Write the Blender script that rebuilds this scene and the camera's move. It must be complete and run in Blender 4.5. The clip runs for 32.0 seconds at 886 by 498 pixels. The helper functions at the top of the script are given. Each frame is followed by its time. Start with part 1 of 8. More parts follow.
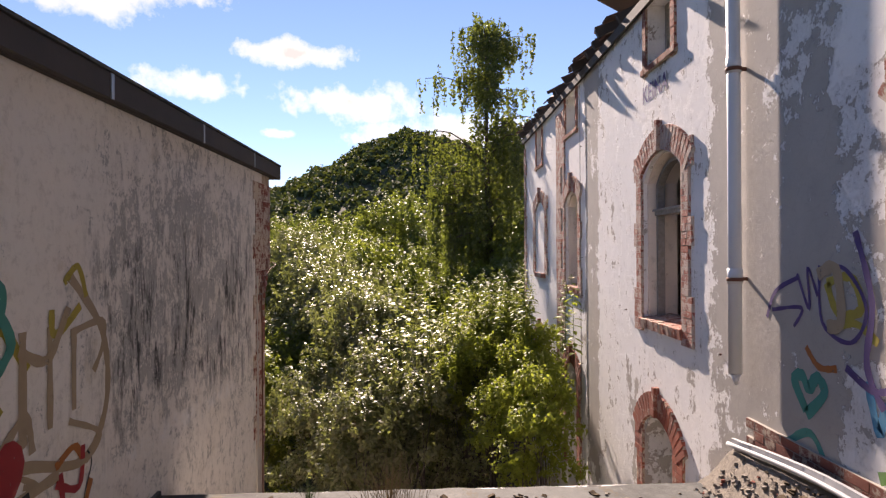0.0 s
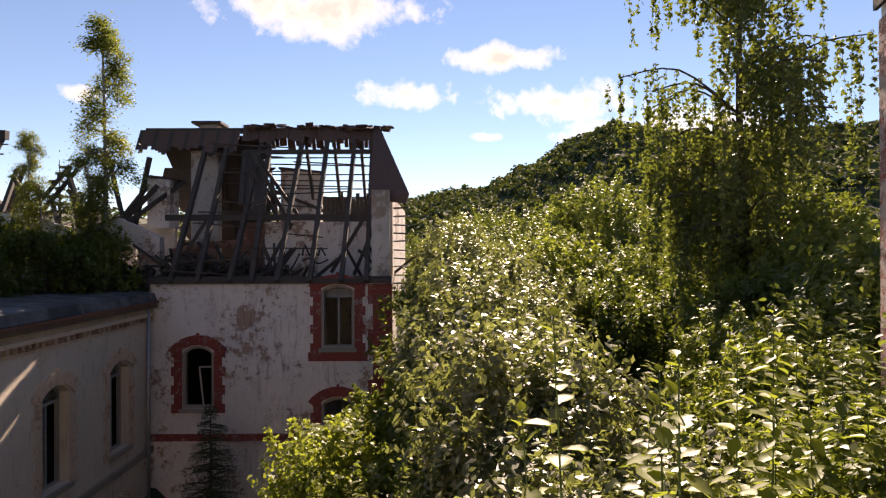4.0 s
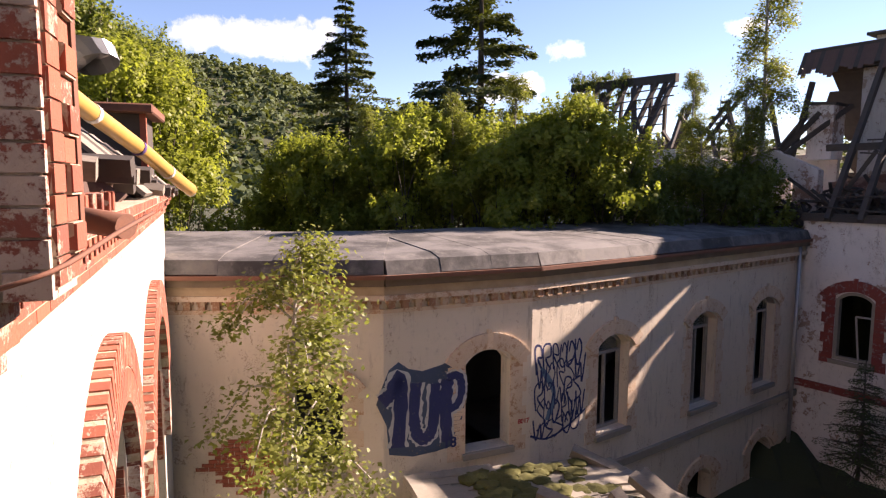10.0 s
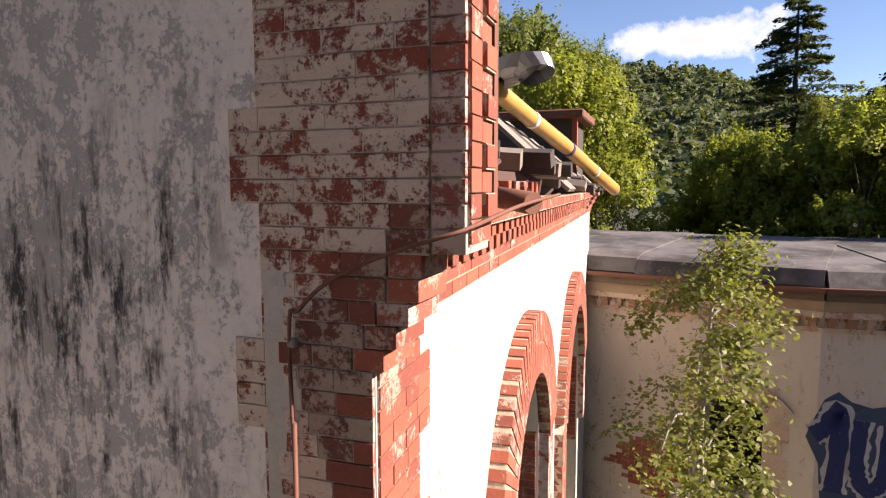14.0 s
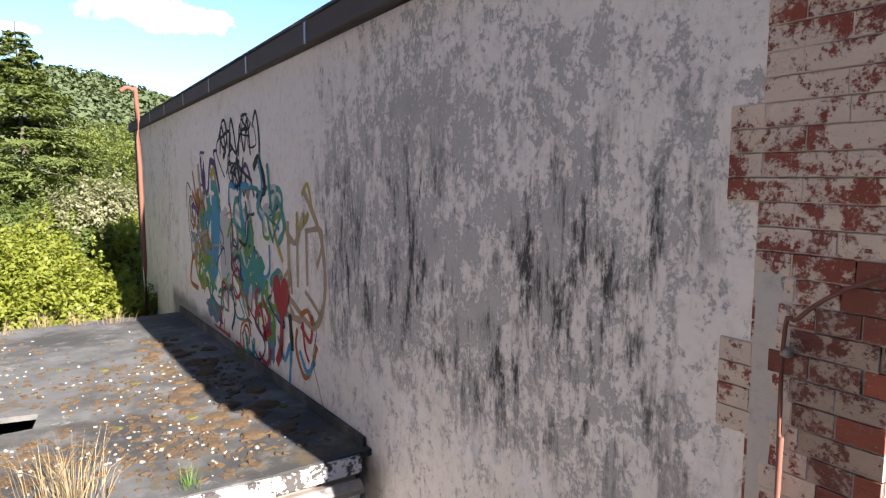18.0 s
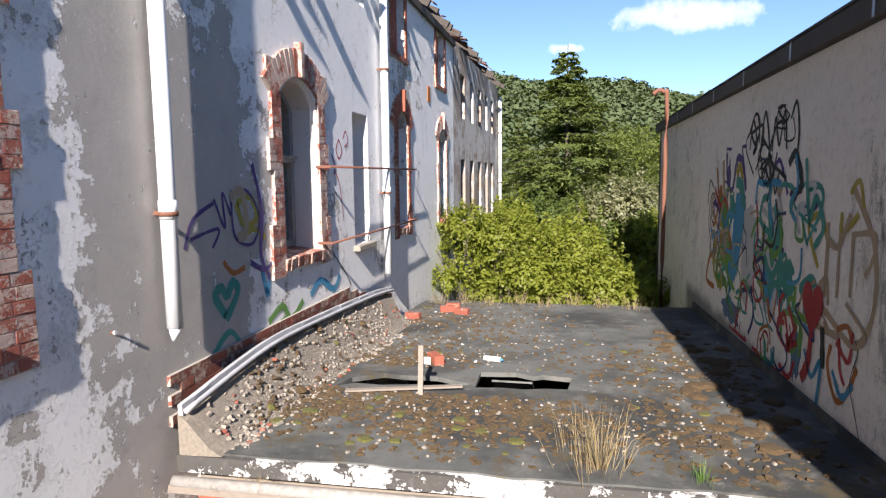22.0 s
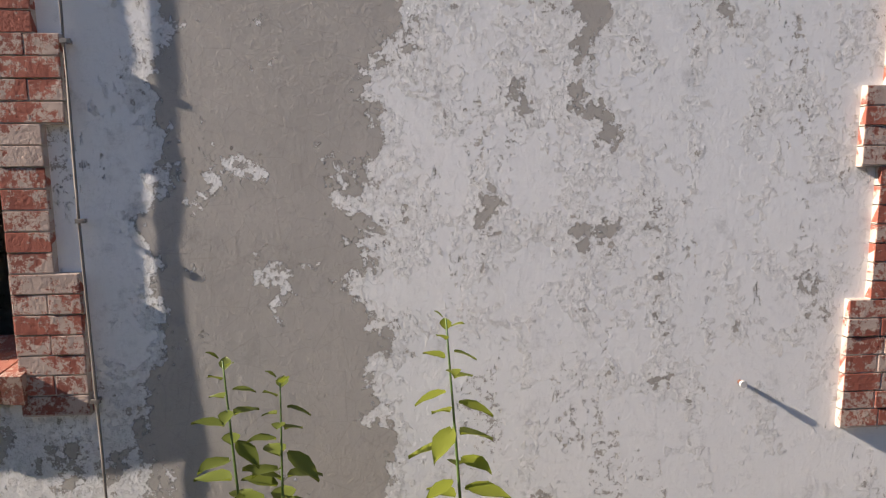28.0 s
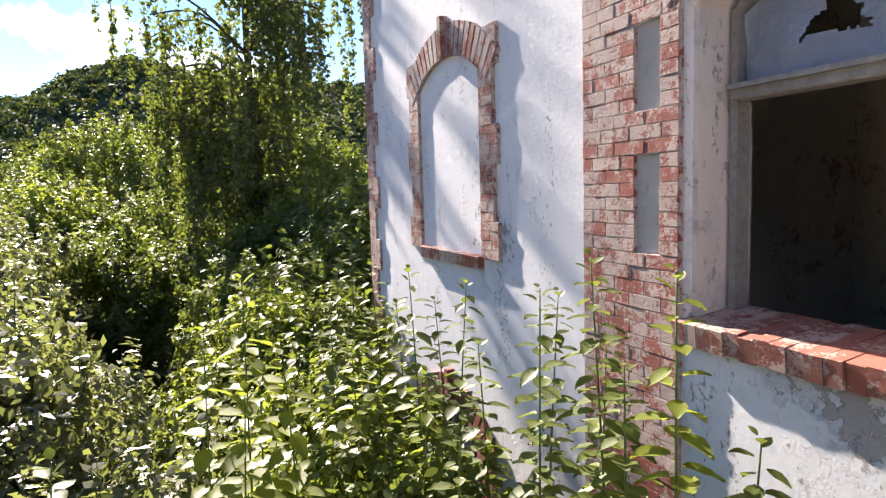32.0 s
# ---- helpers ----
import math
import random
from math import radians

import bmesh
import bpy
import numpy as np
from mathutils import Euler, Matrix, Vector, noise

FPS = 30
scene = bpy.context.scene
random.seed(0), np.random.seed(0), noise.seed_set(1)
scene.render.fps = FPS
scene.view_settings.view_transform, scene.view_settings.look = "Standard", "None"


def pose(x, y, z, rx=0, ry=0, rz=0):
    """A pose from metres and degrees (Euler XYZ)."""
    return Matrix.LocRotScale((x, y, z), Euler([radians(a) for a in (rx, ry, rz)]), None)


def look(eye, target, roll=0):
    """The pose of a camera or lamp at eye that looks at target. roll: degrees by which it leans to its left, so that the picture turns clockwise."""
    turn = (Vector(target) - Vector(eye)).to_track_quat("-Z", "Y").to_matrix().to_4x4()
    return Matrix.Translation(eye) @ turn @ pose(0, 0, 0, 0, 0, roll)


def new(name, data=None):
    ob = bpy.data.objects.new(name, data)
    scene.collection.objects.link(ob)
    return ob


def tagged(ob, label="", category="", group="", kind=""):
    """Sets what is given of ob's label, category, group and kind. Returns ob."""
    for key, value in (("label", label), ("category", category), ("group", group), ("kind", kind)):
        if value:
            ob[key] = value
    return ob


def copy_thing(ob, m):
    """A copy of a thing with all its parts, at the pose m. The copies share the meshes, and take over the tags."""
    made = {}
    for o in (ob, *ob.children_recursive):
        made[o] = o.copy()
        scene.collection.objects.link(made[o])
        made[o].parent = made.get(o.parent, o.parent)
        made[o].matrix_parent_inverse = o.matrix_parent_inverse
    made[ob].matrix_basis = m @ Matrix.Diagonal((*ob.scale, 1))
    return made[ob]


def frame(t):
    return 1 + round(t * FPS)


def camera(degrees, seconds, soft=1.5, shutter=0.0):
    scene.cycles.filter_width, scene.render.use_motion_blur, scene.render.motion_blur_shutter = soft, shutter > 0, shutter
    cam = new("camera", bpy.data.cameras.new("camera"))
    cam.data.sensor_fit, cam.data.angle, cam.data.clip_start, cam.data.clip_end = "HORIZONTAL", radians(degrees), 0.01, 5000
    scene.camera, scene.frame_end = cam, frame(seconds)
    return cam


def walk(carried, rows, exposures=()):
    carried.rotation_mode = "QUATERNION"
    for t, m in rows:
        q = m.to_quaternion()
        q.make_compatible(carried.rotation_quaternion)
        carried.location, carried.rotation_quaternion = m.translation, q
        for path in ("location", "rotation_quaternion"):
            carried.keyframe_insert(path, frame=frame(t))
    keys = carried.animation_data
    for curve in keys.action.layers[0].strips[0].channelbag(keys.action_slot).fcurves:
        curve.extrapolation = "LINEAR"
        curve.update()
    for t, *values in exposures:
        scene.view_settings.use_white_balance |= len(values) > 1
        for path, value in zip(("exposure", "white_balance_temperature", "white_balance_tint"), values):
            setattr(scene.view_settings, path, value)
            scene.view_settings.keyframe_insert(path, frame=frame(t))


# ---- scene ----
cam = camera(70.1, 32.0, soft=1.25)
PATH = [
    (0, (-8.821, 2.76, 1.438), (-6.822, 2.716, 1.443), -0.3),
    (0.5, (-7.628, 2.679, 1.462), (-5.628, 2.659, 1.466), -0.3),
    (1, (-6.335, 2.62, 1.474), (-4.335, 2.627, 1.48), -0.3),
    (1.5, (-4.962, 2.593, 1.483), (-2.962, 2.624, 1.488), -0.3),
    (2, (-3.5, 2.608, 1.473), (-1.502, 2.685, 1.478), -0.2),
    (2.5, (-2.133, 2.735, 1.438), (-0.139, 2.878, 1.443), -0.2),
    (4.5, (0.428, 2.921, 1.446), (2.274, 3.693, 1.455), -0.2),
    (5, (0.621, 2.96, 1.424), (2.39, 3.893, 1.433), -0.2),
    (6, (0.581, 2.914, 1.413), (2.175, 4.123, 1.423), -0.3),
    (7, (0.457, 2.95, 1.464), (1.856, 4.379, 1.462), 0.3),
    (8, (0.34, 3.079, 1.499), (1.353, 4.8, 1.396), 1.1),
    (9, (0.511, 3.29, 1.52), (1.384, 5.079, 1.326), 0.4),
    (10, (0.522, 3.252, 1.481), (1.136, 5.144, 1.275), 0.3),
    (11, (0.619, 3.204, 1.404), (0.913, 5.173, 1.21), 0.1),
    (12, (0.627, 3.242, 1.403), (0.614, 5.233, 1.209), 0.2),
    (13, (0.63, 3.233, 1.401), (0.298, 5.196, 1.207), -0.0),
    (13.5, (0.633, 3.221, 1.398), (0.147, 5.152, 1.204), -0.1),
    (15.5, (0.674, 3.189, 1.378), (-0.424, 4.848, 1.167), 0.3),
    (16, (0.569, 3.113, 1.384), (-0.59, 4.728, 1.164), 0.5),
    (17, (0.56, 3.079, 1.385), (-0.893, 4.436, 1.162), 0.4),
    (18, (0.541, 3.06, 1.421), (-1.141, 4.119, 1.193), 0.1),
    (19, (0.534, 3.011, 1.425), (-1.315, 3.738, 1.197), 0.0),
    (20, (0.535, 3.018, 1.424), (-1.419, 3.378, 1.195), -0.3),
    (21, (0.54, 2.972, 1.417), (-1.447, 2.966, 1.189), -0.5),
    (22, (0.549, 2.918, 1.418), (-1.395, 2.507, 1.189), -0.6),
    (23, (0.58, 2.86, 1.437), (-1.23, 2.041, 1.207), -0.7),
    (24, (0.624, 2.835, 1.428), (-0.966, 1.642, 1.209), -1.1),
    (24.5, (0.638, 2.854, 1.435), (-0.8, 1.481, 1.217), -1.2),
    (26.5, (0.791, 2.772, 1.406), (0.218, 0.864, 1.225), -1.0),
    (27, (1.227, 2.476, 1.365), (0.588, 0.587, 1.214), -1.3),
    (28, (1.346, 2.402, 1.499), (1.2, 0.425, 1.229), -0.4),
    (29, (1.363, 2.416, 1.487), (1.804, 0.482, 1.234), -1.0),
    (30, (1.324, 2.373, 1.457), (2.366, 0.681, 1.236), -1.5),
    (30.5, (1.35, 2.38, 1.456), (2.612, 0.843, 1.24), -1.6),
    (31, (1.377, 2.39, 1.45), (2.848, 1.051, 1.241), -1.8),
    (32, (1.409, 2.393, 1.431), (3.238, 1.604, 1.246), -1.6),
]
EXPOSURES = [(0, 1.55, 7200, 26), (2.5, 1.55, 7500, 24), (5, 1.5, 8100, 26), (7, 1.65, 8000, 29), (8, 2.02, 7900, 31), (9, 2.12, 7500, 30), (10, 1.98, 7400, 30), (12, 1.7, 7100, 30), (13.5, 1.65, 7000, 26), (15.5, 1.8, 6700, 24), (17, 2.0, 6500, 20), (18, 2.32, 6200, 19), (19, 1.95, 6100, 17), (22, 1.6, 6250, 16), (24, 1.6, 6800, 20), (26.8, 1.15, 6800, 17), (28, 1.3, 6800, 16), (29, 1.55, 6800, 16), (30, 1.9, 6700, 16), (31, 2.15, 6600, 17), (32, 2.2, 6500, 18)]
walk(cam, [(t, look(eye, target, roll)) for t, eye, target, roll in PATH], EXPOSURES)

# ---- world, sun ----
SUN_AZ, SUN_EL = 6.0, 30.0     # degrees from +x towards +y, above the horizon
world = bpy.data.worlds.new("sky")
scene.world = world
world.use_nodes = True
wt = world.node_tree
sky = wt.nodes.new("ShaderNodeTexSky")
sky.sky_type = "NISHITA"
sky.sun_disc = False
sky.sun_elevation = radians(SUN_EL)
sky.sun_rotation = radians(90 - SUN_AZ)
sky.dust_density, sky.air_density, sky.ozone_density = 0.0, 0.85, 4.0
SKY_STRENGTH, CLOUD_LIGHT = 0.06, 8.5


def wnode(kind, **kw):
    n = wt.nodes.new(kind)
    for k, v in kw.items():
        if k == "operation":
            n.operation = v
    return n


def wmath(op, a, b=None, clamp=False):
    n = wnode("ShaderNodeMath", operation=op)
    n.use_clamp = clamp
    for i, v in enumerate((a, b)):
        if v is None:
            continue
        if isinstance(v, (int, float)):
            n.inputs[i].default_value = v
        else:
            wt.links.new(v, n.inputs[i])
    return n.outputs[0]


geo = wt.nodes.new("ShaderNodeTexCoord")
direction = geo.outputs["Generated"]
# cumulus clouds: bearing, elevation, half width, half height in degrees
CLOUDS = [(20.5, 14.0, 5.5, 1.7), (11.5, 17.0, 6.0, 1.3), (6.5, 13.2, 8.5, 1.9), (29, 20.5, 11, 2.6), (47, 12.5, 2.6, 1.0),
          (13.2, 10.2, 1.6, 0.6), (88, 12.0, 9.0, 2.0), (61, 11.5, 2.6, 1.3), (66, 8.2, 3.5, 1.6), (172, 12.6, 6.0, 1.5),
          (181, 10.8, 2.0, 0.6), (-3, 9.5, 10, 3.0), (130, 18, 8, 2), (225, 17, 8, 2), (300, 20, 9, 3)]
warp = wt.nodes.new("ShaderNodeTexNoise")
warp.inputs["Scale"].default_value, warp.inputs["Detail"].default_value = 16.0, 7.0
warp.inputs["Roughness"].default_value = 0.62
wt.links.new(direction, warp.inputs["Vector"])
best = None
for az, el, hw, hh in CLOUDS:
    a, e = radians(az), radians(el)
    mp = wt.nodes.new("ShaderNodeMapping")
    mp.vector_type = "POINT"
    # turn the cloud's centre onto +x, then stretch across and upwards
    sub = wt.nodes.new("ShaderNodeVectorMath")
    sub.operation = "SUBTRACT"
    sub.inputs[1].default_value = (math.cos(a) * math.cos(e), math.sin(a) * math.cos(e), math.sin(e))
    wt.links.new(direction, sub.inputs[0])
    rot = wt.nodes.new("ShaderNodeVectorRotate")
    rot.rotation_type = "Z_AXIS"
    rot.inputs["Angle"].default_value = -a
    wt.links.new(sub.outputs[0], rot.inputs["Vector"])
    sc = wt.nodes.new("ShaderNodeVectorMath")
    sc.operation = "MULTIPLY"
    sc.inputs[1].default_value = (1.0, 1 / math.tan(radians(hw)), 1 / math.tan(radians(hh)))
    wt.links.new(rot.outputs[0], sc.inputs[0])
    ln = wt.nodes.new("ShaderNodeVectorMath")
    ln.operation = "LENGTH"
    wt.links.new(sc.outputs[0], ln.inputs[0])
    val = wmath("SUBTRACT", 1.0, ln.outputs["Value"])
    best = val if best is None else wmath("MAXIMUM", best, val)
puff = wmath("ADD", best, wmath("MULTIPLY", wmath("SUBTRACT", warp.outputs["Fac"], 0.5), 2.6))
cover = wmath("MULTIPLY", wmath("SUBTRACT", puff, 0.16), 1.5, True)
shade = wmath("ADD", 0.62, wmath("MULTIPLY", wmath("SUBTRACT", 1.0, wmath("MULTIPLY", wmath("SUBTRACT", puff, 0.35), 1.4, True)), 0.38))
mixc = wt.nodes.new("ShaderNodeMix")
mixc.data_type = "RGBA"
wt.links.new(cover, mixc.inputs["Factor"])
wt.links.new(sky.outputs[0], mixc.inputs["A"])
ccol = wt.nodes.new("ShaderNodeCombineColor")
for i, k in enumerate((0.98, 1.0, 0.98)):
    wt.links.new(wmath("MULTIPLY", shade, CLOUD_LIGHT * k), ccol.inputs[i])
wt.links.new(ccol.outputs[0], mixc.inputs["B"])
wt.links.new(mixc.outputs["Result"], wt.nodes["Background"].inputs[0])
wt.nodes["Background"].inputs[1].default_value = SKY_STRENGTH

sun = new("sun", bpy.data.lights.new("sun", "SUN"))
sun.data.energy, sun.data.angle, sun.data.color = 4.8, radians(0.55), (1.0, 0.92, 0.80)
a, e = radians(SUN_AZ), radians(SUN_EL)
sun.matrix_world = look((0, 0, 30), (-math.cos(a) * math.cos(e), -math.sin(a) * math.cos(e), 30 - math.sin(e)))

# ---- materials ----


class Mat:
    """A procedural material: a node tree with short ways to add noise, mixes and bumps, in world metres."""

    def __init__(self, name, rough=0.85):
        self.m = bpy.data.materials.new(name)
        self.m.use_nodes = True
        self.t = self.m.node_tree
        self.b = self.t.nodes["Principled BSDF"]
        self.b.inputs["Roughness"].default_value = rough
        self.pos = self.t.nodes.new("ShaderNodeNewGeometry").outputs["Position"]
        self.h = None

    def link(self, a, b):
        self.t.links.new(a, b)

    def val(self, sock, v):
        if isinstance(v, (int, float)):
            sock.default_value = v
        elif isinstance(v, tuple):
            sock.default_value = (*v, 1)[:len(sock.default_value)] if len(v) == 3 else v
        else:
            self.link(v, sock)

    def scaled(self, s):
        n = self.t.nodes.new("ShaderNodeVectorMath")
        n.operation = "MULTIPLY"
        self.link(self.pos, n.inputs[0])
        n.inputs[1].default_value = s
        return n.outputs[0]

    def noise(self, scale, detail=4.0, rough=0.55, stretch=None, distort=0.0):
        n = self.t.nodes.new("ShaderNodeTexNoise")
        n.inputs["Scale"].default_value, n.inputs["Detail"].default_value = scale, detail
        n.inputs["Roughness"].default_value, n.inputs["Distortion"].default_value = rough, distort
        self.link(self.scaled(stretch) if stretch else self.pos, n.inputs["Vector"])
        return n.outputs["Fac"]

    def cracks(self, scale, width=0.03):
        n = self.t.nodes.new("ShaderNodeTexVoronoi")
        n.feature = "DISTANCE_TO_EDGE"
        n.inputs["Scale"].default_value = scale
        self.link(self.pos, n.inputs["Vector"])
        return self.ramp(n.outputs["Distance"], 0.0, width)

    def math(self, op, a, b=0.0, clamp=False):
        n = self.t.nodes.new("ShaderNodeMath")
        n.operation, n.use_clamp = op, clamp
        self.val(n.inputs[0], a)
        self.val(n.inputs[1], b)
        return n.outputs[0]

    def ramp(self, x, lo, hi):
        n = self.t.nodes.new("ShaderNodeMapRange")
        n.interpolation_type = "SMOOTHSTEP"
        self.val(n.inputs["Value"], x)
        n.inputs["From Min"].default_value, n.inputs["From Max"].default_value = lo, hi
        return n.outputs["Result"]

    def axis(self, i):
        n = self.t.nodes.new("ShaderNodeSeparateXYZ")
        self.link(self.pos, n.inputs[0])
        return n.outputs[i]

    def band(self, i, lo, hi, soft):
        """1 between lo and hi along an axis, with a soft, uneven edge."""
        x = self.axis(i)
        x = self.math("ADD", x, self.math("MULTIPLY", self.math("SUBTRACT", self.noise(1.7, 6, 0.65), 0.5), soft * 3))
        return self.math("MULTIPLY", self.ramp(x, lo - soft, lo + soft), self.math("SUBTRACT", 1.0, self.ramp(x, hi - soft, hi + soft)))

    def mix(self, f, a, b, mode="MIX"):
        n = self.t.nodes.new("ShaderNodeMix")
        n.data_type, n.blend_type = "RGBA", mode
        self.val(n.inputs["Factor"], f)
        for key, v in (("A", a), ("B", b)):
            s = [i for i in n.inputs if i.name == key and i.type == "RGBA"][0]
            self.val(s, v)
        return [o for o in n.outputs if o.type == "RGBA"][0]

    def random(self, island=False):
        if island:
            return self.t.nodes.new("ShaderNodeNewGeometry").outputs["Random Per Island"]
        return self.t.nodes.new("ShaderNodeObjectInfo").outputs["Random"]

    def color(self, c):
        self.val(self.b.inputs["Base Color"], c)
        return self

    def bump(self, height, dist=0.01, strength=1.0):
        n = self.t.nodes.new("ShaderNodeBump")
        n.inputs["Distance"].default_value, n.inputs["Strength"].default_value = dist, strength
        self.val(n.inputs["Height"], height)
        if self.h is not None:
            self.link(self.h, n.inputs["Normal"])
        self.h = n.outputs[0]
        self.link(self.h, self.b.inputs["Normal"])
        return self

    def done(self, **kw):
        for k, v in kw.items():
            self.val(self.b.inputs[k.replace("_", " ").title()], v)
        return self.m


def peeling(name, coat, under, amount, dirt=(0.20, 0.19, 0.18), coat2=None, streaks=0.0, bands=(), bare=()):
    """Old limewashed render: a coat that peels off a rougher ground, dirt at two scales, rain streaks."""
    m = Mat(name, 0.92)
    big = m.noise(0.55, 6, 0.62)
    mid = m.noise(4.2, 9, 0.70, distort=0.15)
    fine = m.noise(27, 8, 0.78)
    mask = m.math("ADD", m.math("MULTIPLY", big, 0.50), m.math("ADD", m.math("MULTIPLY", mid, 0.45), m.math("MULTIPLY", fine, 0.19)))
    for axis, lo, hi, soft, push in bare:
        mask = m.math("ADD", mask, m.math("MULTIPLY", m.band(axis, lo, hi, soft), push))
    gone = m.ramp(mask, amount, amount + 0.010)
    chips = m.math("MULTIPLY", m.ramp(fine, 0.540, 0.548), m.ramp(m.noise(1.0, 7, 0.72, stretch=(3.2, 3.2, 1.1)), 0.555, 0.60))
    gone = m.math("MAXIMUM", gone, chips)
    c = m.mix(m.noise(1.1, 5), coat, coat2 or tuple(v * 0.86 for v in coat))
    u = m.mix(m.noise(3.3, 6), under, tuple(v * 0.72 for v in under))
    u = m.mix(m.math("MULTIPLY", m.math("SUBTRACT", 1.0, m.cracks(8.5, 0.018)), 0.30), u, tuple(v * 0.6 for v in under))
    col = m.mix(gone, c, u)
    col = m.mix(m.math("MULTIPLY", m.ramp(m.noise(7, 8, 0.75), 0.53, 0.75), 0.45), col, dirt)
    if streaks:
        s = m.ramp(m.noise(1.0, 6, 0.68, stretch=(5.5, 5.5, 0.75)), 0.52, 0.68)
        s = m.math("MULTIPLY", s, m.ramp(m.noise(0.8, 3), 0.42, 0.6))
        col = m.mix(m.math("MULTIPLY", s, streaks), col, (0.055, 0.052, 0.05))
    m.color(col)
    m.bump(m.math("SUBTRACT", 1.0, gone), 0.014, 1.0)
    m.bump(m.ramp(mask, amount - 0.05, amount), 0.006, 0.6)
    m.bump(m.ramp(m.noise(15, 8, 0.72, distort=0.3), 0.52, 0.56), 0.0030, 0.22)
    m.bump(m.ramp(fine, 0.50, 0.60), 0.0020, 0.4)
    m.bump(m.noise(70, 3), 0.0015, 0.6)
    return m.done()


M_facade = peeling("limewashed_facade", (0.84, 0.825, 0.805), (0.47, 0.435, 0.395), 0.625, coat2=(0.75, 0.745, 0.745),
                   bare=((0, 1.42, 2.26, 0.13, 0.12), (0, -4.6, -2.7, 0.2, 0.12), (0, 2.6, 9.4, 0.15, -0.045)))


def gable_render(name):
    """Cream limewash over grey render: crumbling loss at three scales, a grey zone in the middle, sooty rain streaks."""
    m = Mat(name, 0.93)
    lump, mid = m.noise(2.3, 6, 0.62, stretch=(1.0, 1.0, 0.8)), m.noise(10.5, 10, 0.76, stretch=(1.0, 1.0, 0.65), distort=0.25)
    fine, grain = m.noise(34, 8, 0.8), m.noise(75, 4, 0.7)
    zone = m.math("MULTIPLY", m.band(0, -4.4, -0.95, 0.40), m.band(2, 0.12, 2.05, 0.28))
    west = m.band(0, -11.0, -4.7, 0.9)
    mask = m.math("ADD", m.math("MULTIPLY", mid, 0.52), m.math("ADD", m.math("MULTIPLY", fine, 0.36), m.math("MULTIPLY", lump, 0.20)))
    mask = m.math("ADD", mask, m.math("MULTIPLY", zone, 0.048))
    mask = m.math("SUBTRACT", mask, m.math("MULTIPLY", west, 0.045))
    gone = m.ramp(mask, 0.577, 0.590)
    coat = m.mix(m.noise(1.0, 6, 0.65), (0.86, 0.81, 0.75), (0.74, 0.69, 0.63))
    coat = m.mix(m.math("MULTIPLY", m.ramp(m.noise(11, 9, 0.8), 0.48, 0.70), 0.55), coat, (0.40, 0.36, 0.32))
    coat = m.mix(m.math("MULTIPLY", m.ramp(m.noise(2.0, 7, 0.7), 0.56, 0.68), 0.35), coat, (0.42, 0.33, 0.21))
    grey = m.mix(m.noise(5, 8, 0.75), (0.58, 0.56, 0.53), (0.34, 0.33, 0.31))
    col = m.mix(gone, coat, grey)
    # pale salts in a ragged line above the foot of the grey zone
    salt = m.math("MULTIPLY", m.band(2, -0.16, 0.0, 0.06), m.math("MULTIPLY", m.band(0, -4.4, -1.5, 0.3), m.ramp(m.noise(6, 8, 0.75), 0.46, 0.58)))
    col = m.mix(m.math("MULTIPLY", salt, 0.7), col, (0.80, 0.78, 0.76))
    smear = m.ramp(m.noise(1.0, 9, 0.72, stretch=(8.0, 8.0, 1.6), distort=0.2), 0.47, 0.60)
    s = m.math("MULTIPLY", smear, m.ramp(m.noise(1.15, 5, 0.6), 0.41, 0.49))
    s = m.math("MULTIPLY", s, m.ramp(m.noise(19, 7, 0.8, stretch=(1.0, 1.0, 0.5)), 0.36, 0.52))
    s = m.math("MULTIPLY", s, m.math("ADD", 0.12, m.math("MULTIPLY", m.band(2, 0.10, 1.55, 0.3), 0.88)))
    s = m.math("MULTIPLY", s, m.math("ADD", 0.12, m.math("MULTIPLY", m.band(0, -4.5, -0.85, 0.35), 0.88)))
    col = m.mix(m.math("MULTIPLY", s, 0.95), col, (0.030, 0.028, 0.027))
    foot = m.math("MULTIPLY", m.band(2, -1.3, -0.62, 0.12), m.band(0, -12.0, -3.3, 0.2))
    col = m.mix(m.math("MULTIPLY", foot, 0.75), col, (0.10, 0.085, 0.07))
    m.color(col)
    m.bump(m.math("SUBTRACT", 1.0, gone), 0.006, 1.0).bump(fine, 0.006, 0.6).bump(grain, 0.0015, 0.6)
    return m.done()


M_gable = gable_render("streaked_grey_render")
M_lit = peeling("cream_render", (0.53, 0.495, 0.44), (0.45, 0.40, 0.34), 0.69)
M_reveal = peeling("pinkish_reveal_plaster", (0.76, 0.68, 0.61), (0.56, 0.46, 0.39), 0.69, coat2=(0.70, 0.63, 0.57))
M_court = peeling("sand_coloured_render", (0.62, 0.535, 0.435), (0.44, 0.35, 0.27), 0.69, coat2=(0.54, 0.47, 0.39), streaks=0.35)
M_attic = peeling("whitewashed_attic_plaster", (0.78, 0.75, 0.72), (0.42, 0.30, 0.24), 0.60, coat2=(0.66, 0.62, 0.58), streaks=0.35)
M_ruin = peeling("sooty_render", (0.72, 0.66, 0.61), (0.40, 0.27, 0.21), 0.62, coat2=(0.55, 0.50, 0.47), streaks=0.45)
M_ruin_pale = peeling("weathered_bare_render", (0.52, 0.49, 0.46), (0.36, 0.28, 0.23), 0.57, coat2=(0.44, 0.41, 0.38), streaks=0.5)
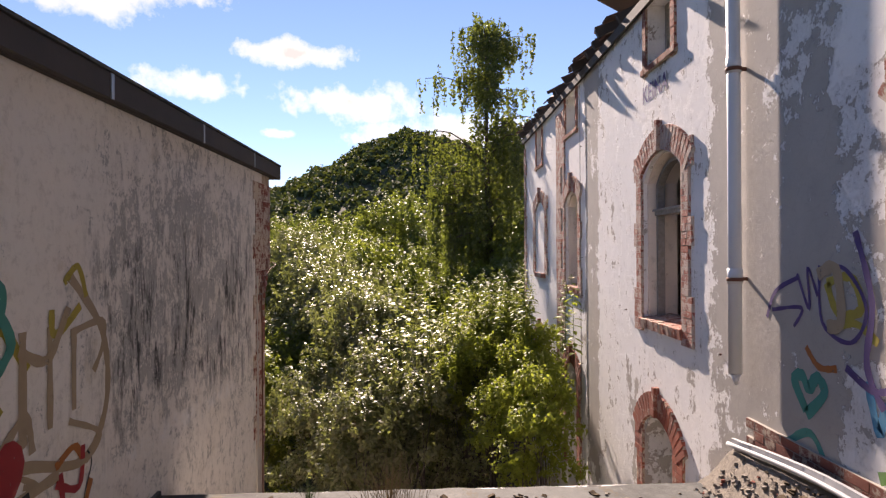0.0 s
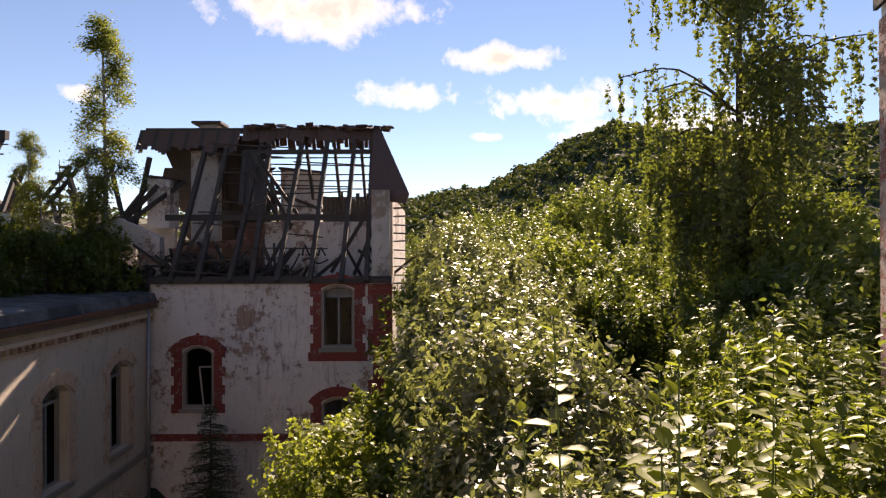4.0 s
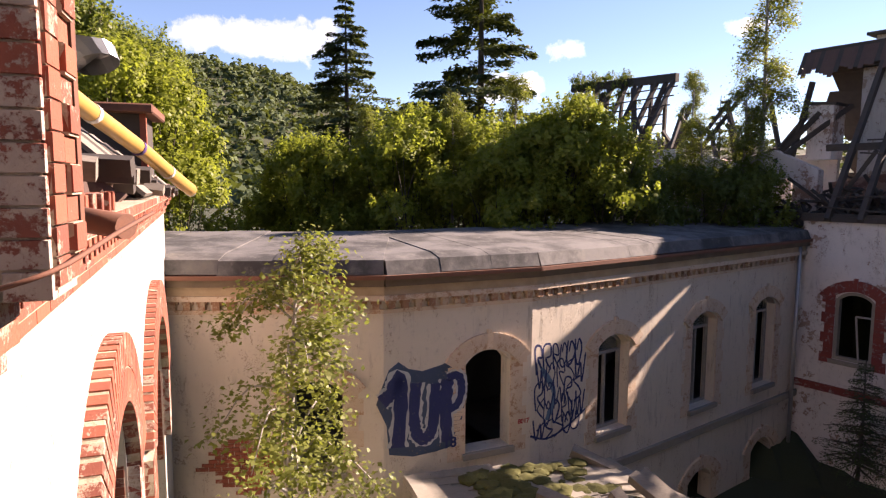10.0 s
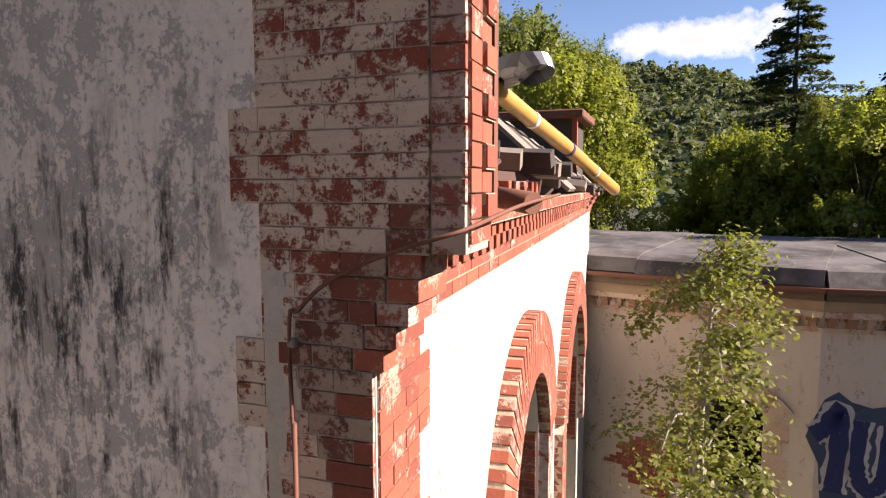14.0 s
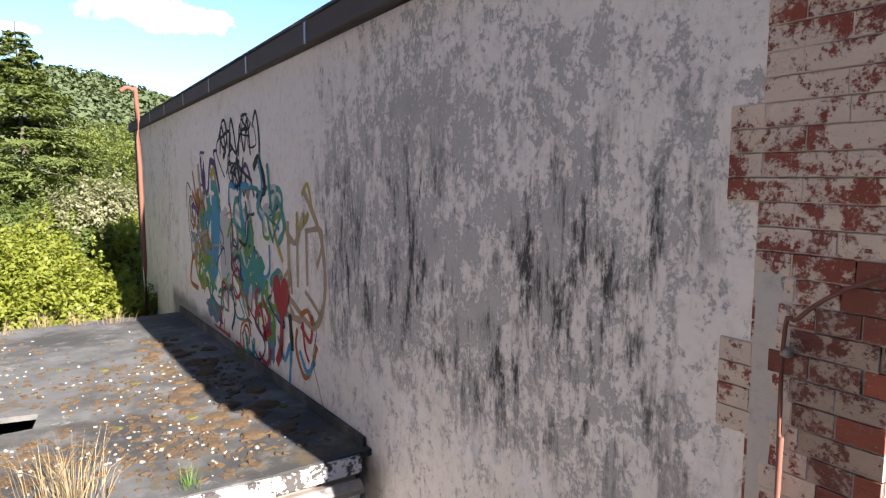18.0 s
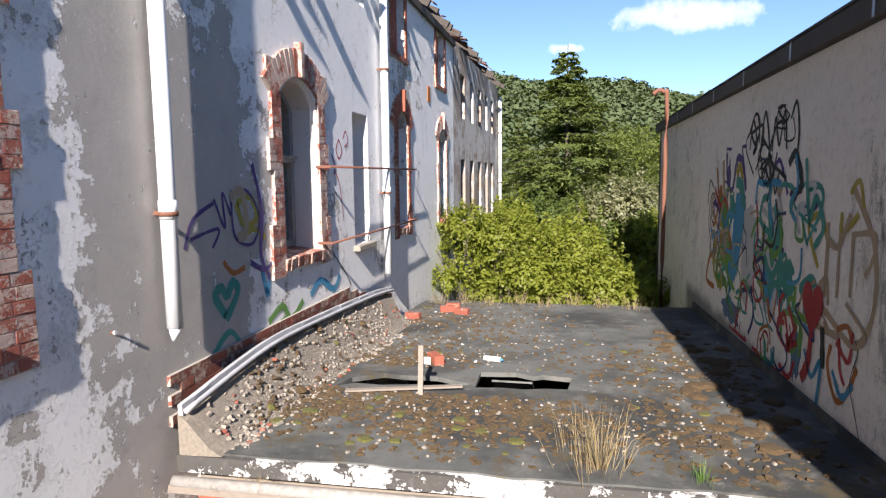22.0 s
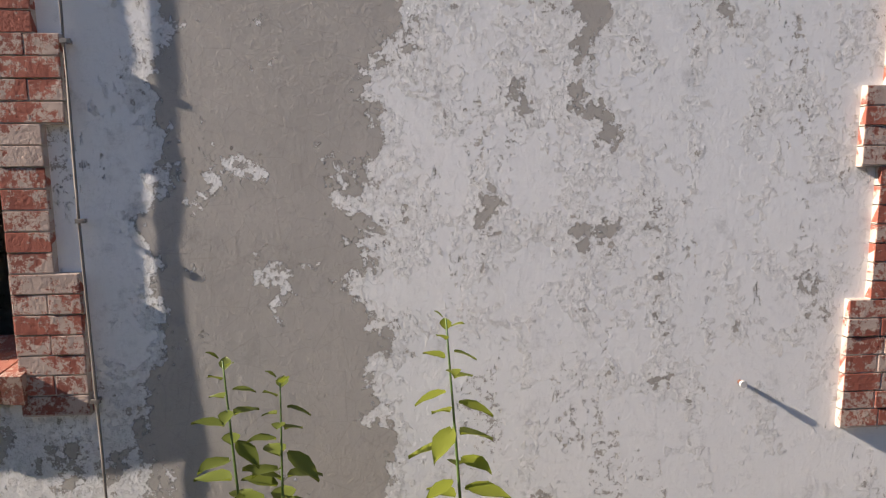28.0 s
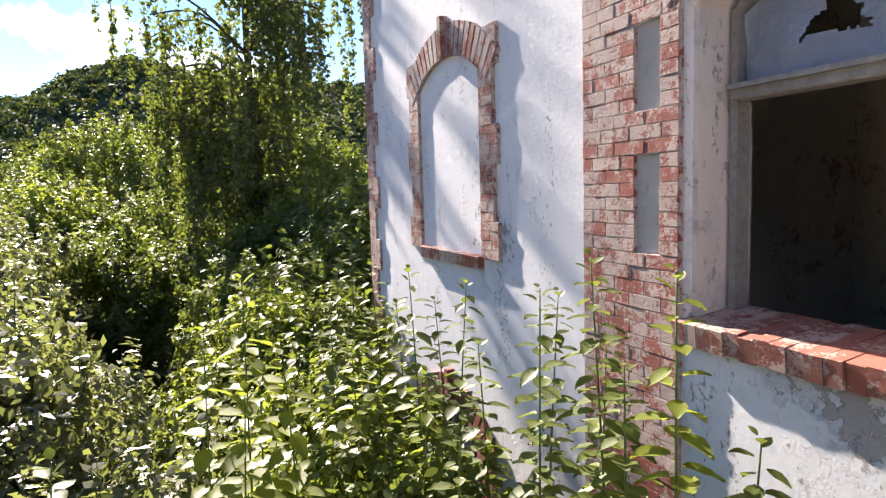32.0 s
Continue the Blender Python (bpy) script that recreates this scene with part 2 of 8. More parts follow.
M_ruin_red = peeling("sooty_reddish_plaster", (0.30, 0.20, 0.16), (0.20, 0.10, 0.075), 0.56, coat2=(0.24, 0.13, 0.10), streaks=0.5)
M_inside = peeling("inner_plaster", (0.62, 0.61, 0.52), (0.40, 0.35, 0.29), 0.66)


def brick_mat(name, red, dark, wash, wash_amount, rough=0.9, island=False, each=0.06):
    m = Mat(name, rough)
    r = m.random(island)
    c = m.mix(r, red, dark)
    c = m.mix(m.math("MULTIPLY", m.noise(26, 5), 0.55), c, tuple(v * 0.55 for v in red))
    n = m.math("ADD", m.math("ADD", m.math("MULTIPLY", m.noise(48, 8, 0.8), 0.36), m.math("MULTIPLY", m.noise(13, 7, 0.75), 0.34)), m.math("ADD", m.math("MULTIPLY", m.noise(7, 5), 0.25), m.math("MULTIPLY", m.noise(2.2, 4), 0.23)))
    n = m.math("ADD", n, m.math("MULTIPLY", m.math("SUBTRACT", r, 0.5), each))
    f = m.ramp(n, wash_amount - 0.01, wash_amount + 0.03)
    c = m.mix(f, c, m.mix(m.noise(5, 4), wash, tuple(v * 0.78 for v in wash)))
    m.color(c)
    m.bump(f, 0.002, 0.6).bump(m.noise(16, 6, 0.7), 0.010, 0.6).bump(m.noise(70, 5), 0.003, 0.8)
    return m.done()


M_brick = brick_mat("limewashed_brick", (0.35, 0.10, 0.065), (0.22, 0.065, 0.045), (0.50, 0.38, 0.32), 0.575)
M_brick_red = brick_mat("red_brick", (0.38, 0.105, 0.058), (0.17, 0.048, 0.034), (0.44, 0.30, 0.23), 0.635)
M_brick_pale = brick_mat("whitewashed_brick", (0.27, 0.065, 0.038), (0.17, 0.045, 0.03), (0.66, 0.54, 0.43), 0.562, each=0.06)
M_brick_soot = brick_mat("sooty_brick", (0.27, 0.075, 0.045), (0.10, 0.038, 0.028), (0.40, 0.30, 0.23), 0.61, each=0.10)
M_sill = brick_mat("worn_sill_brick", (0.36, 0.12, 0.075), (0.22, 0.065, 0.045), (0.52, 0.36, 0.28), 0.585, each=0.10)
M_brick_bulk = brick_mat("courtyard_brick", (0.44, 0.26, 0.16), (0.34, 0.19, 0.11), (0.62, 0.48, 0.36), 0.53)
M_brick_dentil = brick_mat("weathered_dentil", (0.36, 0.19, 0.11), (0.26, 0.13, 0.08), (0.50, 0.37, 0.26), 0.58)
M_joint_pale = brick_mat("whitewashed_joint", (0.30, 0.20, 0.15), (0.30, 0.17, 0.12), (0.64, 0.53, 0.43), 0.50)
M_joint = brick_mat("limewashed_joint", (0.34, 0.27, 0.22), (0.30, 0.22, 0.17), (0.56, 0.47, 0.40), 0.52)
M_joint_red = brick_mat("sandy_joint", (0.42, 0.33, 0.24), (0.34, 0.25, 0.18), (0.52, 0.42, 0.32), 0.56)
JOINT = {"whitewashed_brick": M_joint_pale, "limewashed_brick": M_joint, "red_brick": M_joint_red}
M_redpaint = brick_mat("oxblood_painted_render", (0.27, 0.055, 0.04), (0.22, 0.05, 0.04), (0.36, 0.28, 0.25), 0.64)


def plain(name, c, c2=None, scale=8.0, rough=0.7, bump=0.002, metallic=0.0, stretch=None):
    m = Mat(name, rough)
    m.color(m.mix(m.noise(scale, 6, 0.6, stretch), c, c2 or tuple(v * 0.6 for v in c)))
    if bump:
        m.bump(m.noise(scale * 5, 5, 0.6, stretch), bump, 0.7)
    return m.done(metallic=metallic)


M_mortar = plain("mortar", (0.42, 0.38, 0.33), scale=30, rough=0.95)
M_burnt = plain("charred_timber", (0.035, 0.028, 0.024), (0.075, 0.06, 0.05), 6, 0.8, 0.004)
M_wood = plain("weathered_timber", (0.28, 0.24, 0.20), (0.14, 0.115, 0.09), 5, 0.85, 0.004, stretch=(3, 3, 14))
M_paintwood = plain("flaking_white_window_paint", (0.40, 0.385, 0.36), (0.13, 0.115, 0.10), 22, 0.8)
M_pipe = plain("white_plastic_pipe", (0.72, 0.73, 0.75), (0.58, 0.59, 0.60), 3, 0.35, 0)
M_rust = plain("rusty_steel", (0.20, 0.075, 0.04), (0.11, 0.05, 0.035), 18, 0.8)
M_wire = plain("dull_wire", (0.26, 0.24, 0.22), (0.15, 0.12, 0.1), 15, 0.5, 0)
M_gravel = plain("pale_gravel", (0.36, 0.31, 0.25), (0.11, 0.095, 0.075), 34, 0.95, 0.02)
M_lead = plain("pale_lead_sheet", (0.46, 0.47, 0.49), (0.26, 0.26, 0.27), 5, 0.6, 0.003)
M_zinc = plain("dull_zinc", (0.42, 0.43, 0.44), (0.28, 0.28, 0.29), 6, 0.4, 0.001, 0.7)
M_fascia = plain("tarred_fascia", (0.045, 0.036, 0.032), (0.08, 0.065, 0.055), 4, 0.75)
M_tile = plain("sooty_roof_tile", (0.075, 0.05, 0.042), (0.14, 0.075, 0.055), 5, 0.85, 0.006)
# Dimness behind openings painted in as a dark base colour.
M_dark = plain("interior_shade", (0.10, 0.095, 0.09), (0.05, 0.045, 0.042), 1.5, 0.95)
M_moss = plain("moss", (0.12, 0.115, 0.025), (0.05, 0.05, 0.015), 30, 1.0, 0.01)
M_drymoss = plain("dry_moss", (0.10, 0.062, 0.026), (0.045, 0.03, 0.014), 30, 1.0, 0.01)
M_rubble = plain("rubble", (0.34, 0.30, 0.25), (0.16, 0.14, 0.115), 20, 0.95, 0.006)
M_straw = plain("dry_grass", (0.27, 0.21, 0.11), (0.17, 0.13, 0.065), 9, 0.8, 0)
M_leafgreen = plain("herb_leaf", (0.10, 0.17, 0.03), (0.05, 0.10, 0.02), 9, 0.5, 0)
M_bark = plain("bark", (0.10, 0.08, 0.06), (0.05, 0.04, 0.03), 12, 0.95, 0.01)
M_birchbark = plain("birch_bark", (0.42, 0.39, 0.35), (0.12, 0.10, 0.09), 9, 0.8, 0.003)
M_stone = plain("weathered_sandstone", (0.33, 0.29, 0.24), (0.19, 0.17, 0.14), 7, 0.95, 0.008)
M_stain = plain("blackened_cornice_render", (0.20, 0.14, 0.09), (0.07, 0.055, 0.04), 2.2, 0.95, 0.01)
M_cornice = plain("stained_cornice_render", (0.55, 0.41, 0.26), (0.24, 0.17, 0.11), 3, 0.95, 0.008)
M_white = plain("chalky_paint", (0.72, 0.70, 0.68), (0.50, 0.48, 0.46), 10, 0.85)


def felt(name, base, speck=0.55, moss=0.0):
    m = Mat(name, 0.85)
    c = m.mix(m.ramp(m.noise(0.8, 7, 0.68), 0.38, 0.62), tuple(v * 0.5 for v in base), tuple(v * 1.7 for v in base))
    c = m.mix(m.math("MULTIPLY", m.ramp(m.noise(3.2, 8, 0.72), 0.53, 0.68), 0.6), c, (0.15, 0.14, 0.12))
    if moss:
        c = m.mix(m.math("MULTIPLY", m.ramp(m.noise(1.7, 9, 0.78), 0.545, 0.60), moss), c, m.mix(m.noise(9, 5), (0.10, 0.065, 0.032), (0.055, 0.05, 0.018)))
    c = m.mix(m.math("MULTIPLY", m.ramp(m.noise(1.4, 9, 0.8), 0.60, 0.67), speck), c, (0.36, 0.34, 0.30))
    c = m.mix(m.ramp(m.noise(38, 5, 0.8), 0.73, 0.75), c, (0.42, 0.40, 0.37))
    m.color(c)
    m.bump(m.noise(5, 6), 0.014, 0.7).bump(m.noise(60, 4), 0.003, 0.9)
    return m.done()


M_felt = felt("roofing_felt", (0.062, 0.064, 0.060), 0.5, 0.75)
M_felt_court = felt("courtyard_roofing_felt", (0.075, 0.07, 0.068), 0.10)
M_ground = plain("undergrowth", (0.028, 0.036, 0.014), (0.05, 0.05, 0.022), 0.4, 1.0, 0.03)
M_paintband = peeling("flaking_white_edge_paint", (0.74, 0.72, 0.70), (0.07, 0.065, 0.06), 0.535, streaks=1.0)


def leaf_mat(name, c, c2, rough=0.52, trans=0.42, tip=None):
    m = Mat(name, rough)
    r = m.random(True)
    col = m.mix(r, c, c2)
    col = m.mix(m.math("MULTIPLY", m.noise(0.45, 3), 0.5), col, tip or tuple(v * 1.25 for v in c2))
    m.color(col)
    m.b.inputs["Specular IOR Level"].default_value = 0.32
    tr = m.t.nodes.new("ShaderNodeBsdfTranslucent")
    m.val(tr.inputs["Color"], m.mix(0.5, col, (0.30, 0.36, 0.03)))
    mx = m.t.nodes.new("ShaderNodeMixShader")
    mx.inputs[0].default_value = trans
    m.link(m.b.outputs[0], mx.inputs[1])
    m.link(tr.outputs[0], mx.inputs[2])
    m.link(mx.outputs[0], m.t.nodes["Material Output"].inputs[0])
    return m.m


M_leaf = leaf_mat("shrub_leaf", (0.088, 0.112, 0.026), (0.14, 0.17, 0.036))
M_leaf_silver = leaf_mat("sallow_leaf", (0.13, 0.135, 0.062), (0.20, 0.20, 0.11), 0.44)
M_leaf_bright = leaf_mat("young_leaf", (0.18, 0.215, 0.028), (0.25, 0.275, 0.045), 0.5, 0.58)
M_leaf_birch = leaf_mat("birch_leaf", (0.11, 0.13, 0.032), (0.18, 0.19, 0.05), 0.48, 0.45)
M_leaf_deep = leaf_mat("deep_green_leaf", (0.052, 0.078, 0.018), (0.085, 0.115, 0.026))
# Darker birch leaf: this crown's backlit darkness is put into the colour.
M_leaf_weep = leaf_mat("weeping_birch_leaf", (0.060, 0.078, 0.024), (0.10, 0.118, 0.036), 0.5, 0.38)
M_leaf_tree = leaf_mat("tree_leaf", (0.040, 0.070, 0.016), (0.07, 0.105, 0.022))
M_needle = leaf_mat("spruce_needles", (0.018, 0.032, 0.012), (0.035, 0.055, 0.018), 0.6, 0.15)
# Lighter copy of the needles: sunlight on the western spruces put into the colour.
M_needle_sunlit = leaf_mat("sunlit_spruce_needles", (0.060, 0.085, 0.022), (0.10, 0.125, 0.032), 0.6, 0.3)
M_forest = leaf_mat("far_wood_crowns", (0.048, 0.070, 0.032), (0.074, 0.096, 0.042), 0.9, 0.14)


def paint(name, c):
    """Old spray paint: the wall shows through where it has weathered away."""
    m = Mat(name, 0.8)
    m.color(m.mix(m.noise(12, 6, 0.6), c, tuple(v * 0.75 for v in c)))
    m.val(m.b.inputs["Alpha"], m.math("MULTIPLY", m.ramp(m.noise(17, 8, 0.75), 0.27, 0.42), 0.90))
    return m.m


P_blue, P_lightblue, P_white = paint("navy_spray_paint", (0.022, 0.032, 0.13)), paint("pale_blue_spray_paint", (0.12, 0.20, 0.30)), paint("white_spray_paint", (0.55, 0.55, 0.55))
P_black, P_red, P_teal = paint("black_spray_paint", (0.02, 0.02, 0.02)), paint("red_spray_paint", (0.42, 0.03, 0.035)), paint("teal_spray_paint", (0.05, 0.30, 0.25))
P_orange, P_sky, P_yellow = paint("orange_spray_paint", (0.45, 0.15, 0.03)), paint("sky_blue_spray_paint", (0.06, 0.30, 0.50)), paint("yellow_spray_paint", (0.45, 0.36, 0.05))
P_violet, P_green = paint("violet_spray_paint", (0.09, 0.05, 0.20)), paint("green_spray_paint", (0.14, 0.33, 0.06))
P_slate = paint("slate_blue_spray_paint", (0.045, 0.075, 0.14))
P_tan = paint("tan_spray_paint", (0.45, 0.34, 0.22))

M_glass = bpy.data.materials.new("window_glass")
M_glass.use_nodes = True
gb = M_glass.node_tree.nodes["Principled BSDF"]
gb.inputs["Roughness"].default_value, gb.inputs["Transmission Weight"].default_value, gb.inputs["IOR"].default_value = 0.12, 0.9, 1.18
gb.inputs["Base Color"].default_value = (0.8, 0.85, 0.85, 1)
M_film = plain("torn_plastic_film", (0.20, 0.22, 0.26), (0.33, 0.35, 0.39), 4, 0.35, 0.02)
M_yellow = plain("yellow_plastic_pipe", (0.50, 0.31, 0.08), (0.36, 0.20, 0.06), 7, 0.4, 0)

# ---- builders ----


def mesh_object(name, bm, material):
    me = bpy.data.meshes.new(name)
    bm.to_mesh(me)
    bm.free()
    if material:
        me.materials.append(material)
    return new(name, me)


def thing(name, label, category, at=(0, 0, 0), group="", kind=""):
    ob = new(name)
    ob.empty_display_size = 0.1
    ob.matrix_basis = Matrix.Translation(at)
    tagged(ob, label, category, group, kind)
    return ob


def adopt(ob, parent):
    ob.parent = parent
    m, o = Matrix.Identity(4), parent
    while o:
        m = (o.matrix_parent_inverse if o.parent else Matrix.Identity(4)) @ o.matrix_basis @ m
        o = o.parent
    ob.matrix_parent_inverse = m.inverted()
    return ob


def part(name, bm, material, parent, label=""):
    ob = mesh_object(name, bm, material)
    adopt(ob, parent)
    if label:
        tagged(ob, label)
    return ob


def solo(name, bm, material, label, category, group="", kind=""):
    return tagged(mesh_object(name, bm, material), label, category, group, kind)


def box_into(bm, centre, size, turn=None, bevel=0.0):
    verts = bmesh.ops.create_cube(bm, size=1.0)["verts"]
    if bevel:
        es = list({e for v in verts for e in v.link_edges})
        sz = Matrix.Diagonal((*size, 1))
        bmesh.ops.transform(bm, matrix=sz, verts=verts)
        r = bmesh.ops.bevel(bm, geom=es, offset=bevel, segments=1, affect="EDGES")
        verts = list({v for f in r["faces"] for v in f.verts} | {v for v in verts if v.is_valid})
        sz = Matrix.Identity(4)
    else:
        sz = Matrix.Diagonal((*size, 1))
    m = Matrix.Translation(centre) @ (turn.to_4x4() if turn else Matrix.Identity(4)) @ sz
    bmesh.ops.transform(bm, matrix=m, verts=verts)
    return verts


def block(lo, hi, bevel=0.0):
    bm = bmesh.new()
    box_into(bm, [(a + b) / 2 for a, b in zip(lo, hi)], [abs(b - a) for a, b in zip(lo, hi)], None, bevel)
    return bm


def beam_into(bm, a, b, w, h, twist=0.0):
    a, b = Vector(a), Vector(b)
    q = (b - a).to_track_quat("Z", "Y").to_matrix() @ Euler((0, 0, twist)).to_matrix()
    box_into(bm, (a + b) / 2, (w, h, (b - a).length), q)


def beam(a, b, w, h, twist=0.0):
    bm = bmesh.new()
    beam_into(bm, a, b, w, h, twist)
    return bm


def tube_into(bm, pts, radii, sides=8, caps=True):
    pts = [Vector(p) for p in pts]
    if isinstance(radii, (int, float)):
        radii = [radii] * len(pts)
    rings = []
    for i, p in enumerate(pts):
        d = (pts[min(i + 1, len(pts) - 1)] - pts[max(i - 1, 0)]).normalized()
        q = d.to_track_quat("Z", "Y").to_matrix()
        rings.append([bm.verts.new(p + q @ Vector((math.cos(k) * radii[i], math.sin(k) * radii[i], 0)))
                      for k in [2 * math.pi * j / sides for j in range(sides)]])
    for r0, r1 in zip(rings, rings[1:]):
        for j in range(sides):
            f = bm.faces.new((r0[j], r0[(j + 1) % sides], r1[(j + 1) % sides], r1[j]))
            f.smooth = True
    if caps:
        bm.faces.new(rings[0][::-1])
        bm.faces.new(rings[-1])


def tube(pts, radii, sides=8):
    bm = bmesh.new()
    tube_into(bm, pts, radii, sides)
    return bm


class Plane:
    """A wall's own axes: u along it, v out of it, w up."""

    def __init__(self, origin, along, out):
        self.o, self.u, self.n = Vector((*origin, 0)), Vector((*along, 0)).normalized(), Vector((*out, 0)).normalized()

    def p(self, u, v, w):
        return self.o + self.u * u + self.n * v + Vector((0, 0, w))

    def turn(self):
        return Matrix((self.u, self.n, Vector((0, 0, 1)))).transposed()


def arch_pts(u0, u1, w0, spring, rise, n=10):
    """Outline of an opening: sill, jambs and a segmental arch."""
    pts = [(u0, w0), (u1, w0)]
    if rise <= 0:
        return pts + [(u1, spring), (u0, spring)]
    c, half = (u0 + u1) / 2, (u1 - u0) / 2
    r = (half * half + rise * rise) / (2 * rise)
    a0 = math.asin(min(1.0, half / r))
    return pts + [(c + r * math.sin(a), spring + rise - r + r * math.cos(a)) for a in [a0 - 2 * a0 * i / n for i in range(n + 1)]]


def wall_sheet(pl, outline, holes, thick):
    """A wall of a given thickness with real openings through it."""
    from mathutils.geometry import tessellate_polygon
    bm = bmesh.new()
    loops = [outline] + holes
    flat = [p for l in loops for p in l]
    tris = tessellate_polygon([[Vector((a, b, 0)) for a, b in l] for l in loops])
    front = [bm.verts.new(pl.p(a, 0, b)) for a, b in flat]
    back = [bm.verts.new(pl.p(a, -thick, b)) for a, b in flat]
    for t in tris:
        bm.faces.new([front[i] for i in t])
        bm.faces.new([back[i] for i in reversed(t)])
    k = 0
    for l in loops:
        for i in range(len(l)):
            a, b = k + i, k + (i + 1) % len(l)
            bm.faces.new((front[a], front[b], back[b], back[a]))
        k += len(l)
    bmesh.ops.recalc_face_normals(bm, faces=bm.faces)
    return bm


def prism(pts, z0, z1):
    bm = bmesh.new()
    lo = [bm.verts.new((x, y, z0)) for x, y in pts]
    hi = [bm.verts.new((x, y, z1)) for x, y in pts]
    bm.faces.new(lo[::-1])
    bm.faces.new(hi)
    for i in range(len(pts)):
        j = (i + 1) % len(pts)
        bm.faces.new((lo[i], lo[j], hi[j], hi[i]))
    bmesh.ops.recalc_face_normals(bm, faces=bm.faces)
    return bm


unit = bmesh.new()
box_into(unit, (0, 0, 0), (1, 1, 1), None, 0.022)
UNIT = bpy.data.meshes.new("brick")
unit.to_mesh(UNIT)
unit.free()
BRICK_MESH = {}


def brick(parent, centre, size, turn, material):
    me = BRICK_MESH.get(material.name)
    if me is None:
        me = UNIT.copy()
        me.materials.append(material)
        BRICK_MESH[material.name] = me
    ob = new("brick", me)
    j = lambda s: random.uniform(-s, s)
    m = Matrix.Translation(centre) @ turn.to_4x4() @ Euler((j(0.006), j(0.006), j(0.012))).to_matrix().to_4x4() @ Matrix.Diagonal((*size, 1))
    adopt(ob, parent)
    ob.matrix_basis = m
    return ob


COURSE = 0.077
BEDS = {}


def bed(parent, pl, u0, u1, w0, w1, v0, v1, material):
    """Note a strip of mortar behind the faces of a course; the strips become one part a wall at the end."""
    key = (parent.name, material.name)
    BEDS.setdefault(key, (parent, material, []))[2].append((pl.p((u0 + u1) / 2, (v0 + v1) / 2, (w0 + w1) / 2), (u1 - u0, v1 - v0, w1 - w0), pl.turn()))


def arch_bed(parent, pl, c, r_in, r_out, top, half, v0, v1, material):
    """A ring of mortar behind the upright bricks of an arch; top is the height of the arch's own centre."""
    a0 = [(-half + 2 * half * i / 14) for i in range(15)]
    ring = [(c + r_in * math.sin(a), top + r_in * math.cos(a)) for a in a0] + [(c + r_out * math.sin(a), top + r_out * math.cos(a)) for a in a0[::-1]]
    part("mortar", wall_sheet(Plane(pl.p(0, v1, 0).xy, pl.u.xy, pl.n.xy), ring, [], v1 - v0), material, parent)


def brick_course(parent, pl, u0, u1, w, v0, v1, material, first=None):
    """One course of bricks from u0 to u1 with open joints, its back at v0 and its face at v1."""
    u = u0
    n = 0
    while u < u1 - 0.03:
        ln = first if (n == 0 and first) else (0.25 if u1 - u > 0.34 or u1 - u < 0.26 else (u1 - u) / 2)
        e = min(u + ln, u1)
        if u1 - e < 0.05:
            e = u1
        out = v1 + random.uniform(-0.002, 0.002)
        brick(parent, pl.p((u + e) / 2, (v0 + out) / 2, w + COURSE / 2), (e - u - 0.006, out - v0, COURSE - 0.006), pl.turn(), material)
        u, n = e, n + 1
    bed(parent, pl, u0 + 0.003, u1 - 0.003, w - 0.004, w + COURSE, v0, v1 - (0.006 if material is M_brick_red else 0.003), JOINT.get(material.name, M_mortar))


def ribbon_into(bm, pl, pts, width, v):
    """A flat spray-can stroke on a wall, following points (u, w)."""
    P = [Vector((a, b)) for a, b in pts]
    rows = []
    for i, p in enumerate(P):
        d = P[min(i + 1, len(P) - 1)] - P[max(i - 1, 0)]
        d = d.normalized() if d.length > 1e-6 else Vector((1, 0))
        n = Vector((-d.y, d.x)) * width / 2 * random.uniform(0.8, 1.15)
        rows.append((bm.verts.new(pl.p(p.x + n.x, v, p.y + n.y)), bm.verts.new(pl.p(p.x - n.x, v, p.y - n.y))))
    for (a, b), (c, d) in zip(rows, rows[1:]):
        bm.faces.new((a, b, d, c))


def smooth(pts, n=5):
    """A smooth curve through points."""
    P = [Vector(p) for p in pts]
    out = []
    for i in range(len(P) - 1):
        p0, p1, p2, p3 = P[max(i - 1, 0)], P[i], P[i + 1], P[min(i + 2, len(P) - 1)]
        for k in range(n):
            t = k / n
            out.append(0.5 * ((2 * p1) + (p2 - p0) * t + (2 * p0 - 5 * p1 + 4 * p2 - p3) * t * t + (3 * p1 - p0 - 3 * p2 + p3) * t ** 3))
    return out + [P[-1]]


def blob_into(bm, pl, pts, v):
    f = [bm.verts.new(pl.p(p[0], v, p[1])) for p in pts]
    bm.faces.new(f)


def letters(text, size, pl, u, w, v, offset=0.0, flip=1):
    cu = bpy.data.curves.new("letters", "FONT")
    cu.body, cu.size, cu.offset, cu.fill_mode = text, size, offset, "FRONT"
    cu.resolution_u = 3
    tmp = bpy.data.objects.new("letters", cu)
    me = tmp.to_mesh()
    bm = bmesh.new()
    bm.from_mesh(me)
    tmp.to_mesh_clear()
    bpy.data.objects.remove(tmp)
    for vt in bm.verts:
        vt.co = pl.p(u + flip * vt.co.x, v, w + vt.co.y)
    return bm


# ---- ground and hills ----
G0 = -7.6


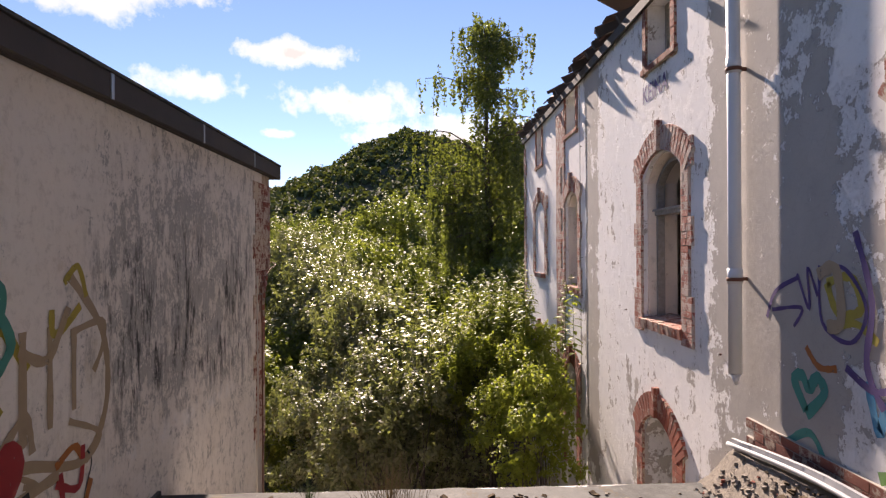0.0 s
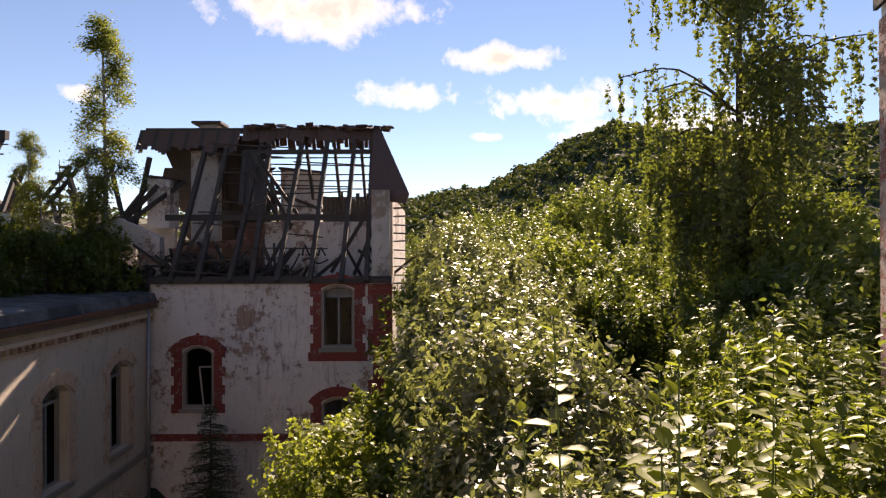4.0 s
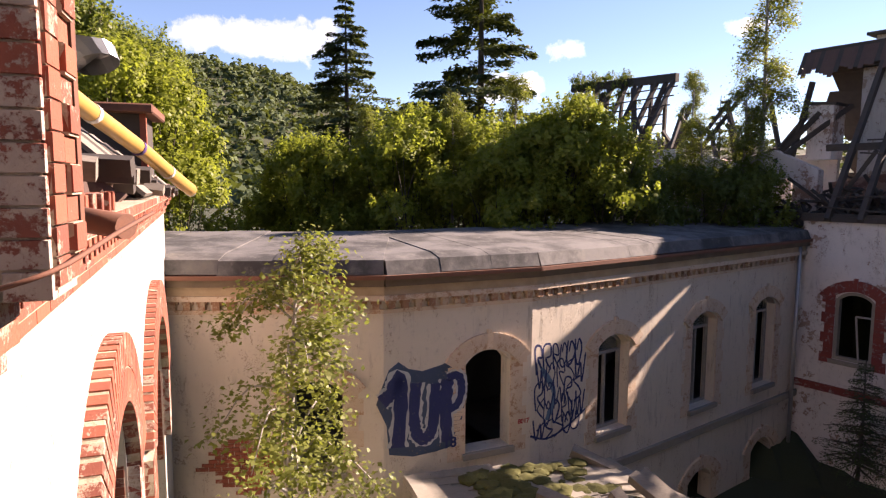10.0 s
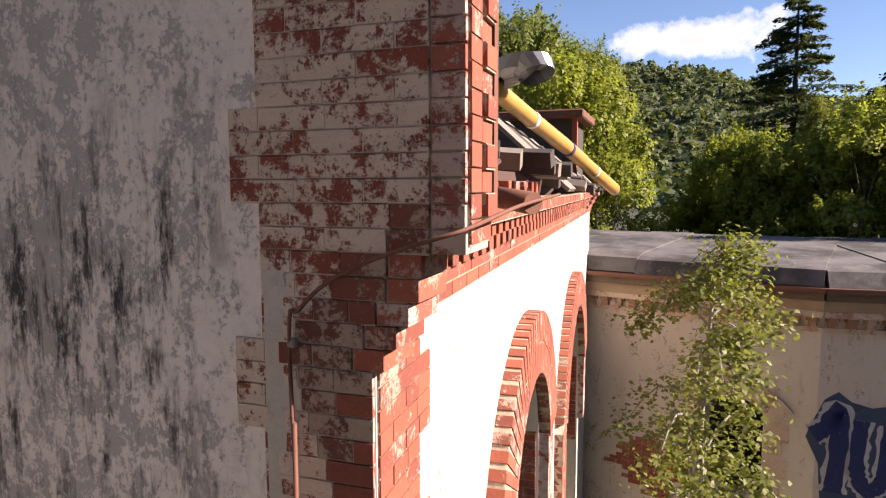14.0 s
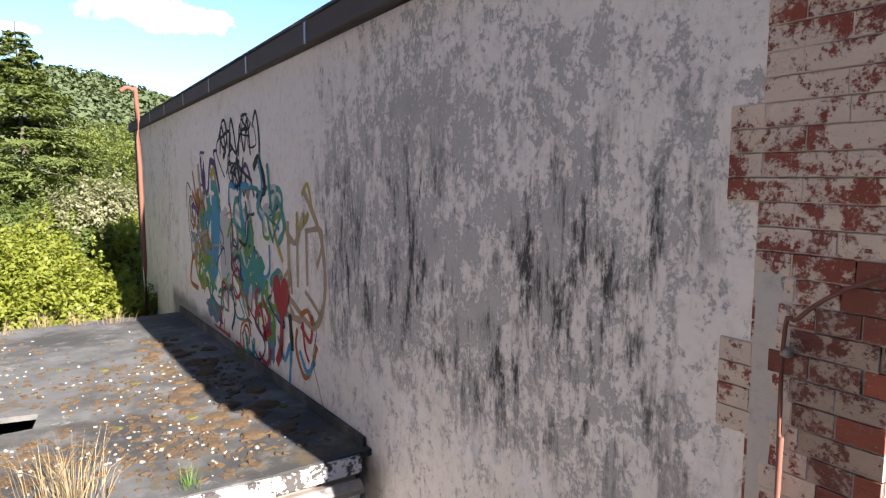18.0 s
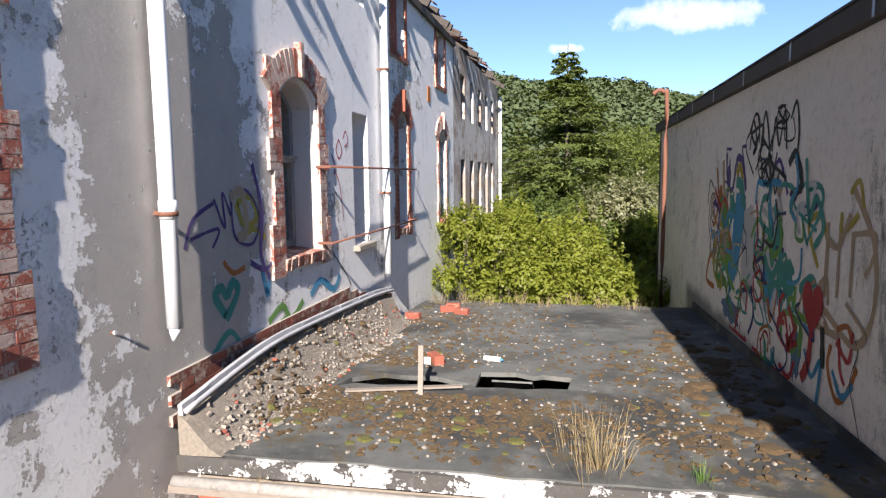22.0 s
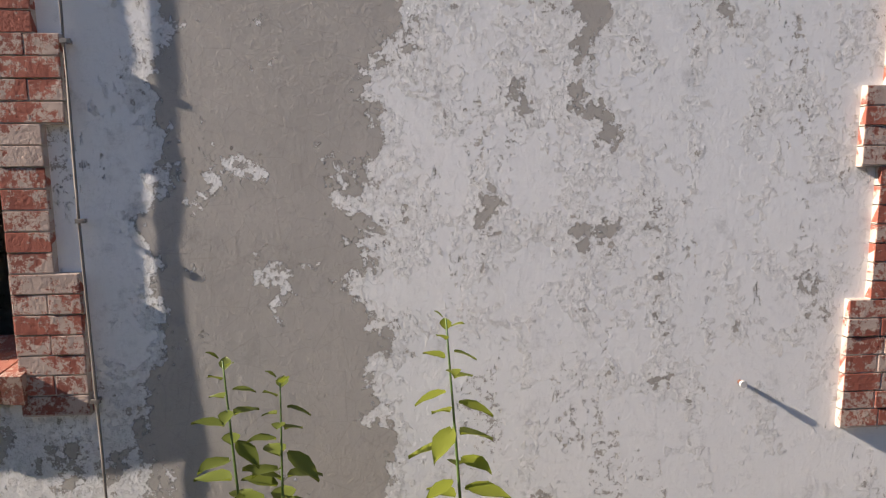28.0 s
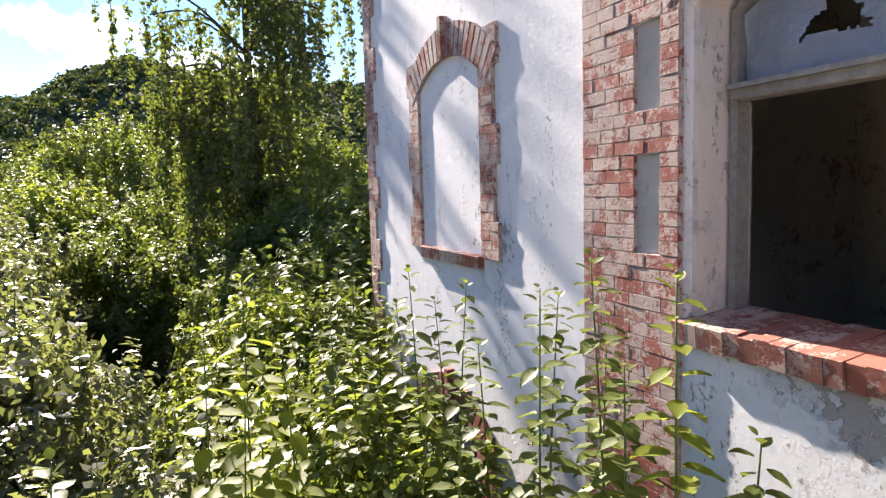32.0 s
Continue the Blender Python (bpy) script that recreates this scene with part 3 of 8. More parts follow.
def ridge(deg):
    """Elevation of the skyline in degrees, by bearing."""
    tab = ((-40, 8.4), (-12, 8.6), (-3, 9.3), (2, 10.0), (6, 8.7), (10, 7.1), (15, 5.5), (21, 4.4), (28, 3.4), (45, 3.0), (65, 4.2), (77, 5.8), (91, 9.0), (103, 12.0), (125, 12.0),
           (150, 6.4), (169, 5.8), (180, 7.4), (190, 8.8), (215, 9.0), (250, 7.0), (320, 8.4))
    for (a, e), (b, f) in zip(tab, tab[1:]):
        if a <= deg <= b:
            t = (deg - a) / (b - a)
            t = t * t * (3 - 2 * t)
            return e + (f - e) * t
    return 9.0


def ground_height(x, y):
    r = math.hypot(x, y)
    deg = (math.degrees(math.atan2(y, x)) + 40) % 360 - 40
    top = math.tan(radians(ridge(deg))) * 330
    base = G0
    if y > 19.5 and r < 120:      # a bank behind the courtyard wing
        base += min(1.0, (y - 19.5) / 4) * 6.2
    if x < -12:
        base += min(1.0, (-12 - x) / 14) * 3.6
    t = max(0.0, min(1.0, (r - 75) / 255))
    t = t * t * (3 - 2 * t)
    wob = noise.noise(Vector((x * 0.02, y * 0.02, 0))) * 5 * t
    return base + (top - base) * t + wob - max(0.0, r - 330) * 0.04


bm = bmesh.new()
radii = [0, 6, 12, 18, 20, 22, 24, 28, 34, 42, 52, 65, 80, 100, 125, 150, 180, 210, 240, 270, 300, 330, 380, 460, 700, 1400, 3000]
rows = []
for r in radii:
    rows.append([bm.verts.new((r * math.cos(k), r * math.sin(k), ground_height(r * math.cos(k), r * math.sin(k)))) for k in [2 * math.pi * j / 144 for j in range(144)]])
for a, b in zip(rows[1:], rows[2:]):
    for j in range(144):
        bm.faces.new((a[j], b[j], b[(j + 1) % 144], a[(j + 1) % 144]))
bm.faces.new(rows[1])
for v in rows[0]:
    bm.verts.remove(v)
bmesh.ops.recalc_face_normals(bm, faces=bm.faces)
solo("ground", bm, M_ground, "overgrown valley floor rising to wooded hills", "ground", kind="structure")

# ---- south building ----
S = Plane((0, 0), (1, 0), (0, 1))
PROUD = 0.034
TOP = 4.62
S_OPEN = {
    "a": arch_pts(2.755, 3.856, 0.62, 2.30, 0.26), "b": arch_pts(-2.03, -0.76, 0.50, 2.28, 0.32),
    "c": arch_pts(-6.315, -5.385, 0.52, 2.18, 0.28), "small": arch_pts(-8.14, -7.52, 0.50, 2.28, 0.0),
    "d": arch_pts(-10.28, -9.64, 0.58, 2.20, 0.30), "e": arch_pts(-13.6, -12.9, 0.50, 2.15, 0.28),
    "la": arch_pts(2.9, 3.8, -4.4, -1.0, 0.25), "lb": arch_pts(-1.75, -0.75, -4.4, -0.95, 0.35), "lblind": arch_pts(6.25, 7.35, -4.4, -0.95, 0.32),
    "ua": arch_pts(2.9, 3.75, 3.72, 4.5, 0.0), "ublind": arch_pts(6.45, 7.2, 3.55, 4.45, 0.0), "ub": arch_pts(-1.75, -0.95, 3.72, 4.5, 0.0),
    "ud": arch_pts(-10.2, -9.45, 3.42, 4.45, 0.0), "ue": arch_pts(-13.5, -12.7, 3.35, 4.45, 0.0), "uc": arch_pts(-8.1, -7.3, 3.75, 4.5, 0.0),
}
for i in range(5):
    u = -15.9 - i * 1.45
    S_OPEN["f%d" % i] = arch_pts(u - 0.35, u + 0.35, -0.6, 1.85, 0.0)
    S_OPEN["g%d" % i] = arch_pts(u - 0.3, u + 0.3, 2.9, 4.0, 0.0)
body = thing("wall_south", "tall peeling limewashed facade of an abandoned building", "wall", (0, 0, G0), kind="structure")
part("wall_face", wall_sheet(S, [(-14.6, G0), (9.23, G0), (9.23, TOP), (-14.6, TOP)], [h for h in S_OPEN.values() if h[0][0] > -14.6], 0.42), M_facade, body)
part("wall_face", wall_sheet(S, [(-23.4, G0), (-14.604, G0), (-14.604, TOP), (-23.4, TOP)], [h for h in S_OPEN.values() if h[0][0] < -14.6], 0.42), M_ruin_pale, body)
# Dark infill panels added in the far openings to stand for their shade.
for key, h in S_OPEN.items():
    if key[0] in "fg":
        part("shutter", block((h[0][0] - 0.02, -0.16, h[0][1] - 0.02), (h[1][0] + 0.02, -0.12, h[2][1] + 0.02)), M_burnt, body)
# other outer walls, floors and the far inner wall
part("end_wall", block((8.81, -9.5, G0), (9.228, -0.425, TOP)), M_facade, body)
part("end_wall", block((-23.4, -9.5, G0), (-22.98, -0.425, TOP)), M_facade, body)
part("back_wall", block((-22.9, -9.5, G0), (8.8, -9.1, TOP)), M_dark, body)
part("upper_floor", block((-22.9, -9.0, 3.05), (8.8, -0.43, 3.3)), M_inside, body)
part("middle_floor", block((-22.9, -9.0, -0.6), (8.8, -0.43, -0.3)), M_inside, body)
part("corridor_wall", block((-22.9, -3.4, -0.29), (8.8, -3.2, 3.04)), M_inside, body)
for u in (1.2, 5.1, -4.3, -9.0, -12.0):
    part("cross_wall", block((u, -3.18, -0.29), (u + 0.2, -0.43, 3.04)), M_inside, body)
# roof: sagging covering with rafter tails that stick out at the eaves
roof = thing("south_roof", "sagging burnt tile roof with broken eaves", "roof", (0, -4, TOP))
bm = bmesh.new()
for i in range(27):
    x = -23.2 + i * 1.25
    sag = 0.10 * math.sin(i * 1.3)
    box_into(bm, (x, -4.75, TOP + 2.97 + sag), (1.32, 10.6, 0.10), Euler((radians(28), 0, 0)).to_matrix())
part("roof_covering", bm, M_tile, roof)
rng = random.Random(5)
for i in range(58):
    x = -23.0 + i * 0.56
    if rng.random() < 0.22:
        continue
    out = rng.uniform(0.14, 0.36) if x < -2.5 else rng.uniform(0.06, 0.24)
    part("rafter", beam((x, -0.6, TOP + 0.42), (x + rng.uniform(-0.06, 0.06), out, TOP + 0.42 - 0.5 * (out + 0.6) + rng.uniform(-0.05, 0.05)), 0.09, 0.13), M_burnt, roof)
bm = bmesh.new()
for i in range(170):
    x = -23.3 + i * 0.192
    if rng.random() < 0.55:
        continue
    out = rng.uniform(0.02, 0.34)
    box_into(bm, (x, out - 0.25, TOP + 0.34 - 0.42 * out + rng.uniform(-0.04, 0.05)), (0.2, 0.42, 0.03), Euler((radians(-24) + rng.uniform(-0.3, 0.2), rng.uniform(-0.25, 0.25), rng.uniform(-0.4, 0.4))).to_matrix())
tagged(part("broken_tile", bm, M_tile, roof), kind="stuff")
part("eaves_board", block((-14.6, 0.02, TOP - 0.16), (9.3, 0.07, TOP - 0.02)), M_burnt, roof)


def surround(name, u0, u1, w0, spring, rise, label, jamb=0.19, tooth=0.085, sill=True, mat=None, blocks=((7, 1), (7, 0), (4, 1), (7, 0), (4, 1)), left=True, depth=0.38, key=True, reveal_out=PROUD):
    """A window of the south facade: toothed brick jambs, a segmental brick arch with a keystone and a brick sill."""
    mat = mat or M_brick
    win = thing(name, label, "window", S.p((u0 + u1) / 2, 0, w0), kind="structure")
    w = w0 - (0.19 if sill else 0.0)
    stop = spring + rise + 0.06
    for count, wide in blocks:
        for k in range(count):
            if w > stop:
                break
            reach = jamb + (tooth if wide else 0.0)
            brick_course(win, S, u0 - reach, u0, w, -0.004, PROUD, mat, 0.12 if k % 2 else None)
            if left:
                brick_course(win, S, u1, u1 + reach, w, -0.004, PROUD, mat, None if k % 2 else 0.12)
            w += COURSE
    # arch of upright bricks
    c, half = (u0 + u1) / 2, (u1 - u0) / 2 + jamb * 0.55
    r = (half * half + rise * rise) / (2 * rise)
    a0 = math.asin(min(1, half / r))
    n = max(9, int(2 * a0 * r / 0.082)) | 1
    for i in range(n):
        a = -a0 + 2 * a0 * (i + 0.5) / n
        big = 0.07 if key and i == n // 2 else 0.0
        rr = r + 0.155 + big / 2
        p = S.p(c + rr * math.sin(a), PROUD / 2 + big * 0.3, spring + rise - r + rr * math.cos(a))
        brick(win, p, (0.072, PROUD + 0.008 + big * 0.5, 0.29 + big), S.turn() @ Euler((0, a, 0)).to_matrix(), mat)
    arch_bed(win, S, c, r + 0.012, r + 0.296, spring + rise - r, a0, -0.004, PROUD - 0.006, JOINT[mat.name])
    if sill:
        n = max(6, int((u1 - u0 + 0.12) / 0.085))
        for i in range(n):
            u = u0 - 0.03 + (u1 - u0 + 0.06) * (i + 0.5) / n
            brick(win, S.p(u, -0.148 + random.uniform(-0.009, 0.006), w0 - 0.055 + random.uniform(-0.005, 0.003)), ((u1 - u0 + 0.06) / n - 0.0015, 0.42, 0.12), Euler((radians(-7) + random.uniform(-0.02, 0.02), random.uniform(-0.02, 0.02), random.uniform(-0.015, 0.015))).to_matrix(), M_sill)
    return win


def sash(win, u0, u1, w0, spring, rise, transom, deep=-0.27, film=False, panes=True, wide=0.075):
    """The old timber frame set back in the reveal."""
    def arch_band(r_in, r_out):
        o = arch_pts(u0 + r_out, u1 - r_out, w0 + r_out, spring, max(rise - r_out * 0.4, 0.0), 12)
        i = arch_pts(u0 + r_in, u1 - r_in, w0 + r_in, spring - 0.01, max(rise - r_in * 0.6, 0.0), 12)
        return o, i
    o, i = arch_band(wide, 0.0)
    f = Plane((0, deep), (1, 0), (0, 1))
    bm = wall_sheet(f, o, [i], 0.09)
    part("window_frame", bm, M_paintwood, win)
    bm = block((u0 + 0.02, deep - 0.10, transom - 0.035), (u1 - 0.02, deep + 0.03, transom + 0.035), 0.008)
    box_into(bm, ((u0 + u1) / 2, deep + 0.035, transom + 0.03), (u1 - u0 - 0.05, 0.05, 0.025))
    part("transom", bm, M_paintwood, win)
    if panes:
        part("mullion", block(((u0 + u1) / 2 - 0.035, deep - 0.08, w0 + 0.05), ((u0 + u1) / 2 + 0.035, deep - 0.01, transom)), M_paintwood, win)
        g = part("pane", block((u0 + 0.07, deep - 0.055, w0 + 0.07), ((u0 + u1) / 2 - 0.03, deep - 0.050, transom - 0.03)), M_glass, win)
        g.visible_shadow = False
        g = part("pane", block(((u0 + u1) / 2 + 0.03, deep - 0.055, w0 + 0.07), (u1 - 0.07, deep - 0.050, transom - 0.03)), M_glass, win)
        g.visible_shadow = False
    if film:
        bm = bmesh.new()
        nu, nw = 72, 40
        vs = {}
        for a in range(nu + 1):
            for b in range(nw + 1):
                u = u0 + 0.05 + (u1 - u0 - 0.10) * a / nu
                c, half = (u0 + u1) / 2, (u1 - u0) / 2
                top = spring + rise * (1 - ((u - c) / half) ** 2) - 0.06
                w = transom + 0.03 + (top - transom - 0.03) * b / nw
                v = deep - 0.03 + 0.022 * math.sin(9 * (u - c) * (1 + 0.6 * b / nw)) + 0.016 * noise.noise(Vector((u * 9, w * 9, 3)))
                vs[a, b] = bm.verts.new((u, v, w))
        for a in range(nu):
            for b in range(nw):
                du, dw = (a - nu * 0.47) / 12 + 0.35 * noise.noise(Vector((a * 0.21, b * 0.33, 0))), (b - nw * 0.30) + 3 * noise.noise(Vector((a * 0.3, 0, 5)))
                if 0 < dw < 13 and abs(du) < 1 - dw / 13.2:
                    continue
                bm.faces.new((vs[a, b], vs[a + 1, b], vs[a + 1, b + 1], vs[a, b + 1]))
        part("plastic_film", bm, M_film, win, "torn grey plastic film")


def lining(win, u0, u1, w0, spring, rise, mat, inner=0.32):
    """Smooth plaster lining of the reveal behind the brick face."""
    o = arch_pts(u0, u1, w0, spring, rise, 14)
    i = arch_pts(u0 + 0.035, u1 - 0.035, w0, spring, rise - 0.02, 14)
    f = Plane((0, -0.05), (1, 0), (0, 1))
    part("reveal", wall_sheet(f, o[1:] + [o[0]] + [i[0]] + i[:1:-1] + [i[1]], [], inner + 0.05), mat, win)


wa = surround("window_1", 2.755, 3.856, 0.76, 2.30, 0.26, "arched window opening with brick jamb and torn plastic film", 0.165, 0.085, left=False)
lining(wa, 2.755, 3.856, 0.59, 2.30, 0.26, M_reveal)
sash(wa, 2.80, 3.80, 0.70, 2.27, 0.22, 1.87, -0.24, film=True, panes=False, wide=0.045)
idoor = thing("inner_door", "grey panelled door ajar in the dim room", "door", (3.3, -3.1, -0.29))
part("leaf", block((3.35, -3.16, -0.28), (4.2, -3.12, 1.75), 0.01), M_paintwood, idoor)
part("door_frame", wall_sheet(Plane((0, -3.14), (1, 0), (0, 1)), arch_pts(3.22, 4.33, -0.285, 1.88, 0), [arch_pts(3.32, 4.23, -0.28, 1.78, 0)], 0.05), M_stone, idoor)
wb = surround("window_2", -2.03, -0.76, 0.59, 2.28, 0.32, "arched window with toothed limewashed brick surround and empty sash", 0.20, 0.085)
lining(wb, -2.03, -0.76, 0.47, 2.28, 0.32, M_reveal)
sash(wb, -1.99, -0.80, 0.50, 2.26, 0.28, 1.90, -0.15, panes=False, wide=0.055)
wc = surround("window_3", -6.315, -5.385, 0.61, 2.18, 0.28, "arched window with toothed orange brick surround above a flat roof", 0.20, 0.08, mat=M_brick)
lining(wc, -6.315, -5.385, 0.49, 2.18, 0.28, M_reveal)
sash(wc, -6.27, -5.43, 0.64, 2.16, 0.24, 1.62, -0.27)
wd = surround("window_4", -10.28, -9.64, 0.58, 2.20, 0.30, "narrow arched window with red brick surround", 0.15, 0.06, mat=M_brick_red)
sash(wd, -10.25, -9.67, 0.60, 2.18, 0.26, 1.6, -0.3)
we = surround("window_5", -13.6, -12.9, 0.50, 2.15, 0.28, "arched window with pale brick surround", 0.15, 0.06, mat=M_brick)
sash(we, -13.57, -12.93, 0.52, 2.13, 0.24, 1.6, -0.3)
small = thing("window_6", "small unframed rectangular window opening in the facade", "window", S.p(-7.8, 0, 0.5), kind="structure")
part("window_frame", wall_sheet(Plane((0, -0.25), (1, 0), (0, 1)), arch_pts(-8.14, -7.52, 0.5, 2.28, 0), [arch_pts(-8.08, -7.58, 0.56, 2.22, 0)], 0.08), M_paintwood, small)
part("sill", block((-8.2, -0.2, 0.42), (-7.46, 0.09, 0.498), 0.01), M_stone, small)

# blind window: the recess is closed with plaster
blind = surround("window_7", 6.08, 7.42, 0.86, 2.28, 0.33, "blind arched window with brick surround filled with plaster", 0.24, 0.07, sill=False, blocks=((4, 1), (6, 0), (4, 1), (6, 0), (5, 1)))
part("infill", wall_sheet(Plane((0, -0.008), (1, 0), (0, 1)), arch_pts(6.0, 7.5, 0.7, 2.3, 0.33, 10), [], 0.05), M_facade, blind)
for i in range(17):
    brick(blind, S.p(6.13 + i * 0.077, -0.02, 0.83), (0.069, 0.16, 0.11), Euler((radians(-9), 0, 0)).to_matrix(), M_brick)
for nm, u0, u1, w0, sp, ri, lb in (("window_8", 2.9, 3.8, -4.4, -1.0, 0.25, "lower arched opening behind the shrubs"),
                                  ("window_9", -1.75, -0.75, -4.4, -0.95, 0.35, "lower arched opening with brick arch"),
                                  ("window_10", 6.25, 7.35, -4.4, -0.95, 0.32, "lower arched opening with red brick arch")):
    surround(nm, u0, u1, w0 + 1.6, sp, ri, lb, 0.22, 0.07, sill=False, mat=M_brick_red, blocks=((7, 0), (7, 1), (7, 0), (7, 1)), key=True)
for k, (nm, u0, u1, w0, w1) in enumerate((("window_11", 2.9, 3.75, 3.72, 4.5), ("window_12", 6.45, 7.2, 3.55, 4.45), ("window_13", -1.75, -0.95, 3.72, 4.5), ("window_14", -10.2, -9.45, 3.42, 4.45), ("window_15", -13.5, -12.7, 3.35, 4.45))):
    win = thing(nm, "upper window bricked up below the eaves" if k > 2 else "upper storey window with brick jambs", "window", S.p(u0, 0, w0), kind="structure")
    w = w0 - 0.1
    while w < min(w1 + 0.1, TOP - 0.2):
        brick_course(win, S, u0 - 0.13, u0, w, -0.004, 0.03, M_brick_red)
        brick_course(win, S, u1, u1 + 0.13, w, -0.004, 0.03, M_brick_red)
        if k > 2 and w > w0 and w < w1 - 0.08:
            brick_course(win, S, u0 + 0.004, u1 - 0.004, w, -0.25, -0.12, M_brick_red)
        w += COURSE
    brick_course(win, S, u0 - 0.16, u1 + 0.16, w0 - 0.08, -0.004, 0.045, M_brick_red)
    if k <= 2:
        part("window_frame", wall_sheet(Plane((0, -0.22), (1, 0), (0, 1)), arch_pts(u0, u1, w0, w1, 0), [arch_pts(u0 + 0.06, u1 - 0.06, w0 + 0.06, w1 - 0.06, 0)], 0.08), M_paintwood, win)

# brick pilaster with two slots beside the plastic-covered window
pil = thing("pilaster", "limewashed brick pilaster with narrow plastered slots", "pilaster", (4.26, 0, G0), kind="structure")
part("core", block((3.875, -0.002, -3.0), (4.655, 0.010, 4.3)), M_lit, pil)
SLOTS = ((1.08, 1.56), (1.83, 2.32), (2.62, 3.1))
k = 0
w = -2.1
while w < 4.25:
    slot = any(a - 0.01 <= w + 0.04 <= b for a, b in SLOTS)
    if slot:
        brick_course(pil, S, 3.865, 4.0, w, 0.0, PROUD, M_brick)
        brick_course(pil, S, 4.195, 4.665, w, 0.0, PROUD, M_brick, 0.12 if k % 2 else None)
    else:
        brick_course(pil, S, 3.865, 4.665, w, 0.0, PROUD, M_brick, 0.12 if k % 2 else None)
    w += COURSE
    k += 1
quoin = thing("quoin", "weathered brick corner strip of the facade", "quoin", (9.0, 0, G0), kind="structure")
w, k = -3.0, 0
while w < 4.3:
    brick_course(quoin, S, 8.98 - (0.14 if (k // 5) % 2 else 0.0), 9.235, w, -0.004, 0.03, M_brick)
    w += COURSE
    k += 1

# pipes, wire, pegs and rail on the facade
for name, u, lo, hi, lb in (("downpipe", -3.40, 0.36, 4.5, "white plastic downpipe ending in a torn mouth"), ("downpipe", -8.66, -0.05, 4.5, "white plastic downpipe with sleeve joints"), ("downpipe", -23.2, -3.0, 4.3, "white downpipe at the end of the facade")):
    dp = thing(name, lb, "downpipe", (u, 0.1, lo), "downpipes on the facade")
    part("pipe", tube([(u, 0.11, lo), (u, 0.11, 1.6), (u, 0.11, hi)], 0.057, 14), M_pipe, dp)
    for w in (1.18, 3.0):
        part("sleeve", tube([(u, 0.11, w - 0.04), (u, 0.11, w + 0.09)], 0.064, 14), M_pipe, dp)
        part("clamp", tube([(u, 0.11, w - 0.02), (u, 0.11, w + 0.012)], 0.069, 14), M_rust, dp)
        part("bracket", beam((u, 0.0, w), (u, 0.07, w), 0.02, 0.03), M_rust, dp)
    if u > -4:
        part("torn_mouth", tube([(u, 0.11, lo), (u + 0.01, 0.10, lo - 0.1)], [0.05, 0.012], 9), M_pipe, dp)
wire = thing("lightning_conductor", "thin lightning conductor wire on wall clips", "wire", (2.48, 0.05, -3))
part("wire", tube(smooth([(2.45, 0.036, -3), (2.475, 0.033, 0.0), (2.48, 0.036, 0.62), (2.492, 0.031, 1.3), (2.49, 0.035, 2.0), (2.50, 0.033, 4.4)], 4), 0.0055, 6), M_wire, wire)
for w in (-0.6, 0.62, 1.30, 1.93, 2.6, 3.3):
    bm = beam((2.485, -0.01, w), (2.485, 0.042, w), 0.016, 0.012)
    box_into(bm, (2.485, 0.034, w), (0.034, 0.014, 0.016))
    part("clip", bm, M_wire, wire)
for u, w in ((-0.049, 0.60), (-2.90, 0.44)):
    peg = thing("wall_peg", "rusty steel peg sticking out of the wall", "peg", (u, 0, w), "wall pegs")
    part("shaft", tube([(u, -0.02, w), (u, 0.030, w + 0.002)], 0.009, 8), M_rust, peg)
    part("head", tube([(u, 0.024, w), (u, 0.036, w)], 0.015, 8), M_white, peg)
rail = thing("window_rail", "rusty steel guard rails across two windows", "rail", (-8, 0.2, 0.65))
for w in (0.66, 1.54):
    part("bar", tube([(-6.3, 0.16, w), (-10.3, 0.16, w)], 0.014, 8), M_rust, rail)
    for u in (-6.32, -10.3):
        part("stay", beam((u, -0.02, w), (u, 0.17, w), 0.03, 0.03), M_rust, rail)
bm = bmesh.new()
box_into(bm, (-12.0, 0.008, 3.05), (0.22, 0.012, 0.3))
solo("wall_sign", bm, P_orange, "small faded orange sign on the facade", "sign")

# ---- graffiti on the south facade ----
rng = random.Random(11)


def mural(name, label, strokes, pl):
    g = thing(name, label, "graffiti", pl.p(*strokes[0][1][0][:1], 0, strokes[0][1][0][1]))
    for k, (mat, pts, width) in enumerate(strokes):
        bm = bmesh.new()
        ribbon_into(bm, pl, [(p[0], p[1]) for p in smooth(pts, 6)], width, 0.003 + 0.0006 * (k % 9))
        part("stroke", bm, mat, g)
    return g


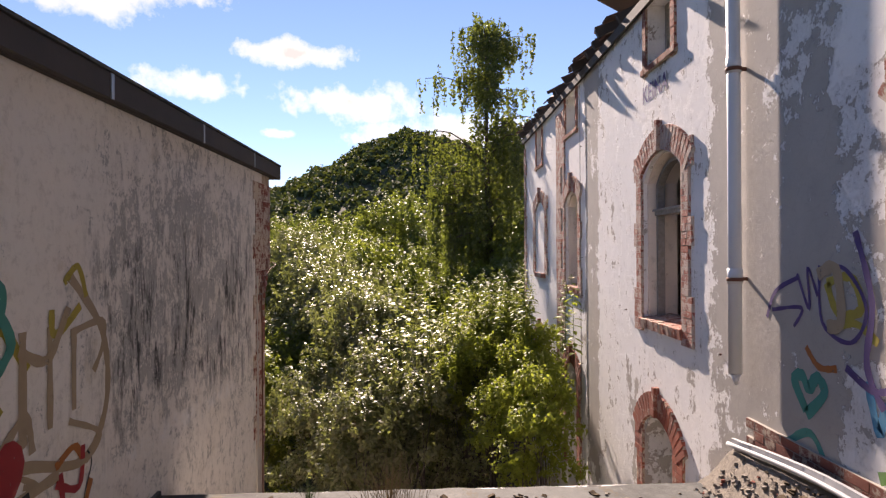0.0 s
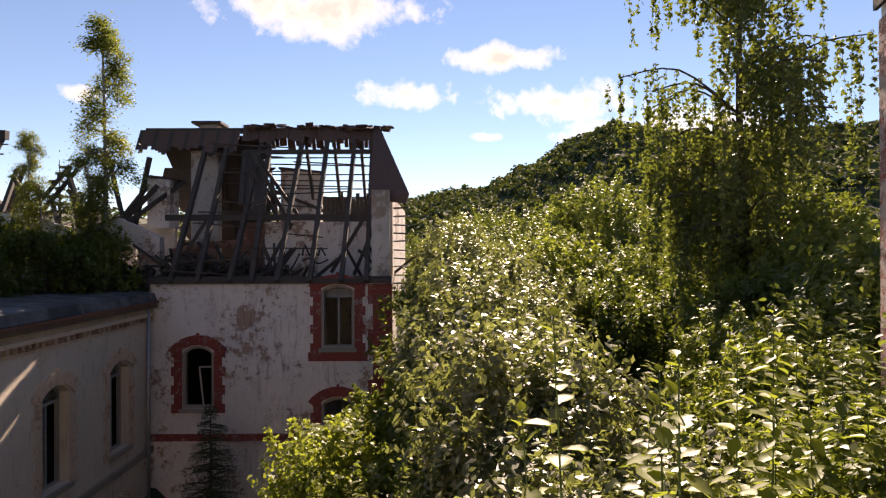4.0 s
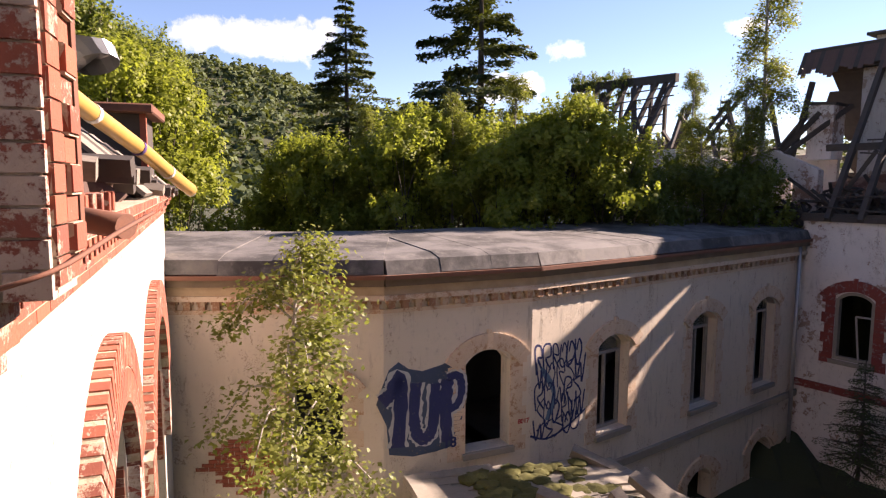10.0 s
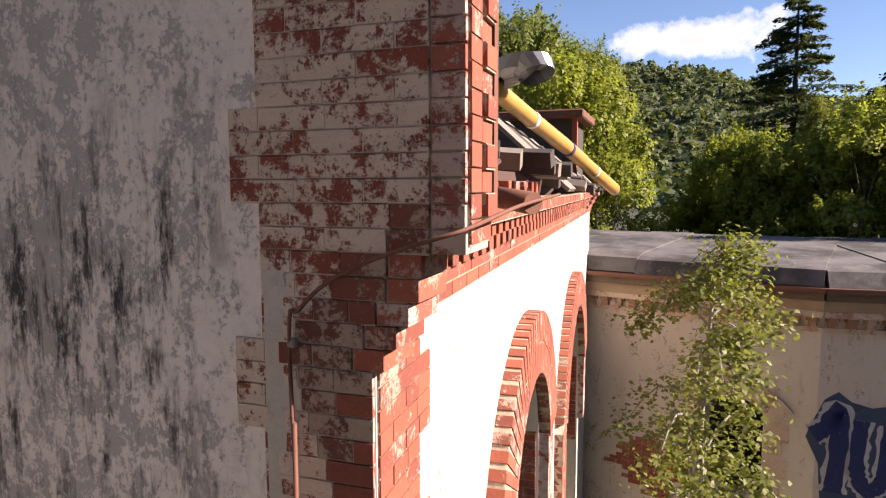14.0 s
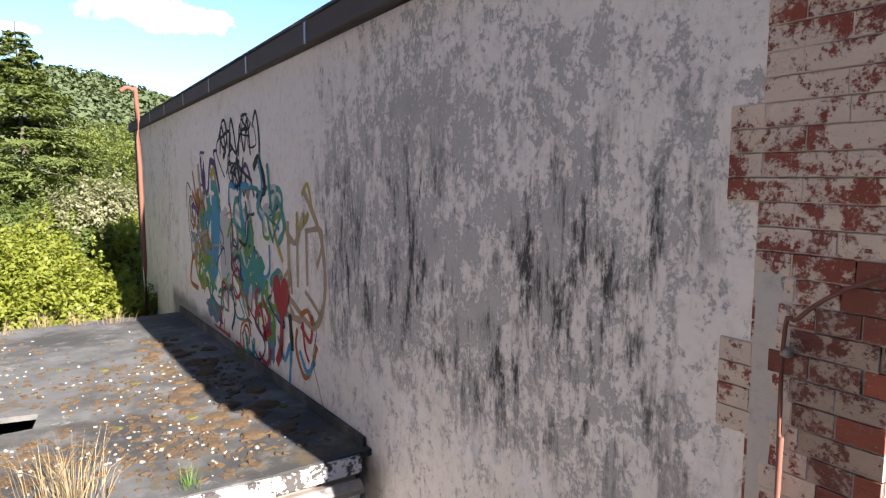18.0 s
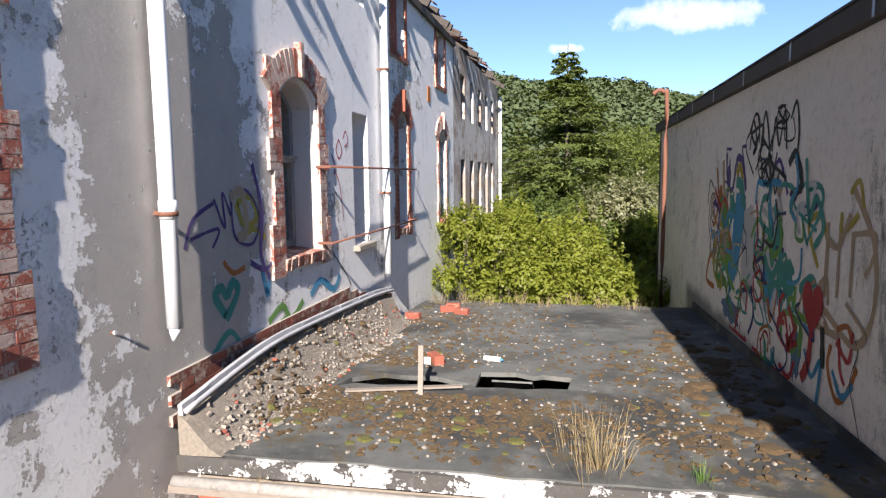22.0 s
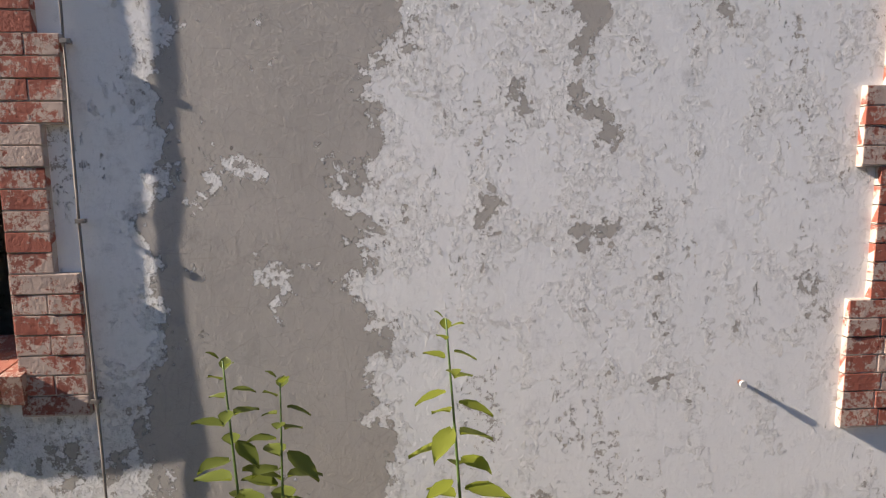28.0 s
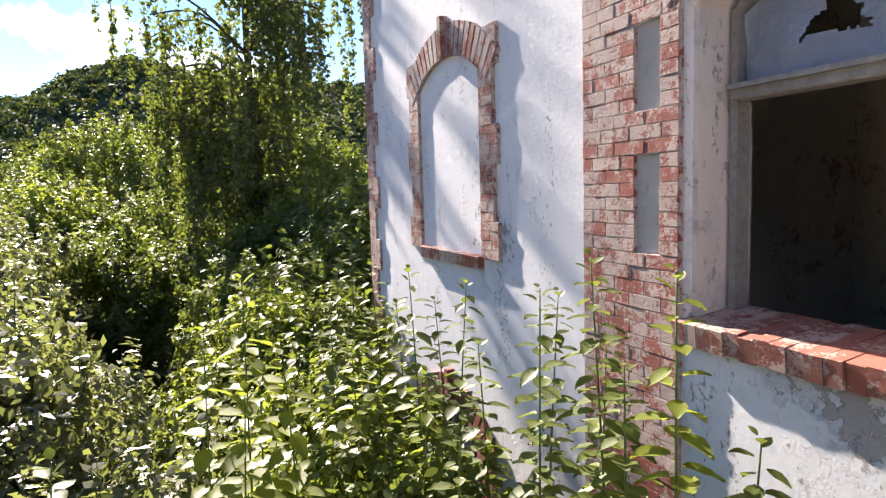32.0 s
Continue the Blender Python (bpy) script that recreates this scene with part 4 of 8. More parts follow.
mural("graffiti", "violet and orange bubble tag beside the window", [
    (P_violet, [(-3.72, 0.88), (-3.85, 1.1), (-4.15, 1.22)], 0.04), (P_violet, [(-3.8, 0.95), (-4.2, 1.0), (-4.1, 0.85)], 0.03), (P_yellow, [(-4.5, 1.2), (-4.62, 1.0), (-4.85, 1.05), (-4.75, 1.25), (-4.5, 1.2)], 0.07), (P_yellow, [(-4.55, 0.9), (-4.8, 0.95), (-5.0, 0.85)], 0.06), (P_violet, [(-4.15, 1.25), (-4.3, 1.0), (-4.28, 1.3), (-4.4, 1.1)], 0.03), (P_violet, [(-4.42, 1.32), (-4.45, 0.92), (-4.75, 0.82), (-4.9, 1.05), (-4.7, 1.3), (-4.45, 1.3)], 0.032),
    (P_tan, [(-4.4, 1.25), (-4.6, 1.3), (-4.65, 0.95), (-4.5, 0.9)], 0.09), (P_violet, [(-4.8, 1.55), (-4.95, 1.1), (-4.9, 0.7), (-5.05, 0.45)], 0.06),
    (P_violet, [(-4.7, 0.65), (-4.95, 0.55), (-5.15, 0.6)], 0.05), (P_orange, [(-4.25, 0.72), (-4.4, 0.6), (-4.6, 0.62)], 0.05), (P_sky, [(-4.9, 0.6), (-5.0, 0.3), (-5.05, 0.5)], 0.07)], S)
mural("graffiti", "teal heart and green scrawl low on the facade", [
    (P_teal, [(-4.25, 0.25), (-4.1, 0.45), (-4.2, 0.5), (-4.28, 0.42), (-4.38, 0.52), (-4.46, 0.42), (-4.25, 0.22)], 0.09),
    (P_teal, [(-4.0, -0.05), (-4.3, 0.1), (-4.5, -0.1)], 0.06), (P_green, [(-5.0, 0.02), (-5.3, 0.12), (-5.5, -0.05), (-5.8, 0.08)], 0.08),
    (P_green, [(-5.0, -0.12), (-5.4, -0.02), (-5.7, -0.15)], 0.06), (P_sky, [(-6.0, 0.1), (-6.3, 0.22), (-6.7, 0.05), (-6.9, 0.2)], 0.09)], S)
mural("graffiti", "thin red scrawl by the small window", [
    (P_red, [(-6.9, 1.75), (-7.0, 1.88), (-7.1, 1.75), (-7.0, 1.65), (-6.9, 1.75)], 0.025), (P_red, [(-7.15, 1.9), (-7.25, 2.0), (-7.33, 1.88), (-7.2, 1.8)], 0.025),
    (P_red, [(-6.85, 1.5), (-7.0, 1.3), (-7.1, 0.9)], 0.02), (P_violet, [(-6.75, 1.7), (-6.85, 1.55), (-6.8, 1.45)], 0.03), (P_black, [(-6.7, 0.5), (-7.1, 0.2), (-7.3, 0.0)], 0.018)], S)
word = thing("graffiti", "violet word sprayed under an upper window", "graffiti", (-1.4, 0, 3.4))
part("letters", letters("KEINA", 0.30, S, -0.75, 3.30, 0.004, 0.004, -1), P_violet, word)

# ---- north block: grey gable wall, brick corner, sunlit east wall ----
N = Plane((0, 5), (1, 0), (0, -1))
north = thing("wall_north", "streaked grey rendered gable wall with a stripped brick corner", "wall", (-8, 5, G0), kind="structure")
STEP = (-0.18, -0.137, -0.093, -0.058, -0.052)     # toothed edge of the pier, course by course


def pier_edge(w):
    k = int(round((w - 0.805) / COURSE))
    return -0.22 if k < 0 else STEP[k] if k < 5 else 0.09


outline = [(-16.5, G0), (-0.30, G0), (-0.30, 2.475), (-16.5, 2.475)]
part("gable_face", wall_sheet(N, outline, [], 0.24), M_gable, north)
steps = [(-0.298, G0), (-0.232, G0)]
for k in range(-1, 6):
    w = 0.805 + k * COURSE
    steps += [(pier_edge(w) - 0.012, max(w, 0.73)), (pier_edge(w) - 0.012, w + COURSE)]
part("pier_core", wall_sheet(N, steps + [(0.078, 2.475), (-0.298, 2.475)], [], 0.235), M_joint_red, north)
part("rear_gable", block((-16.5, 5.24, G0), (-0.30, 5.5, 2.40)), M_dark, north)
part("west_wall", block((-16.5, 5.505, G0), (-16.1, 16.0, 2.2)), M_court, north)
part("roof_slab", block((-16.1, 5.5, 1.9), (-2.4, 15.6, 2.2)), M_felt, north)
slab = thing("roof_edge", "dark tarred roof edge over the gable wall", "fascia", (-8, 4.8, 2.56), kind="structure")
part("fascia", block((-16.9, 4.91, 2.475), (0.40, 4.96, 2.66), 0.01), M_fascia, slab)
part("soffit", block((-16.9, 4.963, 2.478), (0.40, 5.7, 2.54)), M_fascia, slab)
part("cover", block((-16.9, 4.90, 2.663), (0.40, 5.7, 2.685)), M_felt, slab)
for i in range(9):
    part("joint_strip", block((-15 + i * 1.75, 4.903, 2.48), (-14.96 + i * 1.75, 4.91, 2.655)), M_zinc, slab)

corner = thing("brick_corner", "brick corner pier with flaking whitewash and toothed edge", "brickwork", (-0.4, 5, G0), kind="structure")
w, k = -1.12, 0
while w < 2.32:
    phase = int(round((w - 0.60) / COURSE)) % 10
    left = -0.745 if phase < 4 else -0.635
    right = pier_edge(w)
    if w > 0.77:
        right -= 0.115
        brick(corner, N.p(right + 0.06, -0.112, w + COURSE / 2), (0.108, 0.25, COURSE - 0.006), N.turn(), M_brick if w > 1.2 or k % 3 == 0 else M_brick_red)
    split = right - (0.12 + 0.16 * math.exp(-((w - 0.75) / 0.32) ** 2)) if 0.1 < w < 1.3 else right
    if split - left > 0.06:
        brick_course(corner, N, left, split, w, -0.004, 0.012, M_brick_pale, 0.12 if k % 2 else None)
    if split < right:
        brick_course(corner, N, max(split, left), right, w, -0.004, 0.014, M_brick_soot, 0.13 if k % 2 else None)
    k += 1
    w += COURSE
# east end of the pier: two slim stacks of bricks
EE = Plane((0.09, 5), (0, 1), (1, 0))
w, k = 1.22, 0
while w < 2.32:
    brick_course(corner, EE, 0.0, 0.115, w, -0.004, 0.012, M_brick_red)
    brick_course(corner, EE, 0.125, 0.24, w, -0.004, 0.026 if k % 2 else 0.008, M_brick_red)
    k += 1
    w += COURSE
part("trim", block((0.02, 5.26, 1.3), (0.10, 5.31, 2.40)), M_rust, corner, "brown painted timber trim")

E = Plane((-0.22, 5.0), (-0.0535, 1), (1, 0.0535))
east = thing("wall_east", "sunlit cream rendered wall with red brick arches", "wall", (-0.5, 10, G0), kind="structure")
EH = [arch_pts(2.05, 3.95, -4.2, -0.95, 0.85, 14), arch_pts(5.85, 8.9, -4.2, -1.5, 1.15, 14)]
part("wall_face", wall_sheet(E, [(0.005, G0), (11.3, G0), (11.3, 1.12), (0.005, 1.12)], EH, 0.4), M_lit, east)
part("inner_wall", wall_sheet(Plane((-0.19 - 2.6, 5.6), (-0.0535, 1), (1, 0.0535)), [(0, G0), (10.6, G0), (10.6, 1.0), (0, 1.0)], [], 0.2), M_inside, east)
w, k = -1.1, 0
while w < 0.90:
    reach = 0.55 if (k // 4) % 2 else 0.42
    brick_course(east, E, 0.012 if w < 0.77 else 0.25, reach, w, -0.004, 0.012, M_brick_red, 0.12 if k % 2 else None)
    k += 1
    w += COURSE
for (u0, u1, sp, ri, thick) in ((2.05, 3.95, -0.95, 0.85, 0.52), (5.85, 8.9, -1.5, 1.15, 0.50)):
    c, half = (u0 + u1) / 2, (u1 - u0) / 2 + 0.02
    r = (half * half + ri * ri) / (2 * ri)
    a0 = math.asin(min(1, half / r))
    n = int(2 * a0 * (r + 0.2) / 0.085)
    for i in range(n):
        a = -a0 + 2 * a0 * (i + 0.5) / n
        for q, ln in ((0.13, 0.25), (0.13 + 0.26, 0.25)):
            rr = r + q
            brick(east, E.p(c + rr * math.sin(a), 0.03, sp + ri - r + rr * math.cos(a)), (0.074, 0.17, ln), E.turn() @ Euler((0, a, 0)).to_matrix(), M_brick_red)
    arch_bed(east, E, c, r + 0.01, r + 0.51, sp + ri - r, a0, -0.004, 0.106, M_joint_red)
    w, k = sp - 0.05, 0
    while w > -3.0:
        brick_course(east, E, u0 - thick, u0 - 0.01, w, -0.02, 0.10, M_brick_red, 0.12 if k % 2 else None)
        if k < 14:
            brick_course(east, E, u1 + 0.01, u1 + 0.36, w, -0.02, 0.10, M_brick, 0.12 if k % 2 else None)
        w -= COURSE
        k += 1
    # lit far reveal of the opening
    RV = Plane((E.p(u1, 0, 0).x, E.p(u1, 0, 0).y), (-1, -0.0535), (0.0535, -1))
    w, k = sp + 0.1, 0
    while w > -3.0:
        brick_course(east, RV, 0.02, 0.38, w, -0.004, 0.012, M_brick_red, 0.12 if k % 2 else None)
        w -= COURSE
        k += 1
# corbelled cornice with dentils
cor = thing("cornice", "corbelled red brick cornice with dentils", "cornice", (-0.3, 10, 0.9), kind="structure")
for w, v in ((0.93, 0.05), (1.01, 0.075)):
    brick_course(cor, E, 0.25, 11.0, w, -0.004, v, M_brick_red)
for i in range(64):
    u = 0.35 + i * 0.165
    brick(cor, E.p(u, 0.06, 1.125), (0.085, 0.14, 0.07), E.turn(), M_brick_red)
    brick(cor, E.p(u + 0.08, 0.075, 1.20), (0.085, 0.17, 0.07), E.turn(), M_brick_red)
brick_course(cor, E, 0.25, 11.0, 1.235, -0.1, 0.20, M_brick_red)
for i in range(16):
    u = 1.2 + i * 0.085
    brick(cor, E.p(u, 0.06 + random.uniform(-0.03, 0.03), 1.37), (0.068, 0.22, 0.11), E.turn() @ Euler((0, random.uniform(-0.08, 0.08), 0)).to_matrix(), M_brick_red)
# fallen roof timbers over the eaves
rng = random.Random(21)
wreck = thing("collapsed_eaves", "charred rafters and broken tiles of a collapsed roof edge", "roof", (-0.6, 9, 1.3))
for i in range(26):
    y = 5.6 + i * 0.38
    x = -0.19 - 0.0535 * (y - 5)
    z = 1.36 + 0.32 * max(0.0, 1 - (y - 5.6) / 8)
    part("rafter", beam((x - rng.uniform(0.7, 1.2), y + rng.uniform(-0.2, 0.2), z + rng.uniform(-0.02, 0.10)), (x + rng.uniform(0.05, 0.3), y + rng.uniform(-0.15, 0.15), z - rng.uniform(0.0, 0.1)), 0.08, 0.1, rng.uniform(0, 1)), M_burnt if i % 3 else M_wood, wreck)
bm = bmesh.new()
for i in range(220):
    y = rng.uniform(5.6, 15.2)
    x = -0.19 - 0.0535 * (y - 5) - rng.uniform(-0.05, 0.9)
    box_into(bm, (x, y, 1.33 + rng.uniform(0.0, 0.16)), (0.22, 0.16, 0.025), Euler((rng.uniform(-0.9, 0.9), rng.uniform(-0.9, 0.9), rng.uniform(0, 3))).to_matrix())
tagged(part("tile_debris", bm, M_tile, wreck), kind="stuff")
gut = thing("yellow_pipe", "sagging yellow plastic pipe along the broken eaves", "pipe", (0.1, 8, 1.5))
line = smooth([(-1.10, 9.8, 2.42), (-0.88, 11.0, 2.16), (-0.62, 12.2, 1.88), (-0.40, 13.3, 1.60), (-0.2, 14.3, 1.36)], 6)
part("pipe", tube(line, 0.10, 12), M_yellow, gut)
for i in (5, 11, 17):
    a, b = line[i], line[i + 1]
    part("joint", tube([a, a + (b - a) * 0.35], 0.108, 12), M_white if i != 11 else P_violet, gut)
part("end_piece", tube([line[-1], line[-1] + Vector((-0.02, 0.3, -0.03))], 0.09, 12), M_zinc, gut)
hop = thing("gutter_hopper", "bent zinc rainwater hopper above the yellow pipe", "hopper", (-1.12, 9.75, 2.4))
bm = bmesh.new()
rings = [[bm.verts.new((-1.05 + q * math.cos(a) * 1.25 + 0.10 * k, 9.75 + q * math.sin(a), z + 0.08 * math.cos(a + 1))) for a in [m * math.pi / 8 for m in range(16)]] for k, (q, z) in enumerate(((0.05, 2.44), (0.17, 2.52), (0.22, 2.66), (0.20, 2.655), (0.15, 2.53)))]
for r0, r1 in zip(rings, rings[1:]):
    for k in range(16):
        bm.faces.new((r0[k], r0[(k + 1) % 16], r1[(k + 1) % 16], r1[k]))
part("bowl", bm, M_zinc, hop)
stub = thing("clay_stub", "broken clay pipe stub on the cornice", "pipe", (0.05, 5.7, 1.33))
part("stub", tube([(-0.1, 5.85, 1.36), (0.16, 5.62, 1.33)], 0.045, 10), M_rust, stub)
slope = thing("roof_slope", "remnant of a burnt roof slope with bare boards", "roof", (-0.8, 12, 1.6))
for i in range(11):
    y = 9.9 + i * 0.42
    ex = -0.19 - 0.0535 * (y - 5)
    hi = max(0.25, 1.1 - (y - 9.8) * 0.2)
    part("board", beam((ex + 0.16, y, 1.36), (ex + 0.16 - hi, y + 0.05, 1.36 + hi * 0.9), 0.36, 0.04, 0.0), M_burnt if i % 2 else M_wood, slope)
dorm = thing("dormer", "small dark dormer box with a brown flat cover", "dormer", (-1.0, 13.5, 1.4))
part("box", block((-1.9, 13.0, 1.3), (-0.72, 14.2, 2.42)), M_burnt, dorm)
part("cover", block((-2.1, 12.85, 2.42), (-0.55, 14.35, 2.55), 0.02), M_rust, dorm)
part("corner_board", block((-0.74, 12.97, 1.3), (-0.66, 13.05, 2.42)), M_brick_red, dorm)
cab = thing("cable", "rusty cable drooping across the brick corner", "cable", (-0.5, 4.95, 0.9))
part("cable", tube(smooth([(-0.49, 4.955, -3.0), (-0.49, 4.955, 0.0), (-0.505, 4.955, 0.90), (-0.46, 4.945, 1.0), (-0.33, 4.94, 1.11), (-0.12, 4.935, 1.2), (0.10, 4.93, 1.27), (0.18, 5.3, 1.33), (0.2, 6.0, 1.36)], 5), 0.007, 6), M_rust, cab)
part("clamp", block((-0.515, 4.95, 0.87), (-0.485, 4.986, 0.90), 0.006), M_wire, cab)
part("conduit", tube([(-0.49, 4.95, -3.0), (-0.49, 4.95, 0.62)], 0.008, 8), M_rust, cab)
stand = thing("vent_pipe", "rusty standpipe with a bent top at the gable end", "pipe", (-12.0, 4.6, -1.2))
part("pipe", tube(smooth([(-12.1, 4.55, -3.0), (-12.1, 4.55, 0.5), (-12.1, 4.55, 2.75), (-12.1, 4.50, 2.93), (-12.1, 4.40, 2.97), (-12.1, 4.30, 2.9)], 5), 0.04, 10), M_rust, stand)
# edge of the gable at its west end
part("edge_strip", block((-16.52, 4.985, G0), (-16.35, 5.0, 2.47)), M_fascia, north)

# ---- graffiti on the gable wall ----
def stroke_set(name, label, rows):
    return mural(name, label, rows, N)


stroke_set("graffiti", "black handstyle tag high on the gable wall", [
    (P_black, [(-7.9, 1.7), (-7.8, 2.05), (-7.6, 1.75), (-7.75, 1.65), (-7.5, 1.9)], 0.05), (P_black, [(-7.45, 1.65), (-7.3, 2.1), (-7.1, 1.7), (-7.35, 1.8)], 0.05),
    (P_black, [(-7.0, 1.65), (-6.9, 2.0), (-6.75, 1.7), (-6.6, 2.05), (-6.5, 1.65)], 0.05), (P_black, [(-6.4, 1.95), (-6.25, 2.1), (-6.15, 1.8), (-6.2, 1.5)], 0.05),
    (P_black, [(-7.6, 1.45), (-7.4, 1.6), (-7.3, 1.35), (-7.1, 1.55), (-7.0, 1.3)], 0.04), (P_black, [(-7.1, 1.25), (-6.95, 1.4), (-6.8, 1.2), (-6.7, 1.42)], 0.04)])
stroke_set("graffiti", "large multicoloured spray-painted piece on the gable wall", [
    (P_green, [(-9.2, 1.0), (-8.95, 0.5), (-8.75, 0.1)], 0.42), (P_yellow, [(-9.3, 0.6), (-9.0, 0.2)], 0.22), (P_sky, [(-8.3, 1.15), (-8.4, 0.5), (-8.7, -0.1)], 0.36), (P_sky, [(-8.1, 1.1), (-8.2, 0.6), (-8.4, 0.1)], 0.20),
    (P_teal, [(-8.5, 1.3), (-8.2, 1.25), (-8.1, 1.0)], 0.16), (P_violet, [(-9.1, 1.7), (-9.0, 1.3), (-8.7, 1.2), (-8.5, 1.6), (-8.2, 1.55), (-8.0, 1.2)], 0.09),
    (P_yellow, [(-8.5, 1.4), (-8.3, 1.5), (-8.2, 1.35)], 0.12), (P_red, [(-9.8, 1.2), (-9.4, 0.95), (-9.1, 1.05), (-8.9, 0.9)], 0.07), (P_orange, [(-9.7, 1.5), (-9.5, 1.1), (-9.3, 1.2)], 0.08),
    (P_black, [(-9.7, 1.0), (-10.0, 1.1), (-10.2, 0.7), (-10.0, 0.3), (-10.1, 0.0)], 0.04), (P_black, [(-9.9, 1.2), (-10.2, 1.3), (-10.3, 0.9)], 0.04), (P_tan, [(-9.3, 1.6), (-9.2, 1.2), (-9.0, 1.0)], 0.14),
    (P_teal, [(-9.3, -0.1), (-8.9, 0.1), (-8.6, -0.2)], 0.08), (P_green, [(-9.4, -0.25), (-9.0, -0.1), (-8.7, -0.35)], 0.08), (P_sky, [(-9.9, 0.4), (-9.5, 0.55), (-9.3, 0.4)], 0.05)])
stroke_set("graffiti", "teal and white scrawled lettering with red spirals", [
    (P_white, [(-7.8, 1.0), (-7.7, 0.3), (-7.9, -0.2)], 0.30), (P_white, [(-7.5, 0.9), (-7.5, 0.2)], 0.25), (P_red, [(-7.5, 1.1), (-7.4, 0.7), (-7.5, 0.45), (-7.35, 0.3)], 0.06), (P_red, [(-7.45, 0.2), (-7.2, 0.3), (-7.15, 0.0), (-7.4, -0.05), (-7.5, 0.2)], 0.05),
    (P_teal, [(-7.0, 1.1), (-6.8, 0.6), (-6.6, 0.9), (-6.5, 0.4)], 0.12), (P_teal, [(-7.1, 0.5), (-6.8, 0.3), (-6.5, 0.5), (-6.3, 0.2)], 0.12), (P_teal, [(-6.9, 0.15), (-6.6, 0.25), (-6.4, 0.05)], 0.10),
    (P_sky, [(-6.2, 1.6), (-6.1, 1.3), (-6.3, 1.1), (-6.1, 0.95)], 0.06), (P_teal, [(-5.9, 1.55), (-5.75, 1.0), (-5.6, 1.2), (-5.4, 0.95), (-5.6, 0.75)], 0.07), (P_teal, [(-5.9, 0.3), (-5.6, 0.45), (-5.5, 0.2), (-5.8, 0.15)], 0.14),
    (P_violet, [(-7.0, 1.35), (-6.7, 1.55), (-6.4, 1.2)], 0.06), (P_tan, [(-6.8, 1.35), (-6.6, 1.2)], 0.16), (P_black, [(-6.4, 1.5), (-6.2, 1.6), (-6.0, 1.3), (-6.3, 1.2)], 0.10)])
stroke_set("graffiti", "orange outlined frame with drips", [
    (P_tan, [(-4.85, 1.3), (-4.45, 0.9), (-4.4, 0.4), (-4.7, 0.1), (-5.3, 0.25), (-5.6, 0.2)], 0.07), (P_yellow, [(-4.9, 1.25), (-4.75, 1.35), (-4.65, 1.15)], 0.05),
    (P_tan, [(-5.3, 1.0), (-5.3, 0.4)], 0.07), (P_tan, [(-5.05, 1.0), (-5.05, 0.4)], 0.06), (P_tan, [(-4.8, 0.95), (-4.8, 0.45)], 0.06)])
# the piece is many layers of loose strokes in zones of their own colours
rng = random.Random(61)
for lb, u0, u1, w0, w1, pal, n, wd in (
        ("dense yellow, green and tan scrawls", -10.0, -8.5, -0.3, 1.5, (P_green, P_tan, P_orange, P_yellow, P_sky, P_violet), 30, 0.065),
        ("tangled black and violet outlines", -9.4, -6.9, 0.2, 1.75, (P_black, P_violet, P_blue, P_black, P_tan), 20, 0.035),
        ("teal and blue scrawled letters", -7.4, -5.6, 0.1, 1.3, (P_teal, P_teal, P_sky, P_blue, P_green, P_white), 30, 0.060),
        ("red and blue scrawls near the roof", -8.6, -5.6, -0.65, 0.2, (P_red, P_blue, P_sky, P_orange, P_red, P_teal, P_green), 34, 0.050),
        ("black handstyle letters", -8.0, -6.2, 1.3, 2.1, (P_black,), 14, 0.036),
        ("faded tan letters", -5.6, -4.6, 0.1, 1.1, (P_tan, P_tan, P_yellow), 9, 0.05)):
    rows = []
    for k in range(n):
        cu, cw = rng.uniform(u0, u1), rng.uniform(w0, w1)
        a, s = rng.uniform(0, 6.28), rng.uniform(0.10, 0.24)
        pts = [(cu + s * (1 + 0.25 * q) * math.cos(a + q * rng.uniform(0.8, 1.7)), max(w0, min(w1, cw + s * 1.3 * math.sin(a + q * 1.2)))) for q in range(4)]
        rows.append((rng.choice(pal), pts, wd * rng.uniform(0.6, 1.4)))
    stroke_set("graffiti", lb + " sprayed on the gable wall", rows)
patches = thing("graffiti", "sprayed colour fields under the scrawls on the gable wall", "graffiti", (-8, 5, 0.5))
for k, (mt, u, w, du, dw) in enumerate(((P_white, -7.75, 0.45, 0.50, 0.80), (P_white, -6.9, 0.35, 0.55, 0.65), (P_green, -9.0, 0.55, 0.24, 0.55), (P_yellow, -9.25, 0.85, 0.26, 0.30), (P_sky, -8.42, 0.55, 0.22, 0.62), (P_teal, -8.7, 0.95, 0.30, 0.25), (P_violet, -8.95, 1.35, 0.16, 0.30),
                                        (P_orange, -9.45, 1.05, 0.20, 0.22), (P_lightblue, -8.2, 1.05, 0.25, 0.25), (P_teal, -6.75, 0.75, 0.34, 0.40), (P_teal, -6.3, 0.35, 0.30, 0.26), (P_sky, -6.95, 0.15, 0.30, 0.25), (P_lightblue, -8.6, -0.45, 0.75, 0.22), (P_teal, -5.75, 0.32, 0.22, 0.18), (P_green, -9.15, -0.1, 0.35, 0.16), (P_lightblue, -5.95, -0.3, 0.22, 0.40))):
    bm = bmesh.new()
    blob_into(bm, N, [(u + du * (0.75 + 0.5 * noise.noise(Vector((math.cos(a) * 2, math.sin(a) * 2, k * 3.1)))) * math.cos(a), w + dw * (0.75 + 0.5 * noise.noise(Vector((math.cos(a) * 2, math.sin(a) * 2, k * 3.1 + 9)))) * math.sin(a)) for a in [q * math.pi / 16 for q in range(32)]], 0.0012 + 0.00008 * k)
    part("colour_field", bm, mt, patches)
